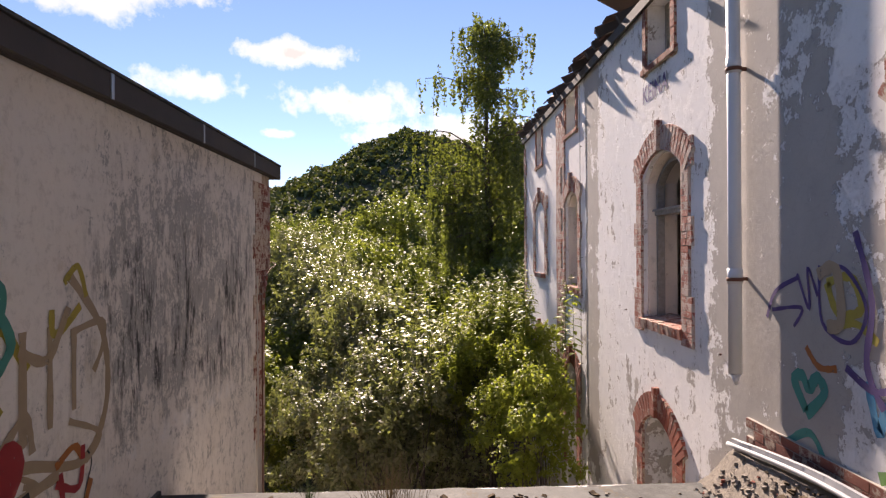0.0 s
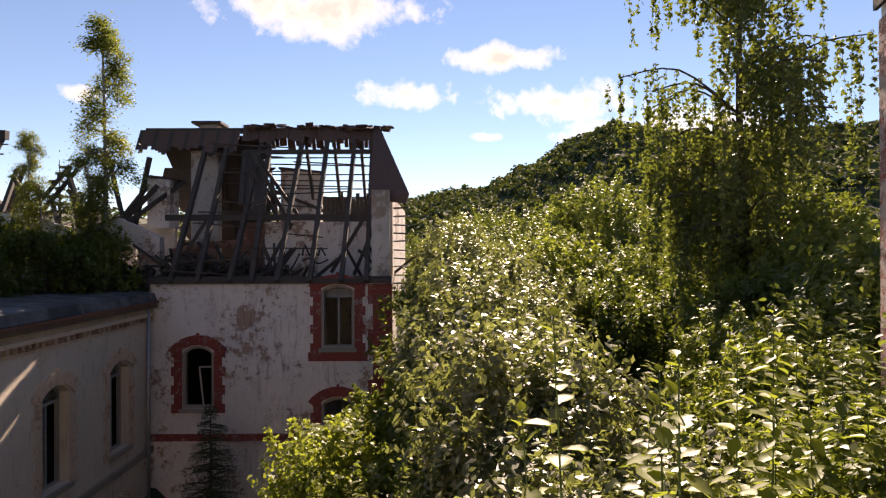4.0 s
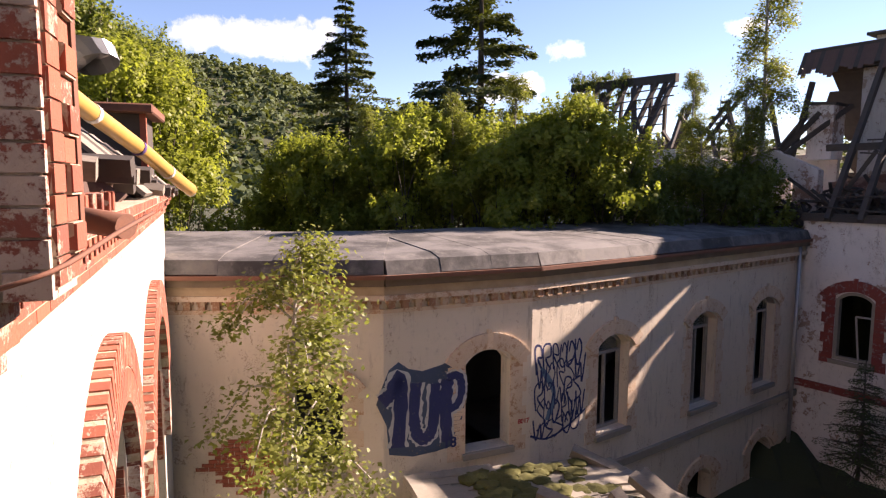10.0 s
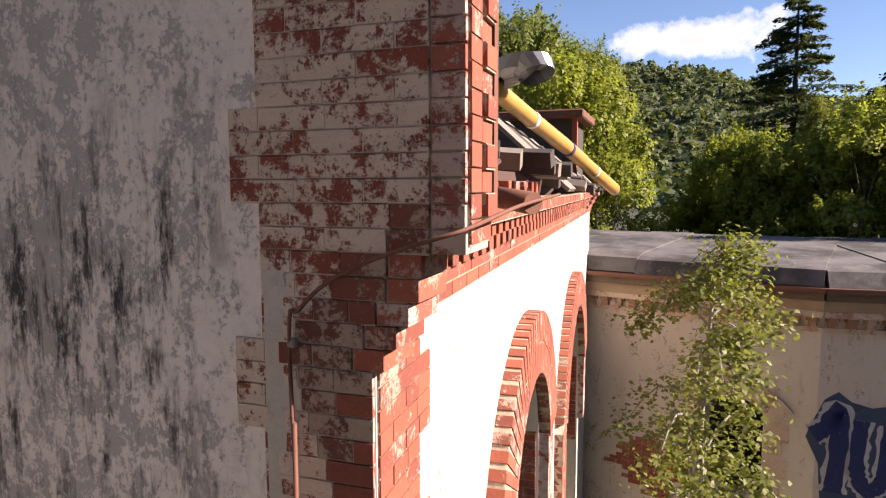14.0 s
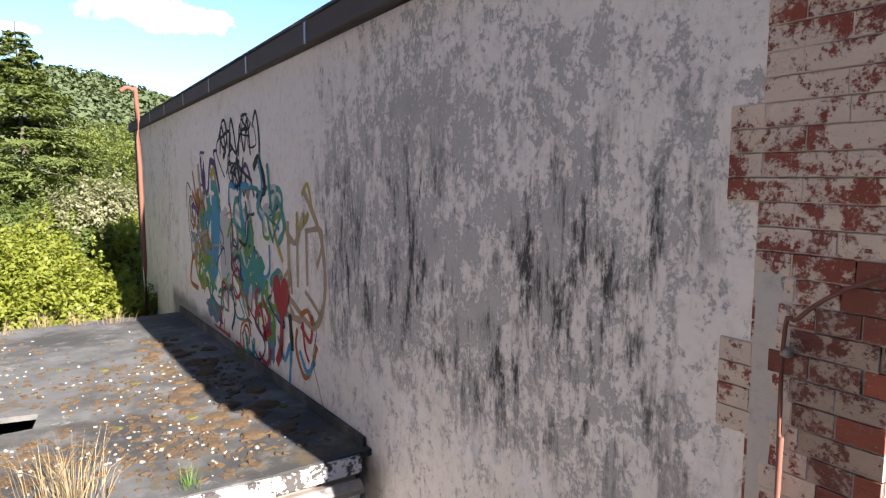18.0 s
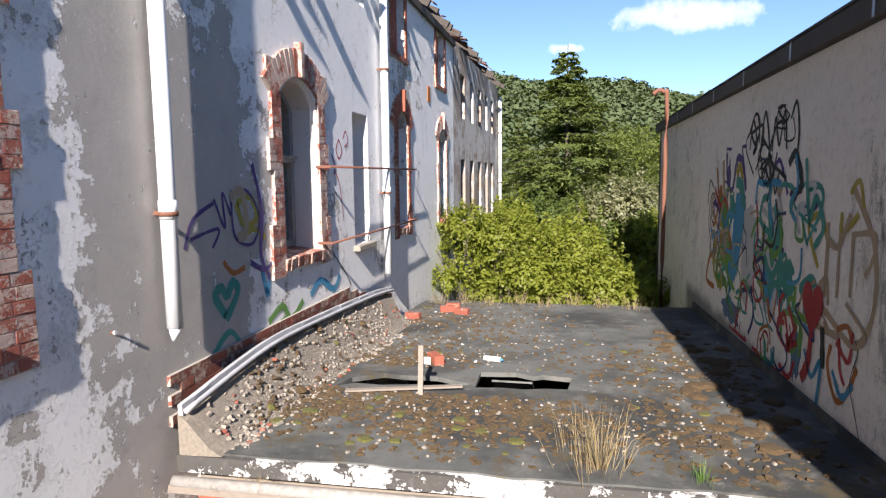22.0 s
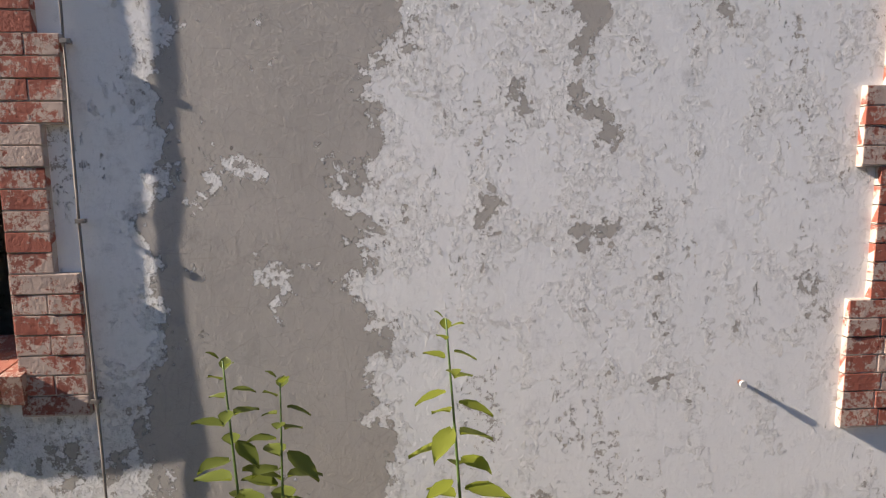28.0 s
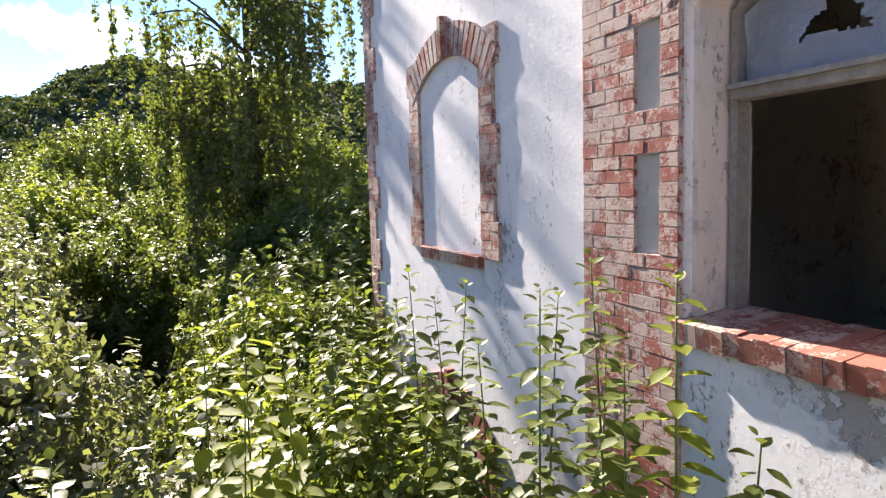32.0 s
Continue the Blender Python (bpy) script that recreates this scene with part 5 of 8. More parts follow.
heart = thing("graffiti", "red painted heart with scrawls below", "graffiti", (-5.5, 5, 0.3))
bm = bmesh.new()
blob_into(bm, N, [(-5.55 + 0.016 * 16 * math.sin(t) ** 3, 0.22 + 0.0185 * (13 * math.cos(t) - 5 * math.cos(2 * t) - 2 * math.cos(3 * t) - math.cos(4 * t))) for t in [k * math.pi / 12 for k in range(24)]], 0.010)
part("heart", bm, P_red, heart)
for pts, mt, wd in (([(-5.55, 0.0), (-5.6, -0.3), (-5.75, -0.5)], P_red, 0.12), ([(-6.2, 0.1), (-6.0, -0.1), (-6.2, -0.3), (-5.9, -0.2)], P_red, 0.07), ([(-6.5, -0.2), (-6.3, 0.0), (-6.1, -0.35)], P_red, 0.06),
                    ([(-5.3, 0.1), (-5.25, -0.25)], P_black, 0.10), ([(-5.7, -0.2), (-5.5, -0.4), (-5.3, -0.2), (-5.35, -0.6)], P_sky, 0.06), ([(-6.9, 0.05), (-6.75, -0.2)], P_orange, 0.09), ([(-7.2, 0.2), (-7.0, 0.0)], P_yellow, 0.08),
                    ([(-6.4, -0.55), (-6.1, -0.6), (-5.95, -0.4)], P_red, 0.06), ([(-5.0, 0.05), (-4.75, -0.05), (-4.7, 0.2)], P_red, 0.05)):
    bm = bmesh.new()
    ribbon_into(bm, N, [(p.x, p.y) for p in smooth(pts, 5)], wd, 0.006)
    part("stroke", bm, mt, heart)
smile = mural("graffiti", "orange and blue curved scrawl with a trailing line", [
    (P_orange, [(-5.1, 0.0), (-5.15, -0.2), (-4.95, -0.42), (-4.75, -0.3), (-4.6, -0.05)], 0.06), (P_sky, [(-5.05, -0.2), (-4.85, -0.36), (-4.65, -0.2)], 0.06), (P_red, [(-4.95, 0.1), (-4.9, -0.15), (-4.8, -0.25)], 0.05),
    (P_orange, [(-5.0, 0.15), (-4.8, 0.22), (-4.7, 0.1)], 0.05), (P_black, [(-4.65, 0.15), (-4.6, 0.05), (-4.7, -0.2), (-4.55, -0.45), (-4.4, -0.7)], 0.014)], N)

# ---- flat felt roof between the two buildings ----
def roof_z(x):
    return -0.585 + (x + 3.6) * 0.053


from mathutils.geometry import tessellate_polygon
flat = thing("flat_roof", "cracked felt flat roof with holes, moss and rubble", "roof", (-7.5, 2.5, -0.9), kind="structure")
hole1 = [(-5.25, 0.55), (-5.42, 0.72), (-5.4, 1.0), (-5.5, 1.35), (-5.45, 1.75), (-5.62, 1.88), (-5.82, 1.5), (-5.80, 1.15), (-5.84, 0.9), (-5.60, 0.62)]
hole2 = [(-5.50, 1.95), (-5.55, 2.2), (-5.53, 2.44), (-5.60, 2.62), (-5.62, 2.86), (-6.06, 2.90), (-6.12, 2.6), (-6.05, 2.5), (-6.16, 2.3), (-6.10, 1.92)]
rng = random.Random(3)
edge_e = [(-3.41 - 0.006 * i + rng.uniform(-0.03, 0.02), 0.06 + i * 0.247) for i in range(21)]
outer = edge_e + [(-11.35 + rng.uniform(-0.08, 0.08), 4.98 - i * 0.41) for i in range(13)]
bm = bmesh.new()
loops = [outer, hole1, hole2]
tris = tessellate_polygon([[Vector((a, b, 0)) for a, b in l] for l in loops])
allp = [p for l in loops for p in l]
ft = [bm.verts.new((x, y, roof_z(x))) for x, y in allp]
fb = [bm.verts.new((x, y, roof_z(x) - 0.05)) for x, y in allp]
for t in tris:
    bm.faces.new([ft[i] for i in t])
    bm.faces.new([fb[i] for i in reversed(t)])
k = 0
for l in loops:
    for i in range(len(l)):
        a, b = k + i, k + (i + 1) % len(l)
        bm.faces.new((ft[a], ft[b], fb[b], fb[a]))
    k += len(l)
bmesh.ops.recalc_face_normals(bm, faces=bm.faces)
part("felt", bm, M_felt, flat)
part("boarding", block((-11.2, 0.05, -2.3), (-5.2, 4.95, -2.2)), M_burnt, flat)
part("east_boarding", block((-5.2, 0.1, -0.90), (-3.62, 4.9, -0.77)), M_wood, flat)
part("edge_band", beam((-3.41, 0.08, -0.652), (-3.53, 4.9, -0.660), 0.08, 0.125), M_paintband, flat, "flaking white painted roof edge")
part("upstand", wall_sheet(Plane((0, 4.96), (1, 0), (0, -1)), [(-11.2, roof_z(-11.2)), (-3.6, roof_z(-3.6)), (-3.6, roof_z(-3.6) + 0.07), (-11.2, roof_z(-11.2) + 0.14)], [], 0.03), M_felt, flat)
bm = bmesh.new()
for y0, y1 in ((2.08, 2.50),):
    box_into(bm, (-5.95, (y0 + y1) / 2, roof_z(-5.95) - 0.075), (0.32, y1 - y0, 0.02), Euler((0, radians(-28), 0)).to_matrix())
part("torn_flap", bm, M_felt, flat)
gutter = thing("roof_gutter", "weathered timber gutter board under the roof edge", "gutter", (-3.4, 2.5, -0.85))
part("board", beam((-3.33, 0.08, -0.79), (-3.45, 4.86, -0.79), 0.16, 0.055), M_wood, gutter)
part("trough", tube([(-3.29, 0.1, -0.75), (-3.34, 2.0, -0.76), (-3.41, 4.85, -0.77)], 0.045, 10), M_paintwood, gutter)
low = thing("wall_lean_to", "whitewashed brick wall under the flat roof", "wall", (-3.75, 2.5, G0), kind="structure")
part("wall_face", wall_sheet(Plane((-3.70, 0), (0, 1), (1, 0)), [(0.02, G0), (4.98, G0), (4.98, -0.91), (0.02, -0.91)], [arch_pts(0.9, 2.1, -3.6, -1.45, 0), arch_pts(2.9, 4.1, -3.6, -1.45, 0)], 0.3), M_lit, low)
LL = Plane((-3.70, 0), (0, 1), (1, 0))
for k in range(8):
    brick_course(low, LL, 0.05 if k % 2 else 0.02, 0.75, -0.99 - k * COURSE, -0.004, 0.014, M_brick_red, 0.12 if k % 2 else None)
part("west_wall", block((-11.3, 0.05, G0), (-11.0, 4.95, -1.3)), M_lit, low)
flash = thing("wall_flashing", "loose lead flashing strip with rubble against the facade", "flashing", (-6, 0.2, -0.5))
LEAD = ((-3.38, -0.25), (-4.66, -0.12), (-5.93, -0.14), (-7.81, -0.23), (-8.75, -0.32))     # height of the flashing along the facade


def roof_surface(x, y):
    """Height of the roof with its gravel fillet against the facade."""
    z = roof_z(x)
    if y < 0.44 and LEAD[-1][0] < x < LEAD[0][0]:
        for (xa, za), (xb, zb) in zip(LEAD, LEAD[1:]):
            if xb <= x <= xa:
                top = za + (zb - za) * (x - xa) / (xb - xa) - 0.03
                z += (top - z) * min(1.0, (0.44 - y) / 0.30) ** 1.4
    return z


lead = smooth([(x, 0.125, z) for x, z in LEAD], 6)
bm = bmesh.new()
for a, b in zip(lead, lead[1:]):
    beam_into(bm, a, b + (b - a) * 0.03, 0.035, 0.085, random.uniform(-0.12, 0.12))
tube_into(bm, [p + Vector((0, 0.045, -0.004)) for p in lead], 0.020, 8)
part("lead_sheet", bm, M_lead, flash, "pale grey lead sheet rolled over the roof's edge")
bm = bmesh.new()
rows = [[bm.verts.new((p.x, y, roof_surface(p.x, y) - 0.006 + (0.0 if y in (0.10, 0.44) else random.uniform(-0.012, 0.012)))) for y in (0.10, 0.17, 0.25, 0.34, 0.44)] for p in lead]
for r0, r1 in zip(rows, rows[1:]):
    for q in range(4):
        bm.faces.new((r0[q], r1[q], r1[q + 1], r0[q + 1]))
foot = bm.verts.new((rows[0][0].co.x, 0.10, roof_z(rows[0][0].co.x) - 0.02))
bm.faces.new([foot] + rows[0])
part("gravel_fillet", bm, M_gravel, flash, "pale gravel and mortar sloping down from the facade")
FL = Plane((0, 0.0), (1, 0), (0, 1))
for k in range(5):
    brick_course(flash, FL, -8.4 + 0.3 * k, -3.42 - 0.12 * (k % 2), -0.40 + k * COURSE, -0.004, 0.030, M_brick_soot, 0.12 if k % 2 else None)
rng = random.Random(7)


def chips(name, label, count, mat, sx, place, thick=0.6, category="rubble"):
    bm = bmesh.new()
    for i in range(count):
        x, y = place()
        s = sx * rng.uniform(0.35, 1.3)
        z = roof_surface(x, y) + s * thick * 0.3
        box_into(bm, (x, y, z), (s, s * rng.uniform(0.5, 1.0), s * thick), Euler((rng.uniform(-0.4, 0.4), rng.uniform(-0.4, 0.4), rng.uniform(0, 6))).to_matrix())
    return solo(name, bm, mat, label, category, kind="stuff")


def in_hole(x, y):
    return -6.2 < x < -5.22 and 0.5 < y < 3.05


def spot(x0, x1, y0, y1):
    while True:
        x, y = rng.uniform(x0, x1), rng.uniform(y0, y1)
        if not in_hole(x, y):
            return x, y


def clump():
    cx, cy, s = rng.choice(((-4.6, 0.5, 0.35), (-5.1, 1.2, 0.5), (-4.4, 1.9, 0.5), (-6.3, 0.8, 0.5), (-7.5, 1.4, 0.8), (-4.5, 3.9, 0.45), (-6.5, 4.0, 0.7), (-9.5, 1.0, 0.8), (-4.9, 2.4, 0.5)))
    while True:
        x, y = rng.gauss(cx, s), rng.gauss(cy, s)
        if -11.2 < x < -3.6 and 0.1 < y < 4.85 and not in_hole(x, y):
            return x, y


chips("mortar_rubble", "pale mortar crumbs scattered over the felt roof", 800, M_rubble, 0.023, clump)
chips("mortar_rubble", "white plaster flakes scattered over the felt roof", 40, M_white, 0.028, lambda: spot(-11, -3.6, 0.2, 4.8), 0.3)
chips("brick_rubble", "brick crumbs along the facade edge of the roof", 70, M_brick_red, 0.035, lambda: spot(-9, -3.6, 0.15, 0.5))
chips("plaster_rubble", "coarse plaster rubble along the facade", 620, M_rubble, 0.030, lambda: spot(-8.0, -3.5, 0.16, 0.55))
chips("leaf_litter", "dry brown leaf litter near the roof holes", 2800, M_drymoss, 0.05, lambda: (lambda a: a)(clump()), 0.25, "litter")


def moss_patch(x, y, s, mat):
    bm = bmesh.new()
    n = 14
    c = bm.verts.new((x, y, roof_surface(x, y) + s * 0.28))
    r1 = [bm.verts.new((x + s * 0.6 * math.cos(a) * rng.uniform(0.7, 1.2), y + s * 0.6 * math.sin(a) * rng.uniform(0.7, 1.2), roof_surface(x, y) + s * 0.22)) for a in [2 * math.pi * k / n for k in range(n)]]
    r2 = [bm.verts.new((x + s * math.cos(a) * rng.uniform(0.7, 1.3), y + s * math.sin(a) * rng.uniform(0.7, 1.3), roof_surface(x, y) - 0.03)) for a in [2 * math.pi * k / n for k in range(n)]]
    for k in range(n):
        bm.faces.new((c, r1[k], r1[(k + 1) % n]))
        bm.faces.new((r1[k], r2[k], r2[(k + 1) % n], r1[(k + 1) % n]))
    return solo("moss_cushion", bm, mat, "small moss cushion on the felt roof", "moss", "moss cushions on the roof")


for i in range(150):
    x, y = clump() if i % 5 else spot(-11, -3.7, 0.2, 4.8)
    moss_patch(x, y, rng.uniform(0.025, 0.09), M_moss if rng.random() < 0.4 else M_drymoss)
for i in range(46):
    x, y = rng.uniform(-9, -4.2), 4.35 + rng.uniform(-0.35, 0.4)
    moss_patch(x, y, rng.uniform(0.06, 0.16), M_drymoss)


def loose_brick(x, y, turn, holes=True):
    b = thing("loose_brick", "loose perforated red brick lying on the roof", "brick", (x, y, roof_z(x)), "loose bricks on the roof")
    bm = bmesh.new()
    box_into(bm, (x, y, roof_z(x) + 0.055), (0.25, 0.12, 0.11), Euler((0, 0, turn)).to_matrix(), 0.008)
    part("body", bm, M_brick_red, b)
    # Holes are thin dark plates on the face; their shade is painted, not cut.
    if holes:
        for k in (-0.06, 0.0, 0.06):
            bm = bmesh.new()
            c = Euler((0, 0, turn)).to_matrix() @ Vector((k, 0.0605, 0))
            box_into(bm, (x + c.x, y + c.y, roof_z(x) + 0.055), (0.03, 0.004, 0.05), Euler((0, 0, turn)).to_matrix())
            part("hole", bm, M_dark, b)


loose_brick(-10.0, 0.75, 1.9)
loose_brick(-9.8, 1.05, 1.3)
loose_brick(-10.3, 0.80, 1.6)
loose_brick(-9.2, 0.35, 1.4, False)
loose_brick(-6.4, 1.35, 0.6)
cross = thing("wooden_cross", "two splintered battens forming a cross over the hole", "batten", (-5.3, 1.4, roof_z(-5.3)))
part("upright", beam((-5.12, 1.48, roof_z(-5.1) - 0.05), (-5.42, 1.42, roof_z(-5.4) + 0.42), 0.05, 0.018), M_wood, cross)
part("crosspiece", beam((-5.05, 0.75, roof_z(-5.1) + 0.03), (-5.35, 1.85, roof_z(-5.3) + 0.05), 0.06, 0.02), M_wood, cross)
part("white_scrap", block((-5.42, 1.40, roof_z(-5.4) + 0.24), (-5.40, 1.52, roof_z(-5.4) + 0.31)), M_white, cross)
bot = thing("plastic_bottle", "crushed clear plastic bottle on the roof", "bottle", (-6.6, 1.95, roof_z(-6.6)))
part("body", tube([(-6.62, 1.88, roof_z(-6.6) + 0.035), (-6.58, 2.08, roof_z(-6.6) + 0.035)], 0.033, 8), M_pipe, bot)
part("cap", tube([(-6.58, 2.08, roof_z(-6.6) + 0.035), (-6.57, 2.11, roof_z(-6.6) + 0.035)], 0.014, 8), P_sky, bot)


def grass_tuft(name, label, at, count, tall, mat, spread=0.14):
    r = random.Random(int(abs(at[0] * 100) + count))
    bm = bmesh.new()
    for i in range(count):
        a, s = r.uniform(0, 6.28), abs(r.gauss(0, spread * 0.45))
        b = Vector((at[0] + s * math.cos(a), at[1] + s * math.sin(a), at[2]))
        ln, lean = tall * r.uniform(0.5, 1.1), r.uniform(0.05, 0.55)
        d = Vector((math.cos(a) * lean, math.sin(a) * lean, 1)).normalized()
        side = d.cross(Vector((math.sin(a * 3), math.cos(a * 3), 0.1))).normalized() * 0.0022
        mid, tip = b + d * ln * 0.6, b + d * ln + Vector((math.cos(a), math.sin(a), -0.3)) * ln * lean * 0.5
        v = [bm.verts.new(p) for p in (b - side, b + side, mid + side * 0.7, tip, mid - side * 0.7)]
        bm.faces.new((v[0], v[1], v[2], v[4]))
        bm.faces.new((v[4], v[2], v[3]))
    return solo(name, bm, mat, label, "grass")


grass_tuft("grass_tuft", "tall dry grass tuft growing at the roof edge", (-3.72, 3.1, roof_z(-3.7)), 120, 0.46, M_straw, 0.3)
grass_tuft("grass_tuft", "tuft of dry seeding grass", (-4.0, 3.0, roof_z(-4.0)), 60, 0.38, M_straw, 0.3)
grass_tuft("grass_tuft", "small herb at the roof edge", (-3.65, 3.75, roof_z(-3.7)), 40, 0.16, M_leafgreen, 0.08)
grass_tuft("grass_tuft", "matted dry grass in the gutter corner", (-3.5, 0.7, -0.76), 160, 0.16, M_straw, 0.35)
for i in range(8):
    grass_tuft("grass_tuft", "dry grass fringe at the far roof edge", (-10.9 - rng.uniform(0, 0.4), 0.4 + i * 0.5, roof_z(-11.2)), 60, 0.3, M_straw, 0.3)

# ---- courtyard wing with a bent facade ----
CW = [(-0.80, 15.9), (3.1, 14.85), (6.4, 15.2), (10.1, 16.4), (17.95, 19.05)]
wing = thing("courtyard_wing", "low sand-coloured courtyard wing with arched openings and felt roof", "building", (8, 17, G0))
SEG = []
for (a, b) in zip(CW, CW[1:]):
    d = Vector((b[0] - a[0], b[1] - a[1]))
    SEG.append((Plane(a, d, (d.y, -d.x)), d.length))
# per stretch: openings (u0, u1, bottom, spring, rise)
WOPEN = [[(2.30, 3.25, -4.10, -2.55, 0.25)], [(1.75, 2.80, -4.05, -2.20, 0.28)], [(2.15, 3.28, -4.45, -2.35, 0.28)],
         [(2.10, 3.30, -4.65, -2.25, 0.28), (5.45, 6.65, -4.70, -2.20, 0.28), (2.2, 3.4, G0, -6.85, 0.35), (5.6, 6.8, G0, -6.75, 0.35)]]
for (pl, ln), holes in zip(SEG, WOPEN):
    part("wall", wall_sheet(pl, [(0, G0), (ln, G0), (ln, -0.3), (0, -0.3)], [arch_pts(*h) for h in holes], 0.4), M_court, wing)
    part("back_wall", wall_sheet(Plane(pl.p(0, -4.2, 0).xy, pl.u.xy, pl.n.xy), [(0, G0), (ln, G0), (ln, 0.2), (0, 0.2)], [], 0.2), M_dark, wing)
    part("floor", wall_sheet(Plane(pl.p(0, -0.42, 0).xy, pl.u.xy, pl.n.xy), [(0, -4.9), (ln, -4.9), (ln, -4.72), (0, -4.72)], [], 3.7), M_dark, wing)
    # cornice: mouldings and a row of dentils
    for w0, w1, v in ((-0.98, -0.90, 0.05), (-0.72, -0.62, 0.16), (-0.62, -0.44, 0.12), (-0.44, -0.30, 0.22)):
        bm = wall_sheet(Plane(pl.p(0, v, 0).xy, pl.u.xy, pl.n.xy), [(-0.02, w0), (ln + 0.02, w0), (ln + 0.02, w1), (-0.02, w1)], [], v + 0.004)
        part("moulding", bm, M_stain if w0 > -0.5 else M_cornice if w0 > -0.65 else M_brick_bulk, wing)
    n = int(ln / 0.26)
    for i in range(n):
        u = (i + 0.5) * ln / n
        bm = bmesh.new()
        box_into(bm, pl.p(u, 0.055, -0.81), (0.13, 0.11, 0.16), pl.turn())
        box_into(bm, pl.p(u, 0.035, -0.76), (0.20, 0.07, 0.07), pl.turn())
        part("dentil", bm, M_brick_dentil, wing)
    # felt roof: upright front, sheets with seams, flat top
    part("gutter", wall_sheet(Plane(pl.p(0, 0.30, 0).xy, pl.u.xy, pl.n.xy), [(-0.05, -0.30), (ln + 0.05, -0.30), (ln + 0.05, -0.22), (-0.05, -0.22)], [], 0.3), M_rust, wing)
    k = max(3, int(ln / 0.95))
    for i in range(-4 if pl is SEG[0][0] else 0, k):
        bm = bmesh.new()
        ua, ub = ln * i / k, ln * (i + 1) / k + 0.01
        j = random.uniform(-0.012, 0.012)
        vs = [bm.verts.new(pl.p(u, v, w + j)) for u in (ua, ub) for v, w in ((0.24, -0.21), (0.13, 0.05), (-0.30, 0.13), (-4.3, 0.26), (-4.3, 0.1), (-0.3, -0.2))]
        for q in range(5):
            bm.faces.new((vs[q], vs[q + 1], vs[q + 7], vs[q + 6]))
        bm.faces.new(vs[:6])
        bm.faces.new(vs[6:][::-1])
        bmesh.ops.recalc_face_normals(bm, faces=bm.faces)
        part("roof_sheet", bm, M_felt_court, wing)
    part("string_course", wall_sheet(Plane(pl.p(0, 0.10, 0).xy, pl.u.xy, pl.n.xy), [(0, -5.42), (ln, -5.42), (ln, -5.22), (0, -5.22)], [], 0.104), M_stone, wing)


def court_window(pl, u0, u1, w0, sp, ri, door=False, frame=True, ruin_mat=None, jamb=0.30, name="window", parent=None):
    """An arched opening with a pale brick hood, jambs and the rest of its frame."""
    mat = ruin_mat or M_brick_bulk
    win = adopt(new("door_opening" if door else "window"), parent or wing)
    c, half = (u0 + u1) / 2, (u1 - u0) / 2 + 0.10
    r = (half * half + ri * ri) / (2 * ri)
    a0 = math.asin(min(1, half / r)) * 1.16
    n = int(2 * a0 * r / 0.1) | 1
    for i in range(n):
        a = -a0 + 2 * a0 * (i + 0.5) / n
        big = 0.07 if i == n // 2 else 0.0
        rr = r + 0.19 + big / 2
        brick(win, pl.p(c + rr * math.sin(a), 0.03, sp + ri - r + rr * math.cos(a)), (0.094, 0.068 + big * 0.3, 0.34 + big), pl.turn() @ Euler((0, a, 0)).to_matrix(), mat)
    arch_bed(win, pl, c, r + 0.025, r + 0.355, sp + ri - r, a0, -0.004, 0.058, mat)
    k, w = 0, w0 - 0.15
    while w < sp + 0.12:
        wd = jamb + (0.10 if (k // 4) % 2 == 0 else 0.0)
        for s in (-1, 1):
            u = u0 - wd / 2 if s < 0 else u1 + wd / 2
            brick(win, pl.p(u, 0.004, w + 0.04), (wd, 0.02, 0.075), pl.turn(), mat)
            bed(win, pl, u - wd / 2, u + wd / 2, w, w + 0.08, -0.006, 0.010, mat)
        w += 0.08
        k += 1
    part("sill", wall_sheet(Plane(pl.p(0, 0.1, 0).xy, pl.u.xy, pl.n.xy), [(u0 - 0.08, w0 - 0.13), (u1 + 0.08, w0 - 0.13), (u1 + 0.08, w0 - 0.004), (u0 - 0.08, w0 - 0.004)], [], 0.4), M_stone, win)
    if frame:
        f = Plane(pl.p(0, -0.26, 0).xy, pl.u.xy, pl.n.xy)
        tr = sp - 0.25
        part("window_frame", wall_sheet(f, arch_pts(u0, u1, w0, sp, ri), [arch_pts(u0 + 0.07, c - 0.03, w0 + 0.08, tr, 0), arch_pts(c + 0.03, u1 - 0.07, w0 + 0.08, tr, 0), arch_pts(u0 + 0.07, u1 - 0.07, tr + 0.07, sp, ri - 0.08)], 0.08), M_paintwood, win)
        g = part("pane", wall_sheet(Plane(pl.p(0, -0.3, 0).xy, pl.u.xy, pl.n.xy), arch_pts(u0 + 0.05, u1 - 0.05, tr, sp, ri - 0.05), [], 0.005), M_glass, win)
        g.visible_shadow = False
    return win


for k, ((pl, ln), holes) in enumerate(zip(SEG, WOPEN)):
    for q, h in enumerate(holes):
        court_window(pl, *h, door=k < 2, frame=(k >= 2 and q < 2))
pipe = part("downpipe", tube([SEG[3][0].p(7.75, 0.14, -0.4), SEG[3][0].p(7.75, 0.14, -4), SEG[3][0].p(7.75, 0.14, G0)], 0.06, 8), M_zinc, wing)
# bare brick where plaster fell, low on the first stretch
bm = bmesh.new()
rng = random.Random(4)
for r in range(14):
    for i in range(7):
        if abs(i - 3 + rng.uniform(-0.5, 0.5)) / 3.4 + abs(r - 7) / 9 < 1.0:
            box_into(bm, SEG[0][0].p(0.55 + i * 0.25 + (0.12 if r % 2 else 0), 0.008, -4.5 + r * 0.08), (0.235, 0.03, 0.068), SEG[0][0].turn())
part("bare_brick", bm, M_brick_red, wing)

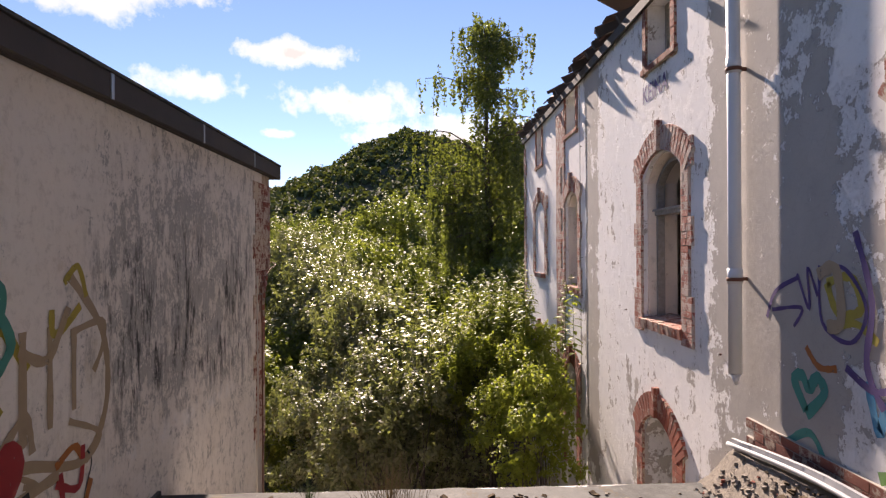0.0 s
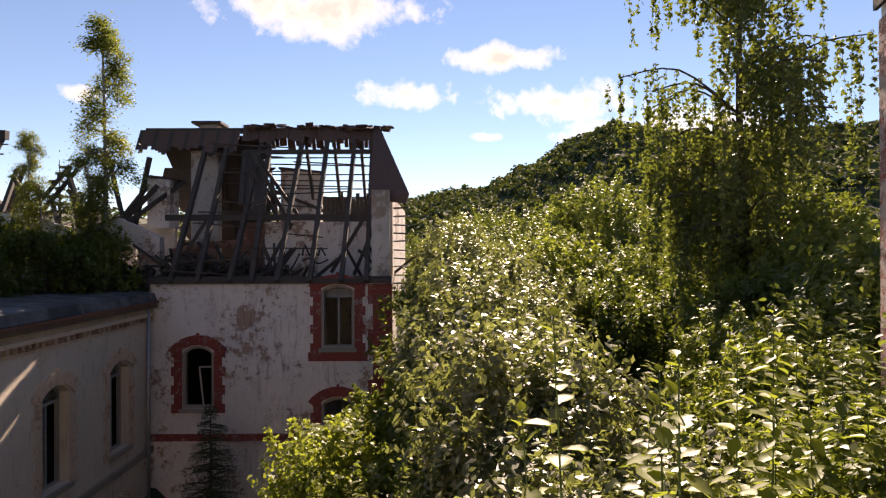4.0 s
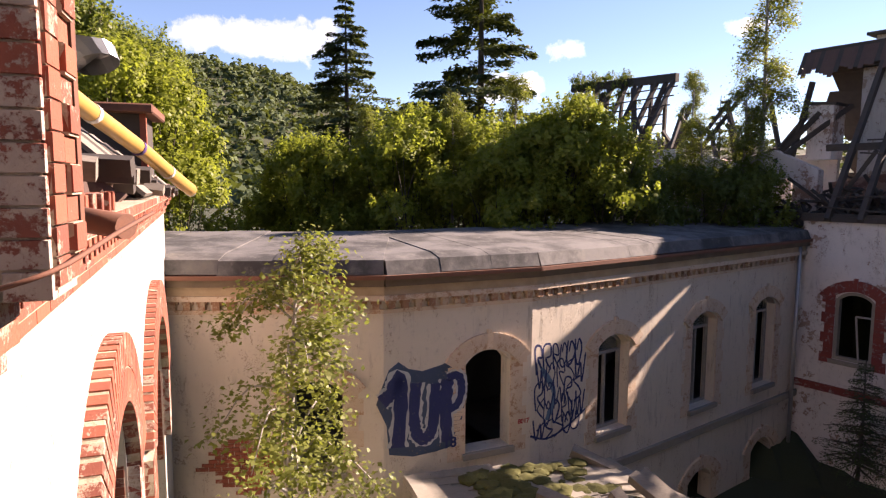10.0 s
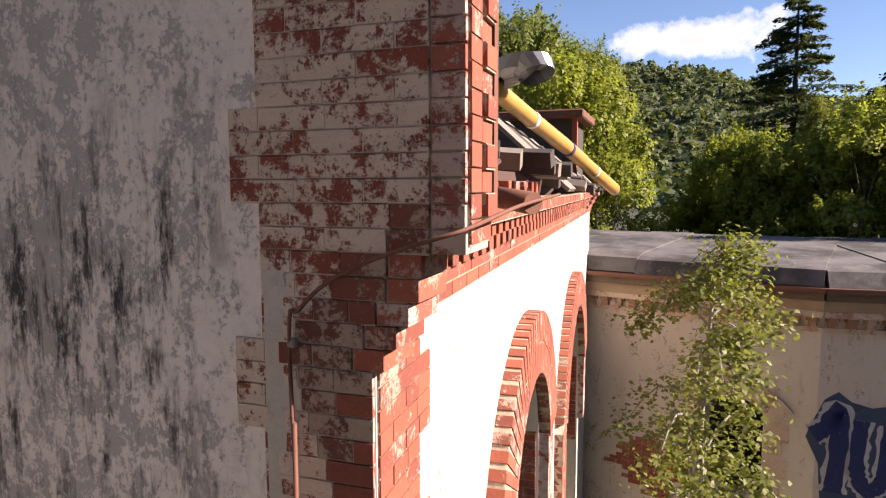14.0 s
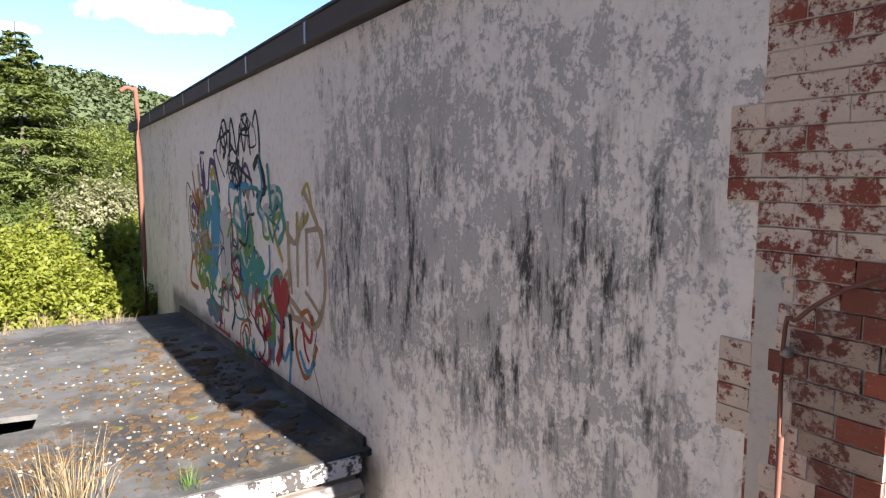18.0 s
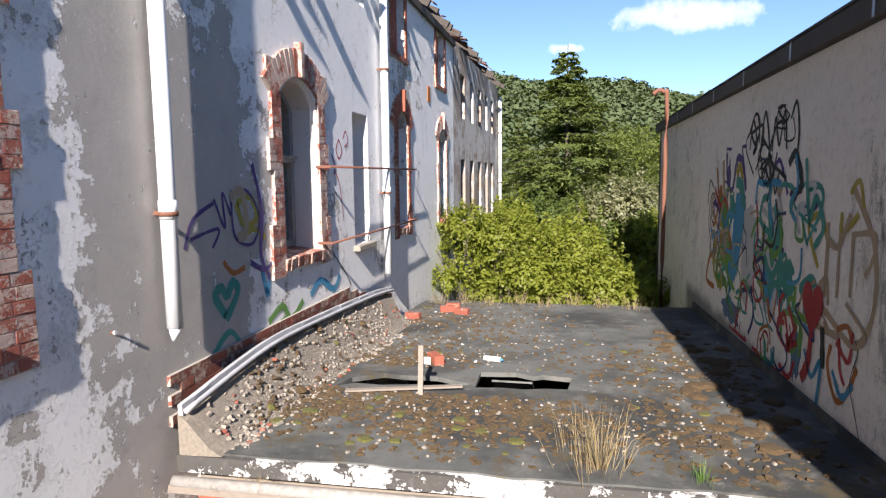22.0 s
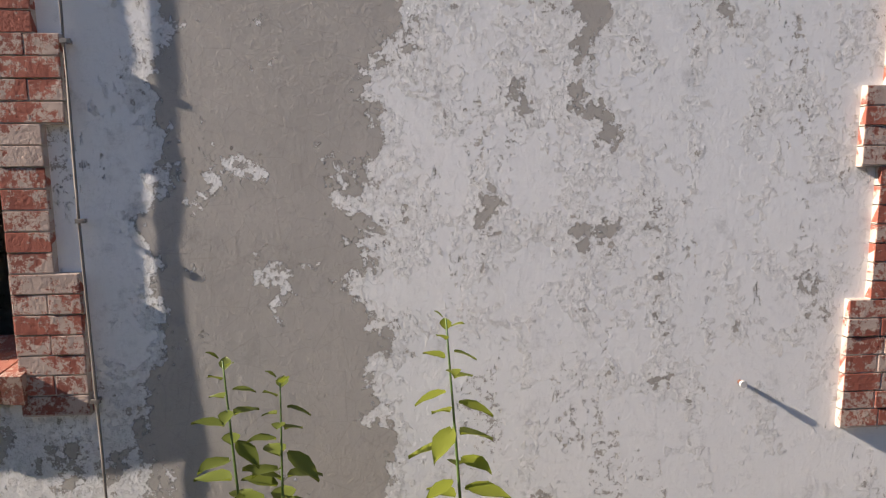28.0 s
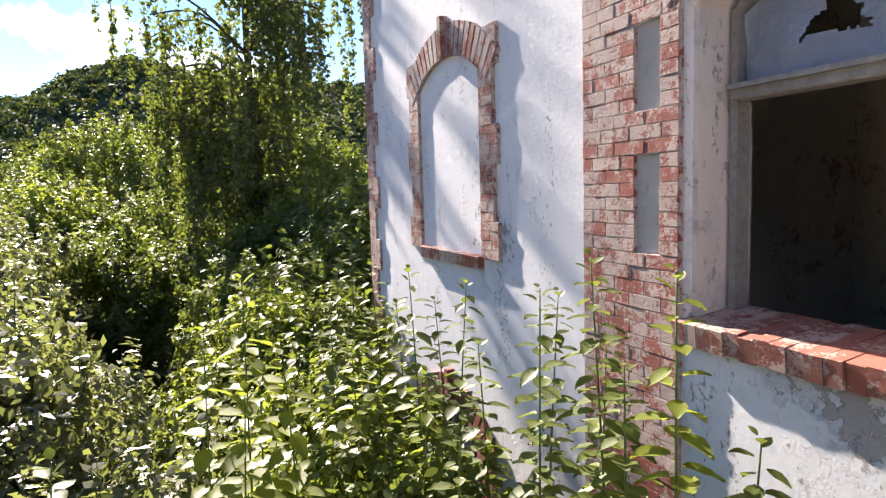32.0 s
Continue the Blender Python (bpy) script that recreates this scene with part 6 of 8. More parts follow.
# big painted letters and a blue scrawl
W2 = SEG[1][0]
up = thing("graffiti", "large navy letters with white outline on pale blue ground", "graffiti", W2.p(0.9, 0, -3.1))
bm = bmesh.new()
cl = [(-0.16, -2.75), (-0.05, -2.45), (0.1, -2.1), (0.3, -1.96), (0.5, -2.12), (0.8, -2.2), (1.2, -2.12), (1.5, -2.02), (1.74, -2.15), (1.78, -2.7), (1.7, -3.2), (1.62, -3.5), (1.6, -3.82), (1.1, -3.9), (0.6, -3.92), (0.1, -3.8), (0.05, -3.2)]
blob_into(bm, W2, cl, 0.013)
part("ground_colour", bm, P_slate, up)
GLYPHS = ([(-0.05, -2.72), (0.16, -2.55), (0.32, -2.28), (0.34, -2.9), (0.28, -3.68)], 0.30), ([(0.66, -2.42), (0.62, -3.1), (0.70, -3.5), (0.88, -3.58), (1.03, -3.3), (1.08, -2.48)], 0.25), ([(1.34, -3.72), (1.30, -3.0), (1.34, -2.42)], 0.27), ([(1.34, -2.40), (1.58, -2.38), (1.66, -2.68), (1.56, -2.98), (1.36, -3.05)], 0.17)
for pts, wd in GLYPHS:
    for nm, extra, v, mt in (("outline", 0.11, 0.017, P_white), ("letter", 0.0, 0.021, P_blue)):
        bm = bmesh.new()
        ribbon_into(bm, W2, [(p.x, p.y) for p in smooth(pts, 8)], wd + extra, v)
        part(nm, bm, mt, up)
part("small_letters", letters("18", 0.3, W2, 1.25, -3.86, 0.026, 0.01), P_blue, up)
part("red_letters", letters("8017", 0.14, Plane(W2.p(2.98, 0, 0).xy, W2.u.xy, W2.n.xy), 0.0, -3.6, 0.05, 0.006), P_red, up)
rng = random.Random(9)
tagw = []
for row, (w, h, n) in enumerate(((-2.28, 0.46, 6), (-2.70, 0.50, 5), (-3.12, 0.48, 5), (-3.52, 0.50, 6), (-3.88, 0.36, 5))):
    for k in range(n):
        u = 0.10 + 1.5 * k / n + 0.05 * (row % 2)
        s = 1.5 / n
        loops = rng.choice(([(0.1, 0.6), (0.0, -0.3), (0.45, -0.6), (0.9, 0.1), (0.5, 0.55), (0.3, 0.1)], [(0.9, 0.6), (0.1, 0.35), (0.6, 0.0), (1.0, -0.3), (0.2, -0.65)], [(0, 0.7), (0.25, -0.5), (0.6, 0.3), (0.75, -0.6), (1.15, 0.65)], [(0.2, -0.7), (0.1, 0.5), (0.7, 0.6), (0.85, 0.1), (0.25, 0.0), (1.0, -0.65)]))
        tagw.append((P_blue, [(u + a * s + rng.uniform(-0.03, 0.03), w + b * h + rng.uniform(-0.04, 0.04)) for a, b in loops], rng.uniform(0.035, 0.055)))
tagw += [(P_blue, [(0.0, -3.95), (0.5, -4.12), (1.1, -4.0), (1.75, -3.7)], 0.05), (P_lightblue, [(0.3, -2.5), (0.7, -3.1), (0.5, -3.7)], 0.14)]
mural("graffiti", "tall dark blue scrawled lettering in five rows", tagw, SEG[2][0])

# fallen roof piece with moss and beams in the yard
porch = thing("collapsed_porch", "collapsed porch roof slab overgrown with moss, with loose beams", "roof", (6.5, 13.6, -4.7))
bm = bmesh.new()
for i in range(18):
    for j in range(10):
        x, y = 3.6 + i * 0.26, 12.2 + j * 0.27
        z = -4.29 + 0.10 * noise.noise(Vector((x, y, 0))) - 0.05 * (x - 3.6)
        box_into(bm, (x, y, z), (0.27, 0.28, 0.16), Euler((noise.noise(Vector((x, y, 4))) * 0.12, noise.noise(Vector((x, y, 9))) * 0.12, 0)).to_matrix())
part("slab", bm, M_stone, porch)
bm = bmesh.new()
for i in range(150):
    x, y = 4.6 + abs(rng.gauss(0, 1.4)), rng.uniform(12.4, 14.6)
    s = rng.uniform(0.08, 0.25)
    bmesh.ops.create_icosphere(bm, subdivisions=1, radius=s, matrix=Matrix.Translation((x, y, -4.19 - 0.05 * (x - 3.6))) @ Matrix.Diagonal((1, 1, 0.35, 1)))
tagged(part("moss", bm, M_moss, porch), kind="stuff")
for a, b in (((7.2, 14.8, -4.2), (9.6, 12.8, -5.2)), ((5.5, 13.0, -4.02), (6.4, 12.1, -4.3)), ((6.8, 12.6, -4.0), (7.0, 12.0, -4.4)), ((7.6, 13.2, -4.1), (8.1, 12.0, -4.6)), ((4.4, 12.8, -4.02), (4.9, 12.0, -4.12)), ((8.4, 14.0, -4.5), (9.0, 12.4, -5.2))):
    part("beam", beam(a, b, 0.22, 0.2, 0.3), M_wood, porch)
for x in (3.8, 8.0):
    part("post", block((x, 12.4, G0), (x + 0.3, 12.7, -4.4)), M_stone, porch)

# ---- burnt-out house behind the yard ----
RD = Vector((20.45 - 17.9, 11.1 - 19.05))
R = Plane((17.9, 19.05), RD, (RD.y, -RD.x))
RL = RD.length
ruin = thing("ruined_house", "burnt-out house with red window surrounds and bare roof timbers", "house", R.p(4, -4, G0))
RO = [(1.10, 2.20, -3.95, -2.05, 0.28), (5.90, 7.05, -1.88, 0.10, 0.22), (5.90, 7.05, -6.2, -3.85, 0.28)]
part("wall", wall_sheet(R, [(0, G0), (RL, G0), (RL, 0.50), (0, 0.50)], [arch_pts(*h) for h in RO], 0.45), M_ruin, ruin)
side = Plane(R.p(RL, 0, 0).xy, -R.n.xy, R.u.xy)
part("side_wall", wall_sheet(side, [(0.46, G0), (9, G0), (9, 3.4), (0.46, 3.4)], [arch_pts(2.5, 3.5, -2, 0, 0.3), arch_pts(5.5, 6.5, -2, 0, 0.3)], 0.45), M_ruin, ruin)
part("rear_wall", wall_sheet(Plane(R.p(0, -8.8, 0).xy, R.u.xy, R.n.xy), [(-8.5, G0), (RL, G0), (RL, 0.5), (-8.5, 0.5)], [], 0.4), M_ruin, ruin)
part("attic_floor", wall_sheet(Plane(R.p(0, -0.46, 0).xy, R.u.xy, R.n.xy), [(-8.5, 0.15), (RL - 0.46, 0.15), (RL - 0.46, 0.4), (-8.5, 0.4)], [], 8.3), M_burnt, ruin)
part("attic_wall", wall_sheet(Plane(R.p(0, -2.6, 0).xy, R.u.xy, R.n.xy), [(3.25, 0.4), (RL - 0.5, 0.4), (RL - 0.5, 2.62), (3.25, 2.62)], [], 0.2), M_attic, ruin)
part("attic_wall", wall_sheet(Plane(R.p(0, -2.7, 0).xy, R.u.xy, R.n.xy), [(-0.4, 0.4), (3.24, 0.4), (3.24, 2.62), (2.5, 2.62), (2.2, 1.95), (1.0, 1.85), (-0.4, 1.6)], [arch_pts(1.3, 2.1, 0.42, 1.6, 0)], 0.2), M_ruin_red, ruin)
part("attic_wall", wall_sheet(Plane(R.p(0, -3.2, 0).xy, R.u.xy, R.n.xy), [(-8.3, 0.4), (-0.45, 0.4), (-0.45, 2.6), (-8.3, 2.6)], [arch_pts(-2.0, -1.2, 0.42, 2.0, 0)], 0.2), M_ruin, ruin)
bm = bmesh.new()
box_into(bm, R.p(RL - 0.39, -0.3, 2.05), (0.62, 0.5, 3.1), R.turn())
part("corner_pillar", bm, M_ruin_pale, ruin)
for q, (u, d, s, lo, h, mt) in enumerate(((0.68, -3.5, 1.05, 0.4, 5.5, M_ruin_pale), (0.68, -3.95, 0.72, 0.4, 6.62, M_ruin), (4.16, -5.2, 1.65, 0.4, 4.85, M_attic), (-0.83, -3.0, 0.85, 2.4, 4.3, M_attic))):
    bm = bmesh.new()
    box_into(bm, R.p(u, d, (h + lo) / 2), (s, 0.5 if q < 2 else 0.9, h - lo), R.turn())
    ch = part("chimney", bm, mt, ruin)
    bm = bmesh.new()
    box_into(bm, R.p(u, d, h + 0.05), (s + (0.45 if q == 1 else 0.16), 1.0, 0.10), R.turn() @ Euler((0, 0.0 if q == 1 else 0.10, 0)).to_matrix())
    part("cap", bm, M_burnt, ch)
rng = random.Random(31)
# rafters from the eaves up to the ridge, rear rafters, battens
RIDGE, BACK = 6.28, -3.3
for k, u in enumerate((0.78, 1.7, 2.8, 3.55, 4.42, 5.55, 6.62, 7.48)):
    lean = (0.1, 0.0, 0.25, -0.2, 0.2, 0.05, 0.06, -0.1)[k]
    part("rafter", beam(R.p(u, 0.18, 0.42), R.p(u + lean, BACK, RIDGE - 0.12), 0.15, 0.20), M_burnt, ruin)
    if k not in (3,):
        part("rear_rafter", beam(R.p(u + 0.3, BACK * 2, 0.8), R.p(u + 0.25, BACK, RIDGE - 0.15), 0.11, 0.15), M_burnt, ruin)
for k in range(13):
    t = 0.05 + k * 0.070
    w, d = 0.45 + t * (RIDGE - 0.5), 0.15 + t * (BACK - 0.15)
    a = rng.uniform(0.3, 4.6)
    b = min(RL - rng.uniform(0.2, 1.2), a + rng.uniform(1.2, 4.4))
    part("batten", beam(R.p(a, d + 0.12, w + 0.06 + rng.uniform(-0.1, 0.1)), R.p(b, d + 0.12, w + 0.04 + rng.uniform(-0.14, 0.14)), 0.045, 0.045), M_burnt, ruin)
for k in range(8):
    w = 3.15 + k * 0.31
    d = BACK * 2 - BACK * (w - 0.8) / (RIDGE - 0.8)
    part("rear_batten", beam(R.p(2.7, d, w + rng.uniform(-0.06, 0.06)), R.p(RL - 0.2, d, w + rng.uniform(-0.08, 0.08)), 0.045, 0.05), M_burnt, ruin)
for a, b, w, d, h in ((-1.6, 7.62, RIDGE, BACK, 0.2), (0.0, RL - 0.1, 2.72, -1.3, 0.22), (-0.1, RL, 0.5, -0.1, 0.22), (2.4, 7.7, 5.35, BACK + 0.55, 0.16)):
    part("purlin", beam(R.p(a, d, w), R.p(b, d, w), 0.2, h), M_burnt, ruin)
for a, b in (((2.95, -2.0, 5.2), (4.2, -2.0, 2.8)), ((3.1, -2.3, 5.0), (4.6, -2.2, 2.9)), ((6.1, -0.9, 0.7), (7.2, -1.2, 2.6)), ((3.6, -1.0, 0.6), (4.6, -1.3, 2.5)), ((2.9, -2.1, 4.6), (3.9, -2.1, 2.7)), ((5.6, -3.6, 3.0), (3.4, -3.2, 3.9)), ((6.9, -1.0, 0.6), (7.6, -1.1, 2.3)), ((0.4, -0.8, 0.6), (1.5, -1.2, 2.6))):
    part("brace", beam(R.p(*a), R.p(*b), 0.10, 0.13), M_burnt, ruin)
# boards left below the ridge on both slopes, dark boarding of the rear slope's foot
# The rear-slope boards are added to keep sun off the courtyard wing.
for side_v in (1, -1):
    for k in range(32):
        u = 2.35 + k * 0.163
        drop = rng.uniform(0.45, 0.72) if side_v > 0 else rng.uniform(0.55, 0.95)
        lift = 0.10 + rng.uniform(-0.03, 0.03) + (0.06 if k % 5 == 0 else 0.0)
        part("roof_board", beam(R.p(u, BACK + 0.02 * side_v, RIDGE + lift), R.p(u + rng.uniform(-0.02, 0.02), BACK + side_v * drop * 0.58, RIDGE + lift - drop), 0.155, 0.035, 0.0), M_tile, ruin)
for k in range(12):
    u = 5.15 + k * 0.175
    part("rear_board", beam(R.p(u, -5.1, 0.9), R.p(u, -4.95, 3.85 + rng.uniform(-0.15, 0.15)), 0.17, 0.03, 0.0), M_burnt, ruin)
bm = bmesh.new()
for i in range(110):
    u = 2.3 + rng.random() * (RL - 2.6)
    box_into(bm, R.p(u, BACK + rng.uniform(-0.2, 0.3), RIDGE + 0.12 + rng.uniform(-0.12, 0.06)), (rng.uniform(0.15, 0.4), 0.25, 0.03), R.turn() @ Euler((rng.uniform(-0.7, 0.7), rng.uniform(-0.15, 0.15), rng.uniform(-0.3, 0.3))).to_matrix())
tagged(part("tile_debris", bm, M_tile, ruin), kind="stuff")
# verge covering at the gable and its hanging boards
bm = bmesh.new()
vs = [bm.verts.new(p) for p in (R.p(RL - 0.95, BACK, RIDGE + 0.18), R.p(RL - 0.72, BACK, RIDGE + 0.18), R.p(RL + 0.62, 0.1, 3.45), R.p(RL + 0.5, 0.1, 3.1), R.p(RL - 0.85, -0.6, 3.35))]
r = bmesh.ops.extrude_face_region(bm, geom=[bm.faces.new(vs)])
bmesh.ops.translate(bm, vec=R.n * -0.15, verts=[v for v in r["geom"] if isinstance(v, bmesh.types.BMVert)])
bmesh.ops.recalc_face_normals(bm, faces=bm.faces)
part("verge_covering", bm, M_tile, ruin)
for k in range(10):
    w = 0.35 + k * 0.29
    part("gable_board", beam(R.p(RL + 0.06, -0.15, w), R.p(RL + 0.58, -0.15, w + rng.uniform(-0.04, 0.04)), 0.28, 0.05), M_wood if k % 3 else M_burnt, ruin)
# standing piece of the front slope beside the chimneys
for k in range(26):
    u = -1.75 + k * 0.152
    end = 0.17 + 0.03 * math.sin(k * 1.1) + rng.uniform(-0.03, 0.03)
    part("roof_board", beam(R.p(u, BACK + 0.05, RIDGE + 0.02 + 0.02 * k / 26), R.p(u, BACK + 3.4 * end * 0.9, RIDGE - 5.4 * end * 0.9), 0.148, 0.05, 0.0), M_tile if k % 4 else M_burnt, ruin)
for k in range(6):
    u = 2.45 + k * 0.17
    part("roof_board", beam(R.p(u, -2.75, 5.4 - 0.05 * k), R.p(u + 0.25, -1.35, 2.9 + rng.uniform(-0.1, 0.3)), 0.16, 0.04, 0.0), M_burnt, ruin)
for k in range(24):
    u = rng.uniform(0.2, RL)
    part("fallen_timber", beam(R.p(u, -rng.uniform(0.2, 2), 0.5), R.p(u + rng.uniform(-1.6, 1.6), -rng.uniform(0.5, 2.4), rng.uniform(0.7, 1.9)), 0.08, 0.1), M_burnt, ruin)
# dark boarding left on the rear slope, charred heap on the attic floor
for k in range(9):
    t0, t1 = k / 9, (k + 0.94) / 9
    p0, p1 = (BACK * 2 - BACK * t0, 0.8 + (RIDGE - 1.0) * t0), (BACK * 2 - BACK * t1, 0.8 + (RIDGE - 1.0) * t1)
    bm = bmesh.new()
    vs = [bm.verts.new(R.p(u, v, w)) for v, w in (p0, p1) for u in (-1.2 + rng.uniform(-0.4, 0.4), 3.3 + rng.uniform(-0.7, 0.9) - 0.12 * k)]
    r = bmesh.ops.extrude_face_region(bm, geom=[bm.faces.new((vs[0], vs[1], vs[3], vs[2]))])
    bmesh.ops.translate(bm, vec=(0, 0, 0.05), verts=[v for v in r["geom"] if isinstance(v, bmesh.types.BMVert)])
    bmesh.ops.recalc_face_normals(bm, faces=bm.faces)
    part("rear_sheet", bm, M_burnt, ruin)
bm = bmesh.new()
for k in range(260):
    u, v = rng.uniform(-1.0, 4.6), rng.uniform(-2.4, -0.4)
    box_into(bm, R.p(u, v, 0.45 + abs(rng.gauss(0, 0.55)) * max(0.2, 1 - abs(u - 1.4) / 3.4)), (rng.uniform(0.2, 1.1), 0.09, 0.06), R.turn() @ Euler((rng.uniform(-0.6, 0.6), rng.uniform(-0.8, 0.8), rng.uniform(0, 3.1))).to_matrix())
tagged(part("charred_debris", bm, M_burnt, ruin), kind="stuff")
# rear wing with bare trusses
for k in range(7):
    u = -7.6 - k * 0.86
    part("rafter", beam(R.p(u, -1.3, 2.6), R.p(u + 0.25, -3.4, 6.1), 0.14, 0.18), M_burnt, ruin)
    part("king_post", beam(R.p(u - 0.2, -3.4, 2.4), R.p(u + rng.uniform(-0.15, 0.15), -3.4, 6.1), 0.13, 0.14), M_burnt, ruin)
    if k % 4 == 1:
        part("strut", beam(R.p(u + 0.1, -2.2, 2.5), R.p(u - 0.9, -3.2, 5.9), 0.22, 0.22), M_burnt, ruin)
        part("strut", beam(R.p(u - 0.1, -2.2, 2.5), R.p(u + 0.8, -3.2, 5.9), 0.18, 0.2), M_burnt, ruin)
part("ridge_beam", beam(R.p(-7.2, -3.4, 6.15), R.p(-13.3, -3.4, 6.35), 0.26, 0.36), M_burnt, ruin)
for k in range(8):
    part("batten", beam(R.p(-7.0, -1.4 - k * 0.25, 2.8 + k * 0.42), R.p(-13.2, -1.4 - k * 0.25, 2.7 + k * 0.42), 0.05, 0.05), M_burnt, ruin)
for k in range(30):
    u = rng.uniform(-7.6, -1.4)
    part("fallen_timber", beam(R.p(u, -rng.uniform(0.8, 2.5), 2.3), R.p(u + rng.uniform(-1.8, 1.8), -rng.uniform(1.5, 3.6), rng.uniform(3.0, 5.2)), 0.13, 0.15), M_burnt, ruin)
part("rear_wing_wall", wall_sheet(Plane(R.p(0, -1.0, 0).xy, R.u.xy, R.n.xy), [(-0.1, -1), (-0.1, 2.0), (-1.6, 2.7), (-3.0, 2.3), (-5.5, 2.9), (-12.8, 2.8), (-12.8, -1)], [arch_pts(-1.6, -0.9, 0.5, 1.7, 0)], 0.4), M_ruin, ruin)
for q, h in enumerate(RO):
    win = court_window(R, *h, frame=(q == 1), ruin_mat=M_redpaint, jamb=0.28, parent=ruin)
    u0, u1, w0, sp, ri = h
    if q != 1:
        part("inner_frame", wall_sheet(Plane(R.p(0, -0.03, 0).xy, R.u.xy, R.n.xy), arch_pts(u0, u1, w0, sp, ri), [arch_pts(u0 + 0.1, u1 - 0.1, w0 + 0.1, sp, ri - 0.1)], 0.2), M_stone, win)
    else:
        part("label_band", wall_sheet(Plane(R.p(0, 0.03, 0).xy, R.u.xy, R.n.xy), [(u0 - 0.45, w0 - 0.45), (u1 + 0.45, w0 - 0.45), (u1 + 0.45, w0 - 0.14), (u0 - 0.45, w0 - 0.14)], [], 0.034), M_redpaint, win)
        part("inner_frame", wall_sheet(Plane(R.p(0, -0.03, 0).xy, R.u.xy, R.n.xy), arch_pts(u0, u1, w0, sp, ri), [arch_pts(u0 + 0.1, u1 - 0.1, w0 + 0.1, sp, ri - 0.1)], 0.2), M_stone, win)
part("casement", beam(R.p(1.85, 0.02, -3.85), R.p(1.72, 0.05, -2.5), 0.06, 0.05), M_paintwood, ruin)
part("casement", beam(R.p(1.72, 0.05, -2.5), R.p(2.1, 0.0, -2.5), 0.06, 0.05), M_paintwood, ruin)
for k in range(40):
    w = G0 + 1.2 + k * 0.175
    wd = 0.85 if (k // 5) % 2 else 0.68
    if w < 0.4:
        bm = bmesh.new()
        box_into(bm, R.p(RL - wd / 2 + 0.02, 0.02, w), (wd, 0.05, 0.17), R.turn())
        part("quoin_block", bm, M_redpaint, ruin)
part("string_course", wall_sheet(Plane(R.p(0, 0.08, 0).xy, R.u.xy, R.n.xy), [(0, -5.05), (RL, -5.05), (RL, -4.82), (0, -4.82)], [], 0.084), M_redpaint, ruin)
part("eaves_ledge", wall_sheet(Plane(R.p(0, 0.12, 0).xy, R.u.xy, R.n.xy), [(0, 0.36), (RL, 0.36), (RL, 0.52), (0, 0.52)], [], 0.124), M_burnt, ruin)
AW = Plane(R.p(0, -2.6, 0).xy, R.u.xy, R.n.xy)
mural("graffiti", "black scrawled tags on the roofless attic wall", [
    (P_black, [(4.7, 1.3), (4.8, 1.7), (5.0, 1.3), (5.1, 1.7), (5.3, 1.3), (5.4, 1.6), (5.6, 1.3)], 0.07), (P_black, [(4.7, 1.1), (5.0, 1.2), (5.3, 1.0), (5.7, 1.15)], 0.06), (P_black, [(4.2, 0.7), (4.4, 1.0), (4.6, 1.4)], 0.06),
    (P_black, [(7.2, 0.9), (7.3, 1.7), (7.5, 1.0), (7.8, 1.8), (7.6, 0.9)], 0.06), (P_teal, [(7.2, 0.6), (7.5, 0.9), (7.8, 0.6)], 0.07)], AW)

# ---- plants ----


def leaf_mesh(name, pos, nrm, size, seed, long=1.7, fold=0.25, hexa=False):
    """Many small folded leaves as one mesh: centres, facing directions and lengths."""
    r = np.random.default_rng(seed)
    n = len(pos)
    nrm = nrm / np.maximum(np.linalg.norm(nrm, axis=1, keepdims=True), 1e-6)
    t = np.cross(nrm, r.normal(size=(n, 3)))
    t /= np.maximum(np.linalg.norm(t, axis=1, keepdims=True), 1e-6)
    s = np.cross(nrm, t)
    L, W = (size * long / 2)[:, None], (size / 2)[:, None]
    k = 6 if hexa else 4
    v = np.empty((n, k, 3))
    v[:, 0], v[:, k // 2] = pos - t * L, pos + t * L - nrm * W * 0.3
    if hexa:
        v[:, 1], v[:, 5] = pos + s * W * 0.8 + nrm * W * fold - t * L * 0.55, pos - s * W * 0.8 + nrm * W * fold - t * L * 0.55
        v[:, 2], v[:, 4] = pos + s * W * 0.85 + nrm * W * fold + t * L * 0.25, pos - s * W * 0.85 + nrm * W * fold + t * L * 0.25
    else:
        v[:, 1], v[:, 3] = pos + s * W + nrm * W * fold - t * L * 0.15, pos - s * W + nrm * W * fold - t * L * 0.15
    me = bpy.data.meshes.new(name)
    me.vertices.add(n * k)
    me.vertices.foreach_set("co", v.reshape(-1).astype(np.float32))
    me.loops.add(n * k)
    me.loops.foreach_set("vertex_index", np.arange(n * k, dtype=np.int32))
    me.polygons.add(n)
    me.polygons.foreach_set("loop_start", np.arange(0, n * k, k, dtype=np.int32))
    me.update(calc_edges=True)
    return me


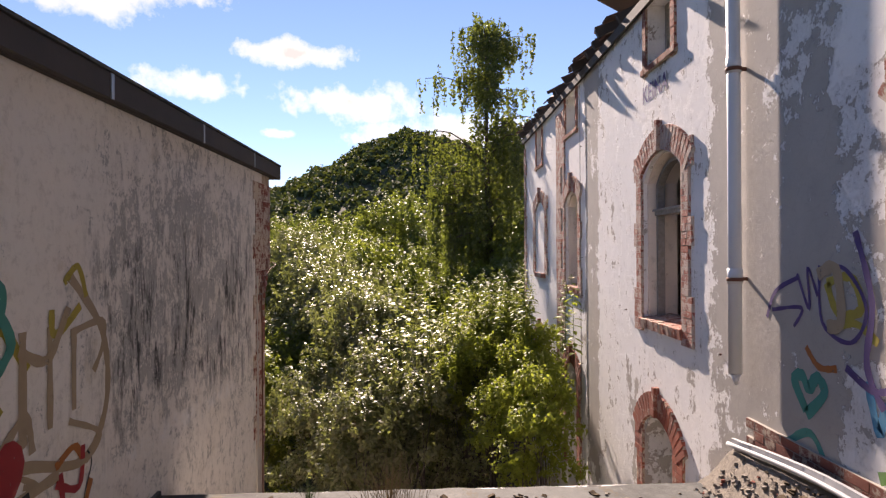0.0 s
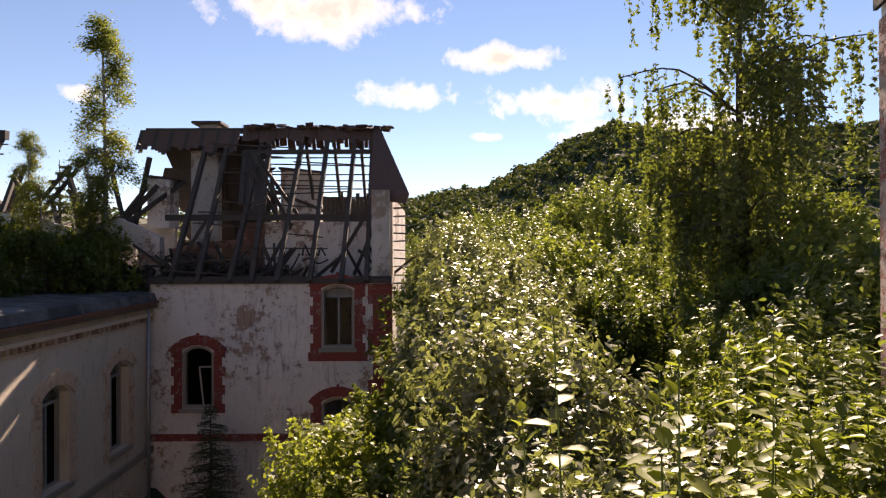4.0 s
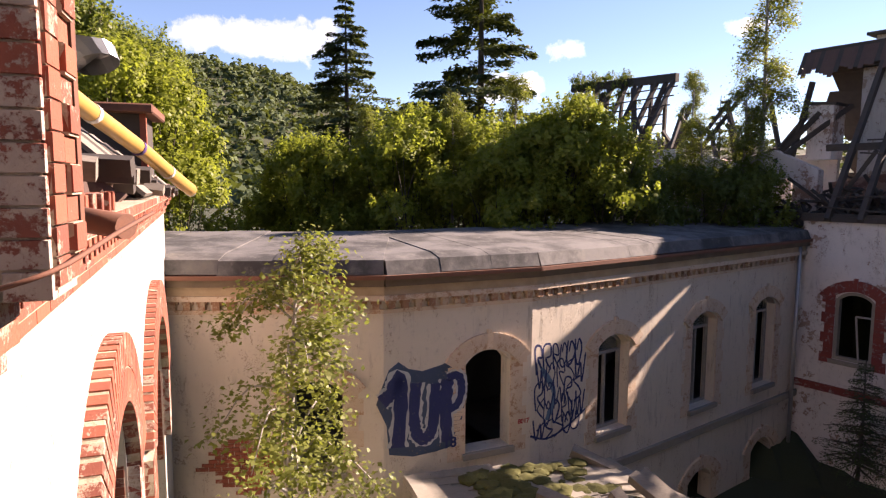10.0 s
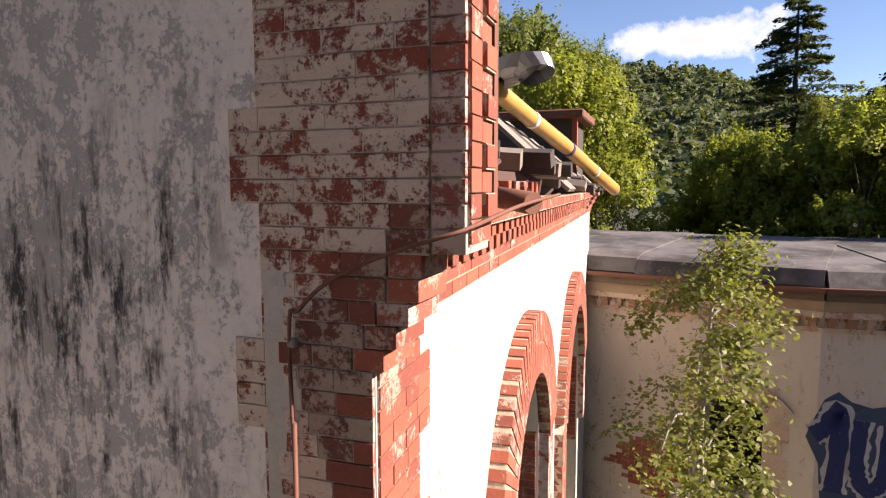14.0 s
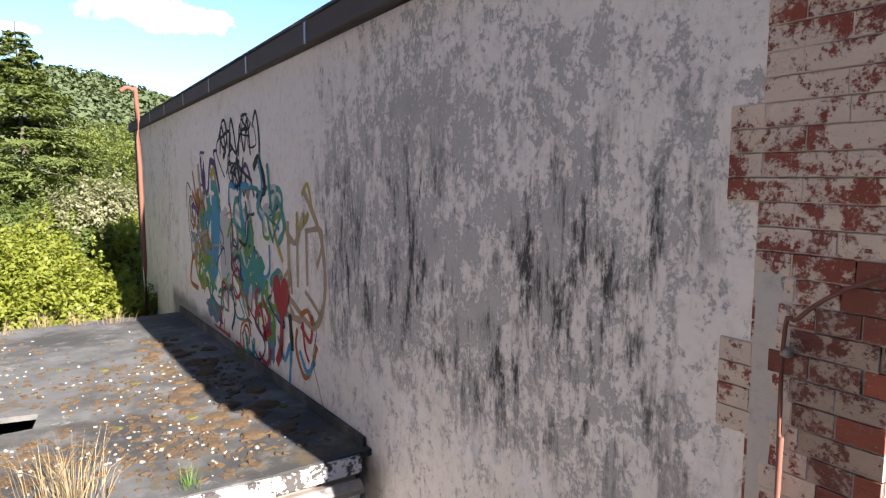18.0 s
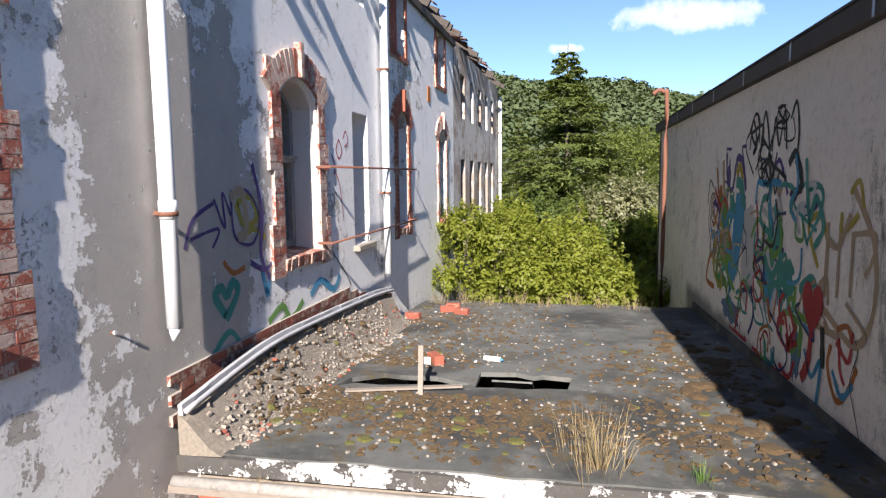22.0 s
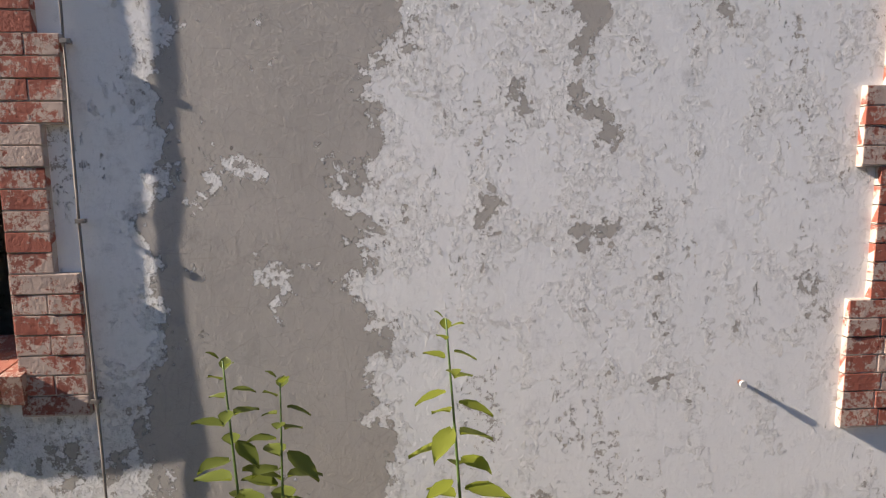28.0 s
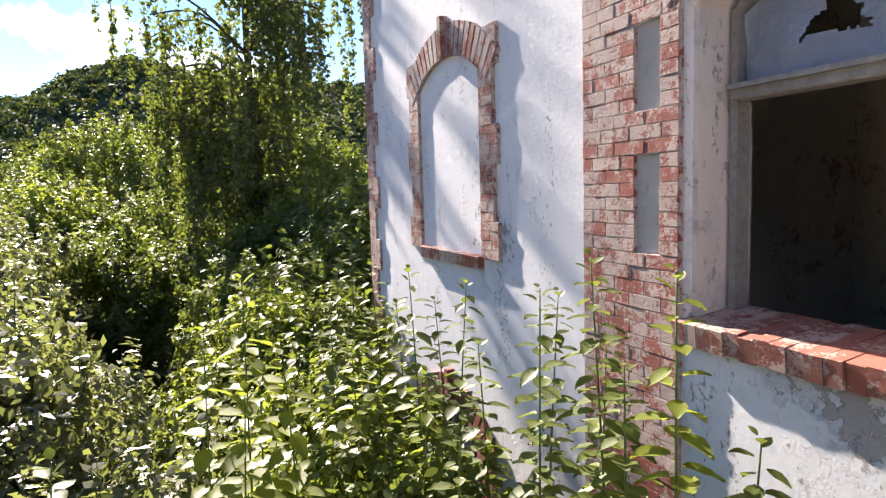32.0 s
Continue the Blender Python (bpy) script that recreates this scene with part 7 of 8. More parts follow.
def grow(seed, height, radius, stems, droop=0.0, top=1.0):
    """A branching skeleton: list of (points, radii), and the twig tips with their directions."""
    r = random.Random(seed)
    limbs, tips = [], []
    for k in range(stems):
        a = 2 * math.pi * k / stems + r.uniform(-0.5, 0.5)
        spread = radius * r.uniform(0.25, 0.8) if stems > 1 else radius * 0.08
        h = height * r.uniform(0.72, 1.0)
        p0, p3 = Vector((r.uniform(-0.1, 0.1) * stems ** 0.5, r.uniform(-0.1, 0.1) * stems ** 0.5, 0)), Vector((math.cos(a) * spread, math.sin(a) * spread, h))
        mid = p0.lerp(p3, 0.5) + Vector((r.uniform(-1, 1), r.uniform(-1, 1), 0)) * radius * 0.12
        line = smooth([p0, mid, p3], 5)
        base = 0.012 * height + 0.01
        limbs.append((line, [base * (1 - 0.88 * i / (len(line) - 1)) for i in range(len(line))]))
        nb = 7 if stems > 1 else 36
        for b in range(nb):
            f = 0.28 + 0.70 * (b + r.random()) / nb
            i = min(int(f * (len(line) - 1)), len(line) - 2)
            s = line[i].lerp(line[i + 1], f * (len(line) - 1) - i)
            aa = r.uniform(0, 6.283)
            ln = radius * (0.85 - 0.55 * f * top) * r.uniform(0.5, 1.15)
            d = Vector((math.cos(aa), math.sin(aa), r.uniform(0.15, 0.9))).normalized()
            e = s + d * ln
            m = s.lerp(e, 0.55) + Vector((0, 0, ln * 0.08))
            if droop:
                e = e - Vector((0, 0, ln * droop))
            bl = smooth([s, m, e], 3)
            br = base * 0.4 * (1 - f * 0.6)
            limbs.append((bl, [br * (1 - 0.8 * q / (len(bl) - 1)) for q in range(len(bl))]))
            for q in range(2, len(bl)):
                tips.append((bl[q], d))
            tips.append((e, d))
    return limbs, tips


def plant(name, label, category, seed, height, radius, stems, leaves, leaf, mat, bark, clump=0.28, long=1.7, droop=0.0, group="", up=0.5, top=1.0):
    """A shrub or tree with stems, limbs and a crown of single leaves in loose clumps."""
    root = thing(name, label, category, group=group)
    limbs, tips = grow(seed, height, radius, stems, droop, top)
    bm = bmesh.new()
    for line, rad in limbs:
        tube_into(bm, line, rad, 5, False)
    part("trunk", bm, bark, root)
    r = np.random.default_rng(seed)
    idx = r.integers(0, len(tips), leaves)
    c = np.array([tips[i][0] for i in range(len(tips))])[idx]
    offs = r.normal(size=(leaves, 3)) * clump * np.array([1, 1, 0.75])
    pos = c + offs
    nrm = offs * 0.6 + r.normal(size=(leaves, 3)) * 0.25 + np.array([0, 0, up])
    size = leaf * r.uniform(0.6, 1.25, leaves)
    me = leaf_mesh("crown", pos, nrm, size, seed + 1, long)
    me.materials.append(mat)
    adopt(new("crown", me), root)
    return root


def bush(name, label, category, seed, rad, lobes, leaves, leaf, mat, long=1.8, group="", twigs=5, stems=6, clump=0.085, hexa=False):
    """A shrub or round tree whose crown's top lies at its origin: overlapping lobes of leaf tufts on stems that reach down to the ground."""
    root = thing(name, label, category, group=group)
    r = random.Random(seed)
    g = np.random.default_rng(seed)
    ball = [(Vector((0, 0, -0.62 * rad)), 0.62 * rad)]
    for k in range(lobes):
        a = k * 2.4 + r.uniform(-0.4, 0.4)
        f = (k + 0.5) / lobes
        q = rad * (0.35 + 0.60 * f ** 0.6) * r.uniform(0.8, 1.1)
        s = rad * r.uniform(0.34, 0.55)
        ball.append((Vector((q * math.cos(a), q * math.sin(a), -rad * (0.45 + 2.1 * f ** 1.3) * r.uniform(0.85, 1.15))), s))
    bm = bmesh.new()
    pos, nrm = [], []
    wt_sum = sum(s * s for c, s in ball)
    for n, (c, s) in enumerate(ball):
        count = int(leaves * s * s / wt_sum)
        m = max(9, int(55 * (s / rad) ** 2 * 2.3))
        d = g.normal(size=(m, 3))
        d[:, 2] = np.abs(d[:, 2]) * 0.95 - 0.22
        d /= np.linalg.norm(d, axis=1, keepdims=True)
        rr = s * g.uniform(0.62, 1.20, (m, 1))
        idx = g.integers(0, m, count)
        spray = d * 0.55 + np.array([0, 0, 0.55]) + g.normal(size=(m, 3)) * 0.25
        run = g.uniform(-1.0, 1.0, (count, 1))
        off = g.normal(size=(count, 3)) * clump * 0.62 * (rad ** 0.5) * (1.15 - 0.6 * run) + spray[idx] * run * clump * 2.1 * (rad ** 0.5)
        pos.append(np.array(c) + d[idx] * rr[idx] + off)
        nrm.append(d[idx] * 0.7 + off * 2.0 + g.normal(size=(count, 3)) * 0.35 + np.array([0, 0, 0.35]))
        for t in range(twigs):
            j = r.randrange(m)
            a = Vector(c) + Vector(d[j]) * float(rr[j, 0]) * 0.8
            ln = rad * r.uniform(0.22, 0.5)
            b = a + Vector((d[j][0] * 0.45, d[j][1] * 0.45, 1.0)).normalized() * ln
            tube_into(bm, [a, b], [0.006 * rad, 0.002], 3, False)
            k = int(26 * (0.6 + 0.4 * rad) if rad < 2 else 40)
            f = g.random((k, 1)) ** 0.8
            pos.append(np.array(a) + (np.array(b) - np.array(a)) * f + g.normal(size=(k, 3)) * 0.03 * rad)
            nrm.append(g.normal(size=(k, 3)) + np.array([0, 0, 0.5]))
        if n < stems:
            foot = Vector((r.uniform(-0.2, 0.2), r.uniform(-0.2, 0.2), -11.0))
            tube_into(bm, smooth([foot, Vector((foot.x, foot.y, -3.2 * rad)), c], 4), [0.03 * rad - 0.022 * rad * q / 8 for q in range(9)], 5, False)
    part("trunk", bm, M_bark, root)
    pos, nrm = np.concatenate(pos), np.concatenate(nrm)
    me = leaf_mesh("crown", pos, nrm, leaf * g.uniform(0.6, 1.25, len(pos)), seed + 1, long, 0.25, hexa)
    me.materials.append(mat)
    adopt(new("crown", me), root)
    protos.append(root)
    return root


def place(proto, x, y, z, turn, s):
    return copy_thing(proto, Matrix.Translation((x, y, z)) @ Euler((0, 0, turn)).to_matrix().to_4x4() @ Matrix.Diagonal((s, s, s, 1)))


protos = []


def proto(*a, **k):
    p = plant(*a, **k)
    protos.append(p)
    return p


def put(kind, x, y, top, s):
    """A copy of a bush with its crown's top at a given height; its stems run down into the ground."""
    return place(kind, x, y, top, rng.uniform(0, 6.28), s)


rng = random.Random(77)
YARD = "shrubs in the overgrown yard"
sallow = [bush("sallow_shrub", "dense sallow shrub with small silvery glinting leaves", "shrub", 100 + i, 1.25, 11, 7000, 0.060, M_leaf_silver, 1.9, YARD, 6) for i in range(3)]
green = [bush("green_shrub", "leafy dark green shrub in the overgrown yard", "shrub", 200 + i, 1.25, 10, 5600, 0.072, M_leaf_deep if i else M_leaf, 1.7, YARD) for i in range(2)]
bright = [bush("bright_shrub", "bright yellow-green sunlit shrub", "shrub", 300 + i, 1.2, 10, 5600, 0.072, M_leaf_bright, 1.6, YARD, 6) for i in range(2)]
broad = [bush("broadleaf_tree", "round-crowned broadleaf tree with dense green foliage", "tree", 400 + i, 3.6, 15, 15000, 0.14, M_leaf_tree if i else M_leaf, 1.5, "broadleaf trees", 6, 3, 0.13) for i in range(2)]
birch = [proto("birch", "slender young birch with fine light leaves", "tree", 500 + i, (9.4, 7.6)[i], (1.9, 2.5)[i], 1, (17000, 8000)[i], (0.062, 0.068)[i], M_leaf_birch, M_birchbark, (0.17, 0.15)[i], 1.4, droop=0.55, group="birches") for i in range(2)]

ivy = bush("ivy_clump", "dense ivy clump hanging over the burnt ridge beam", "climber", 700, 0.9, 8, 2600, 0.075, M_leaf_deep, 1.3, "ivy on the ruin", 3, 0)
# yard: sallows crowd below the hover point and rise towards the east
for k, x, y, top, w in (
        (0, 7.6, 3.7, 0.05, 1.0), (1, 8.2, 4.5, 0.35, 1.15), (2, 6.2, 4.0, -0.35, 1.0), (0, 5.3, 3.3, -0.45, 0.95), (1, 4.2, 3.7, -0.75, 0.9), (2, 6.4, 2.3, -0.35, 0.85),
        (1, 4.7, 2.5, -0.4, 0.8), (2, 3.3, 2.9, -0.9, 0.8), (0, 2.9, 4.0, -1.2, 0.8), (1, 10.0, 4.6, 0.25, 1.2), (2, 4.4, 4.9, -1.5, 0.8), (0, 6.0, 5.3, -1.2, 0.9),
        (2, 11.6, 5.6, 0.2, 1.2), (0, 13.6, 6.4, 0.55, 1.3), (1, 15.4, 7.0, 1.0, 1.4), (2, 17.6, 7.6, 1.35, 1.4), (0, 21.7, 9.2, 2.4, 1.3), (1, 19.8, 8.6, 1.8, 1.2), (2, 23.0, 8.0, 1.5, 1.5), (0, 25.6, 8.6, 1.7, 1.6), (1, 17.0, 5.8, 0.3, 1.2), (2, 20.0, 6.0, 0.7, 1.3), (0, 14.0, 4.9, -0.9, 1.1)):
    put(sallow[k], x, y, top, w)
for k, x, y, top, w in (
        (0, 12.6, 2.6, -3.4, 1.1), (1, 14.5, 2.4, -3.2, 1.2), (0, 10.6, 0.7, 0.35, 1.1), (1, 11.6, -0.5, 1.0, 1.2), (0, 12.8, 0.7, -0.3, 1.1), (1, 10.0, 1.2, -0.4, 0.9), (0, 13.4, -1.4, 1.9, 1.4), (1, 15.5, -0.6, 1.4, 1.4),
        (0, 17.5, 1.6, -2.6, 1.4), (1, 21.6, 2.2, 0.1, 1.5), (0, 18.5, -1.5, 2.2, 1.5), (1, 23.0, 0.2, 1.6, 1.6), (0, 24.0, 4.2, 0.5, 1.6), (1, 9.2, 5.8, -1.3, 1.0), (0, 11.6, 7.2, -1.2, 1.1), (1, 18.8, 9.4, 0.6, 1.1), (0, 16.6, 3.6, -3.0, 1.3), (1, 20.5, 3.8, -1.2, 1.4), (0, 22.0, -2.0, 3.4, 1.7), (1, 22.0, 4.4, 0.4, 1.2), (0, 13.0, 1.4, 0.2, 0.9), (1, 15.8, 0.5, 0.9, 1.1), (1, 31.0, 7.6, 1.9, 2.0)):
    put(green[k], x, y, top, w)
for k, x, y, top, w in ((0, 9.8, 7.9, -1.5, 1.0), (1, 8.7, 7.6, -1.9, 0.8), (0, 10.9, 8.4, -1.9, 0.8), (1, 7.6, 7.4, -2.7, 0.8), (0, 6.9, 8.1, -2.6, 0.8), (1, 12.2, 8.6, -2.0, 0.9), (0, 8.6, 8.9, -2.9, 0.8), (1, 28.5, 6.0, 1.8, 2.0)):
    put(bright[k], x, y, top, w)
for k, x, y, top, w in ((0, 40, 4.8, 5.4, 1.15), (1, 35, 2.2, 3.0, 0.8), (0, 43, 9.5, 4.2, 1.0), (1, 36, 9.6, 2.6, 0.8), (0, 33, -1.0, 3.6, 0.9), (1, 46, 13, 3.8, 1.0), (0, 29, 3.2, 1.5, 0.75), (1, 53, 1, 5.0, 1.1), (0, 38, 15, 2.4, 0.8), (1, 29, 11.5, 1.4, 0.6), (0, 56, 18, 4.4, 1.1), (1, 30, -4, 3.6, 0.9), (0, 27, 6.8, 1.0, 0.7), (1, 33, 18, 2.2, 0.7), (0, 48, -3, 5.0, 1.0), (1, 26, -3, 3.0, 0.7), (0, 31.5, 7.0, 2.3, 0.7)):
    put(broad[k], x, y, top, w)
# behind the courtyard wing: a sunlit thicket over the roof, dark depth between
for i in range(34):
    b = radians(58 + 30 * (i + rng.random()) / 34)
    d = rng.uniform(19.0, 23.5)
    x, y = 0.63 + d * math.cos(b), 3.24 + d * math.sin(b)
    if y < 20.6:
        y = 20.6 + rng.random()
    el = 5.6 + 1.6 * math.sin(b * 31) + rng.uniform(-2.6, 1.0) - (3.6 if math.degrees(b) > 80 else 0)
    put(rng.choice(bright), x, y, 1.4 + math.hypot(x, y - 3.2) * math.tan(radians(el)), rng.uniform(0.65, 1.25))
for x, y, s in ((7.2, 23.0, 0.55), (9.4, 22.6, 0.62), (4.6, 24.0, 0.5), (11.5, 22.0, 0.55)):
    place(birch[0], x, y, -0.8, x, s)
for x, y, top, w in ((-2.4, 27, 6.4, 0.5), (-4.2, 28, 7.4, 0.6), (-1.7, 24.0, 3.0, 0.36), (-5.2, 26, 7.6, 0.7), (-7, 34, 9.0, 0.9)):
    put(broad[0], x, y, top, w)
for x, y, top in ((-1.5, 22.5, 4.6), (-2.3, 23.5, 5.4), (-1.0, 22.0, 2.2), (-2.6, 21.5, 5.0)):
    put(bright[int(-x) % 2], x, y, top, 1.2)
# birches on the wing's roof edge, birch in the yard by the east wall
place(birch[0], 17.3, 20.4, 0.2, 1.0, 1.0)
place(birch[0], 15.6, 21.6, 0.2, 2.2, 0.55)
place(birch[1], 16.7, 20.5, -0.6, 0.7, 0.82)
place(birch[1], 15.4, 20.9, -0.9, 2.7, 0.66)
for x, y, top in ((15.6, 20.6, 2.2), (14.8, 21.6, 2.4), (16.4, 20.1, 1.9), (13.6, 21.4, 2.1), (12.4, 21.0, 2.4), (17.0, 20.6, 2.4), (13.0, 23.0, 3.0), (11.4, 22.4, 3.2), (18.4, 20.6, 1.0)):
    put(green[int(x) % 2], x, y, top, 1.0)
place(birch[1], 1.15, 12.45, -6.1, 0.4, 0.98)
for u, top in ((-12.9, 7.0), (-11.9, 6.9), (-10.9, 6.8), (-10.0, 6.75)):
    p = R.p(u, -3.4, 0)
    put(ivy, p.x, p.y, top, 0.62)
# west of the flat roof: lit bushes at the edge, a pale sallow, thicket down the slope
for k, x, y, top, w in ((0, -13.2, 0.3, 0.75, 0.75), (1, -13.6, 1.3, 0.62, 0.85), (0, -13.9, 2.6, 0.2, 0.9), (1, -14.4, 3.7, -0.6, 0.9), (0, -14.6, 4.5, -1.0, 0.9), (1, -13.2, 1.9, -0.3, 0.8), (0, -21.0, 5.6, 0.1, 1.3), (1, -16.6, 3.4, -0.5, 1.1), (0, -22.4, 7.2, 0.4, 1.3), (1, -18.4, 2.6, 0.1, 1.2), (0, -21.5, 8.2, 0.6, 1.3), (1, -19.0, 0.9, 0.6, 1.0), (0, -15.0, 3.0, -0.9, 1.0)):
    put(bright[k], x, y, top, w)
for k, x, y, top, w in ((0, -23.2, 4.4, 1.2, 1.3), (1, -24.5, 5.8, 1.0, 1.4)):
    put(sallow[k], x, y, top, w)
for k, x, y, top, w in ((0, -24, 3.2, 0.4, 1.4), (1, -22.5, 4.6, 0.0, 1.3), (0, -27, 9.4, 1.6, 1.6), (1, -27, 1.4, 0.8, 1.5)):
    put(green[k], x, y, top, w)
for x, y, top, w in ((-40, 11.5, 4.4, 0.8), (-38, 14.5, 4.4, 0.8), (-44, 9.0, 4.4, 0.8), (-30, 9.8, 1.8, 0.6), (-46, 18, 5.6, 1.0), (-52, 6, 5.0, 0.9), (-36, -4, 3.0, 0.8), (-33, 12.5, 2.4, 0.6), (-36, 9.0, 2.8, 0.6)):
    put(broad[int(-x) % 2], x, y, top, w)


def conifer(name, label, seed, height, radius, mat, sparse=1.0, gap=1.0, start=0.10):
    """A spruce: straight trunk, whorls of drooping boughs with hanging needle sprays."""
    root = thing(name, label, "tree", group="conifers")
    r = random.Random(seed)
    bm = bmesh.new()
    tube_into(bm, [(0, 0, 0), (0.05, 0, height * 0.5), (0, 0, height)], [height * 0.016, height * 0.010, 0.015], 8)
    pos, nrm = [], []
    z = height * start
    while z < height * 0.985:
        f = 1 - z / height
        ln = radius * (f ** 0.85) * r.uniform(0.8, 1.12) + 0.12
        for k in range(5 if f > 0.15 else 4):
            if r.random() > sparse:
                continue
            a = r.uniform(0, 6.283)
            L = ln * r.uniform(0.7, 1.1)
            d = Vector((math.cos(a), math.sin(a), 0))
            line = [Vector((0, 0, z)) + d * L * t + Vector((0, 0, L * (0.10 * t - 0.34 * t * t + 0.16 * t ** 3))) for t in (0, 0.33, 0.66, 1.0)]
            tube_into(bm, line, [0.035 * f + 0.008, 0.02 * f + 0.006, 0.01, 0.004], 4, False)
            m = int(52 * L * (1 + 0.2 * gap) + 12)
            for q in range(m):
                t = r.uniform(0.12, 1.0) ** 0.8
                i = min(int(t * 3), 2)
                c = line[i].lerp(line[i + 1], t * 3 - i)
                w = 0.20 * L * (1.15 - t) + 0.05
                side = Vector((-d.y, d.x, 0)) * r.gauss(0, w)
                pos.append(c + side + Vector((0, 0, -abs(r.gauss(0, 0.05 + 0.035 * L)))))
                nrm.append((d.x * 0.3 + r.gauss(0, 0.35), d.y * 0.3 + r.gauss(0, 0.35), 0.8))
        z += height * r.uniform(0.020, 0.032) * gap
    part("trunk", bm, M_bark, root)
    n = len(pos)
    sz = np.random.default_rng(seed).uniform(0.07, 0.14, n) * (height / 14)
    me = leaf_mesh("foliage", np.array(pos), np.array(nrm), sz, seed, 2.6, 0.15)
    me.materials.append(mat)
    adopt(new("foliage", me), root)
    return root


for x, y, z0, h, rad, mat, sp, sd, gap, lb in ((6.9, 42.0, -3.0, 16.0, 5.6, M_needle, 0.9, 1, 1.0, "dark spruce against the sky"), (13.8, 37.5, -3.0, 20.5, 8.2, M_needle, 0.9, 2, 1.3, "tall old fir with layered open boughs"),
                                    (-33.4, 2.4, -6.0, 14.1, 6.8, M_needle_sunlit, 1.15, 3, 0.68, "broad sunlit spruce with dense boughs"), (-39, -0.6, -6.0, 11.0, 4.4, M_needle_sunlit, 1.0, 4, 1.0, "sunlit green spruce behind the facade"), (-31, -0.2, -6.0, 7.0, 3.0, M_needle_sunlit, 1.0, 5, 1.0, "smaller sunlit green spruce tree"),
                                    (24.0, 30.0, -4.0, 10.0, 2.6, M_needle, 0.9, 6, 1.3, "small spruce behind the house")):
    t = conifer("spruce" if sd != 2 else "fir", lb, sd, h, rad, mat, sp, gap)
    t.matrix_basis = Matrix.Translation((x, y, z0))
t = conifer("young_spruce", "young spruce seedling in the dark yard corner", 12, 3.4, 1.3, M_needle, 0.9)
t.matrix_basis = Matrix.Translation((16.6, 15.6, -6.6))

# weeping birch by the corner of the south building
wb = thing("weeping_birch", "tall weeping birch with long hanging leafy twigs", "tree", group="birches")
r = random.Random(55)
bm = bmesh.new()
pos, nrm = [], []
trunk = smooth([(0, 0, 0), (0.3, 0.1, 6), (0.1, 0.3, 12), (0.4, 0.2, 18.6)], 6)
tube_into(bm, trunk, [0.24 * (1 - 0.93 * i / (len(trunk) - 1)) for i in range(len(trunk))], 8)
for k in range(62):
    f = 0.44 + 0.55 * (k + r.random()) / 62
    s = trunk[min(int(f * (len(trunk) - 1)), len(trunk) - 2)]
    a = r.uniform(0, 6.283)
    L = ((1.5 if f < 0.66 else 3.6 * (1 - f) ** 0.5) + 0.7) * r.uniform(0.55, 1.15)
    e = s + Vector((math.cos(a) * L, math.sin(a) * L, L * r.uniform(0.15, 0.75)))
    line = smooth([s, s.lerp(e, 0.5) + Vector((0, 0, 0.25 * L)), e], 4)
    tube_into(bm, line, [0.05 * (1 - f) + 0.02 - 0.015 * i / (len(line) - 1) for i in range(len(line))], 5, False)
    for q in range(2, len(line)):
        for h in range(2):
            b = line[q] + Vector((r.gauss(0, 0.30), r.gauss(0, 0.30), 0))
            hang = r.uniform(0.5, 2.6) * (1.25 if f < 0.75 else 0.7)
            sway = Vector((r.gauss(0, 0.10), r.gauss(0, 0.10), 0))
            tube_into(bm, [b, b + sway * 0.5 + Vector((0, 0, -hang * 0.5)), b + sway + Vector((0, 0, -hang))], [0.006, 0.004, 0.002], 3, False)
            for j in range(int(hang * 24)):
                t = r.random()
                pos.append(b + sway * t + Vector((r.gauss(0, 0.045), r.gauss(0, 0.045), -hang * t)))
                nrm.append((r.gauss(0, 1), r.gauss(0, 1), 0.4))
part("trunk", bm, M_bark, wb)
me = leaf_mesh("foliage", np.array(pos), np.array(nrm), np.random.default_rng(5).uniform(0.055, 0.12, len(pos)), 55, 1.6)
me.materials.append(M_leaf_weep)
adopt(new("foliage", me), wb)
wb.matrix_basis = Matrix.Translation((20.5, -0.3, -7.0)) @ Matrix.Diagonal((1.15, 1.15, 1.04, 1))


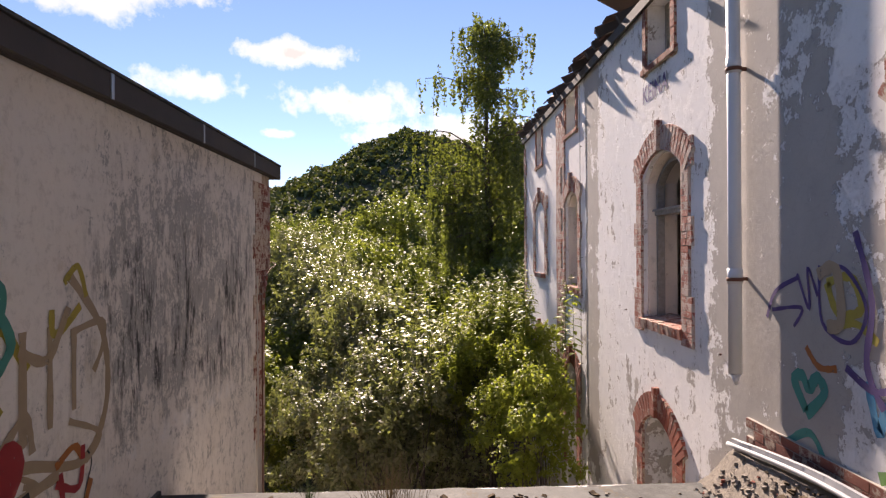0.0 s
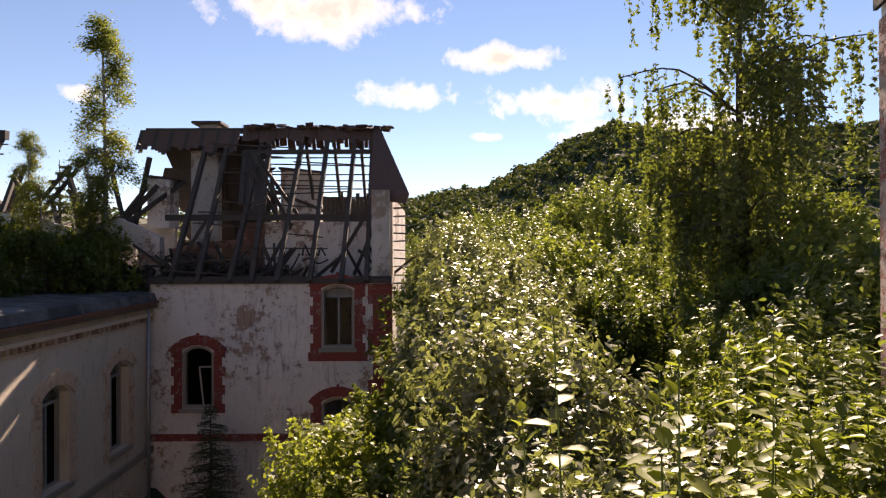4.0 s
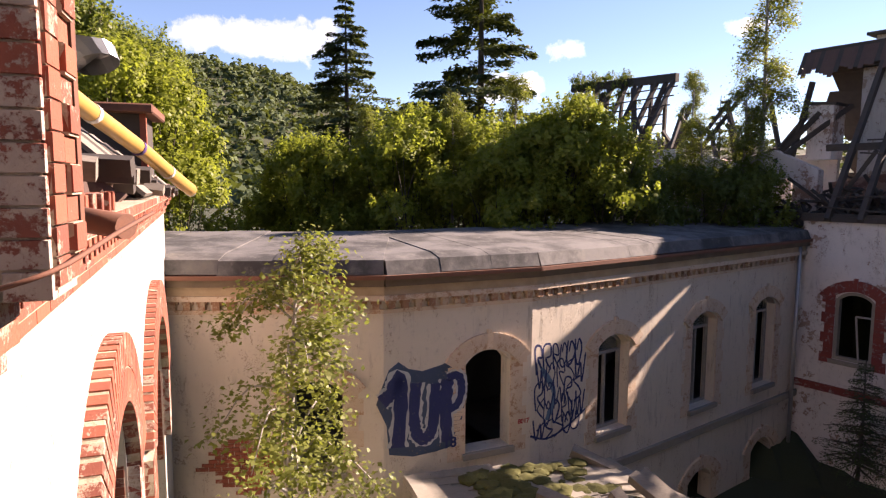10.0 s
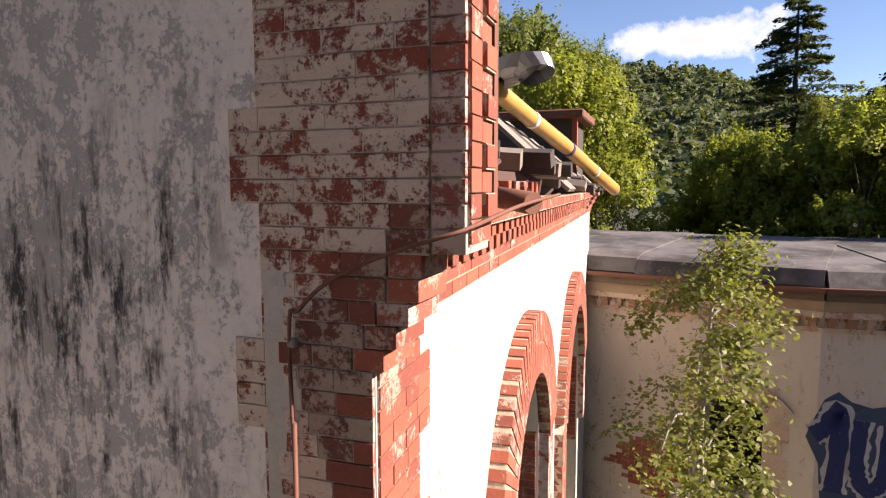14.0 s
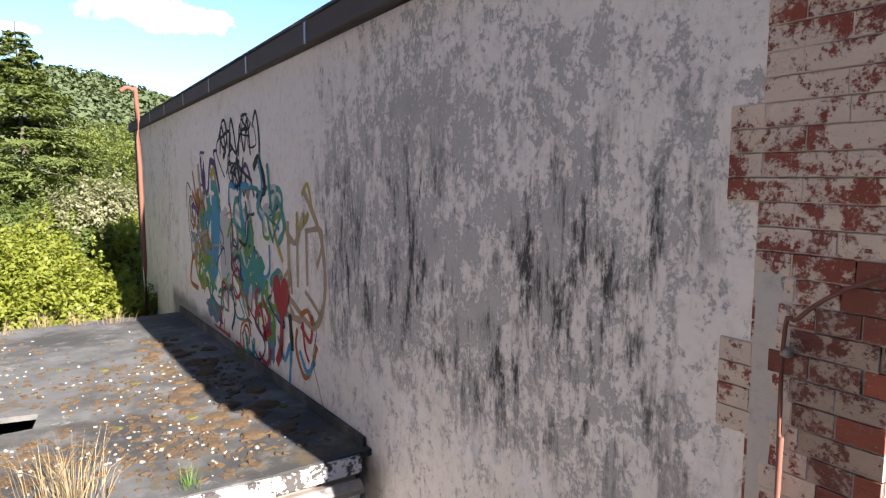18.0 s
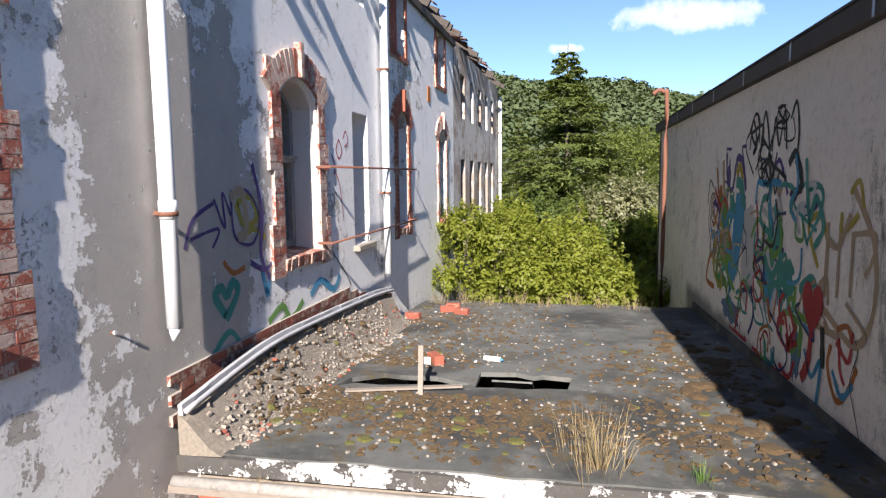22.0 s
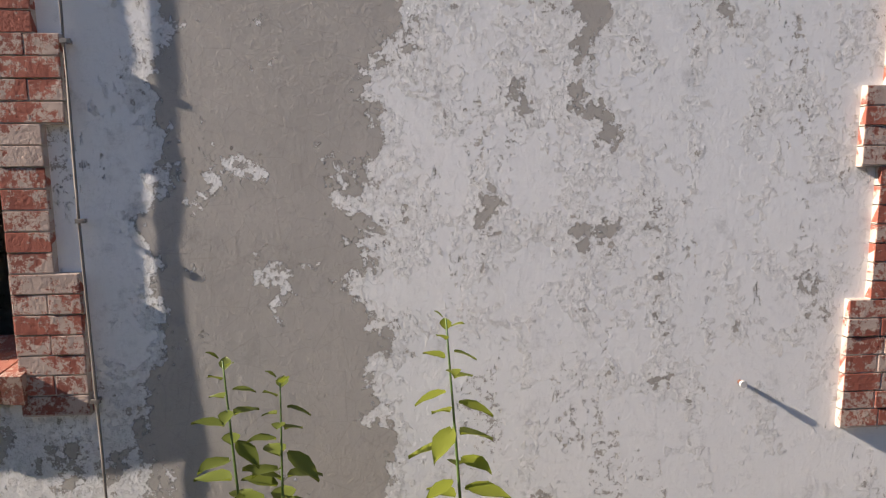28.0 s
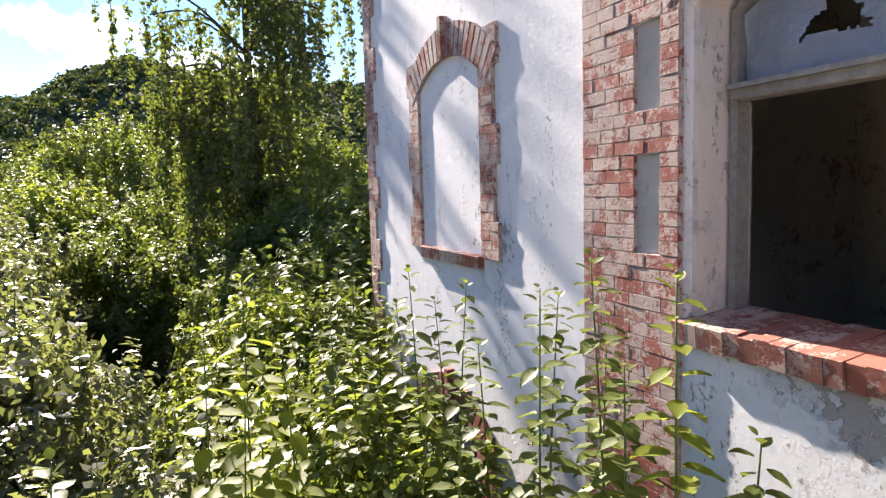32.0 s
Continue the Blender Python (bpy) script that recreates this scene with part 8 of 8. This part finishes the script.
def shoot(x, y, top, tall, leaves, seed, mat=M_leaf_bright, big=0.092):
    """A single upright leafy shoot with large pointed leaves set along it."""
    r = random.Random(seed)
    near = x > 2.3 and y > 1.85
    leaves, big = (leaves * 2, 0.11) if near else (int(leaves * 2.4), 0.092)
    root = thing("leafy_shoot", "upright leafy shoot with glossy pointed leaves", "plant", (x, y, top - tall), "leafy shoots by the facade")
    bm = bmesh.new()
    lean = Vector((r.uniform(-0.08, 0.08), r.uniform(-0.08, 0.08), 0))
    line = smooth([(x, y, top - tall), Vector((x, y, top - tall * 0.5)) + lean * 0.4, Vector((x, y, top)) + lean], 5)
    tube_into(bm, line, [0.008 - 0.0055 * i / (len(line) - 1) for i in range(len(line))], 6)
    part("stem", bm, M_leafgreen, root)
    for k in range(leaves):
        f = 1 - (k + 0.5) / leaves * 0.92
        c = line[min(int(f * (len(line) - 1)), len(line) - 2)].lerp(line[min(int(f * (len(line) - 1)) + 1, len(line) - 1)], (f * (len(line) - 1)) % 1)
        a = k * 2.4 + r.uniform(-0.3, 0.3)
        s = big * (0.45 + 0.75 * min(1, k / (leaves * 0.35))) * r.uniform(0.75, 1.15)
        d = Vector((math.cos(a), math.sin(a), r.uniform(-0.35, 0.5) + (0.8 if k < 4 else 0))).normalized()
        sd = d.cross(Vector((0, 0, 1))).normalized()
        upv = sd.cross(d)
        bm = bmesh.new()
        rows = []
        for t, w in ((0.0, 0.05), (0.2, 0.30), (0.45, 0.40), (0.72, 0.26), (1.0, 0.0)):
            m = c + d * (0.02 + s * t * 1.25) + Vector((0, 0, -0.35 * s * t * t))
            rows.append((bm.verts.new(m + sd * s * w + upv * s * 0.10), bm.verts.new(m), bm.verts.new(m - sd * s * w + upv * s * 0.10)))
        for p, q in zip(rows, rows[1:]):
            for z in (0, 1):
                fc = bm.faces.new((p[z], p[z + 1], q[z + 1], q[z]))
                fc.smooth = True
        part("leaf", bm, mat, root)


# shoots in front of the facade and close to the camera's hover point
for i, (x, y, top, tall, n, mt) in enumerate((
        (1.82, 0.51, 0.90, 1.2, 15, M_leaf), (1.73, 0.49, 0.83, 1.1, 15, M_leaf), (1.12, 0.47, 1.02, 1.3, 15, M_leaf_bright),
        (3.62, 1.03, 1.03, 1.6, 24, M_leaf), (3.29, 0.91, 1.17, 1.7, 26, M_leaf), (2.85, 1.01, 1.17, 1.6, 20, M_leaf_bright), (3.15, 0.95, 0.85, 1.3, 18, M_leaf), (3.45, 0.85, 0.80, 1.3, 20, M_leaf), (4.49, 1.2, 1.02, 1.6, 20, M_leaf),
        (2.7, 0.9, 0.70, 1.1, 16, M_leaf), (5.3, 1.5, 0.75, 1.4, 22, M_leaf), (4.1, 1.0, 0.70, 1.3, 22, M_leaf), (5.0, 1.1, 0.75, 1.3, 22, M_leaf), (5.8, 1.0, 0.6, 1.3, 20, M_leaf_bright), (4.7, 1.5, 0.62, 1.2, 20, M_leaf_bright),
        (2.71, 3.18, 1.19, 1.7, 10, M_leaf_bright), (2.60, 3.28, 0.80, 1.3, 8, M_leaf_bright), (2.41, 2.76, 1.08, 1.6, 12, M_leaf_bright), (2.61, 2.80, 0.98, 1.5, 12, M_leaf_bright), (2.75, 2.72, 0.85, 1.4, 12, M_leaf_bright), (4.4, 2.12, 1.08, 1.7, 22, M_leaf_bright), (4.6, 2.3, 0.80, 1.5, 20, M_leaf_bright), (4.3, 1.9, 0.72, 1.4, 20, M_leaf_bright), (4.1, 2.2, 0.6, 1.3, 20, M_leaf_bright), (5.0, 2.0, 0.75, 1.4, 20, M_leaf_bright), (3.9, 2.9, 0.5, 1.2, 18, M_leaf),
        (5.5, 1.1, 0.95, 1.5, 22, M_leaf), (6.1, 1.3, 0.85, 1.5, 22, M_leaf), (6.6, 1.0, 1.0, 1.6, 22, M_leaf), (4.75, 0.9, 0.9, 1.5, 22, M_leaf), (5.2, 0.75, 0.7, 1.4, 20, M_leaf), (7.2, 1.4, 0.95, 1.6, 22, M_leaf), (4.2, 1.35, 0.55, 1.3, 20, M_leaf_bright), (3.7, 1.4, 0.42, 1.2, 20, M_leaf), (4.0, 0.75, 0.92, 1.5, 22, M_leaf))):
    shoot(x, y, top, tall, n, 900 + i, mt)
fill = [bush("low_shrub", "low leafy shrub thicket below the facade", "shrub", 600 + i, 0.62, 9, 3000, 0.040, M_leaf if i else M_leaf_bright, 1.8, "thicket below the facade", 6, 5, 0.07, True) for i in range(2)]
for i in range(24):
    x, y = rng.uniform(3.4, 9.6), rng.uniform(0.7, 2.3)
    put(fill[i % 2], x, y, rng.uniform(-0.55, 0.05) + 0.035 * x - (0.25 if y > 1.6 else 0.0), 1.0)
for x, y, top in ((1.2, 1.0, -0.4), (2.0, 0.9, -0.3), (0.4, 1.2, -0.8), (2.6, 1.1, -0.2), (3.0, 0.8, 0.1), (1.6, 1.6, -0.7)):
    put(fill[0], x, y, top, 0.9)
for p in protos:
    for o in [p, *p.children_recursive]:
        bpy.data.objects.remove(o)

# ---- mortar of the brickwork: one part a wall ----
for parent, material, strips in BEDS.values():
    bm = bmesh.new()
    for c, size, turn in strips:
        box_into(bm, c, size, turn)
    part("mortar", bm, material, parent)

# ---- wooded hills: one mass of crowns ----
rng = np.random.default_rng(8)
pos, nrm, size = [], [], []
for i in range(15000):
    far = rng.random() ** 0.8
    r0 = 75 + 285 * far
    b = (rng.uniform(-22, 32), rng.uniform(52, 112), rng.uniform(150, 196), rng.uniform(-40, 320))[min(i % 7 // 2, 3)]
    x, y = r0 * math.cos(radians(b)), r0 * math.sin(radians(b))
    z = ground_height(x, y) - 1.2
    s = rng.uniform(1.5, 3.0) * (0.85 + 0.35 * far)
    d = rng.normal(size=(26, 3))
    d[:, 2] = np.abs(d[:, 2]) * 1.2 - 0.2
    d /= np.linalg.norm(d, axis=1, keepdims=True)
    pos.append(np.array([x, y, z]) + d * np.array([s, s, s * rng.uniform(1.1, 1.9)]) * rng.uniform(0.75, 1.05, (26, 1)))
    nrm.append(d + rng.normal(size=(26, 3)) * 0.25)
    size.append(rng.uniform(0.7, 1.15, 26) * s * 0.62)
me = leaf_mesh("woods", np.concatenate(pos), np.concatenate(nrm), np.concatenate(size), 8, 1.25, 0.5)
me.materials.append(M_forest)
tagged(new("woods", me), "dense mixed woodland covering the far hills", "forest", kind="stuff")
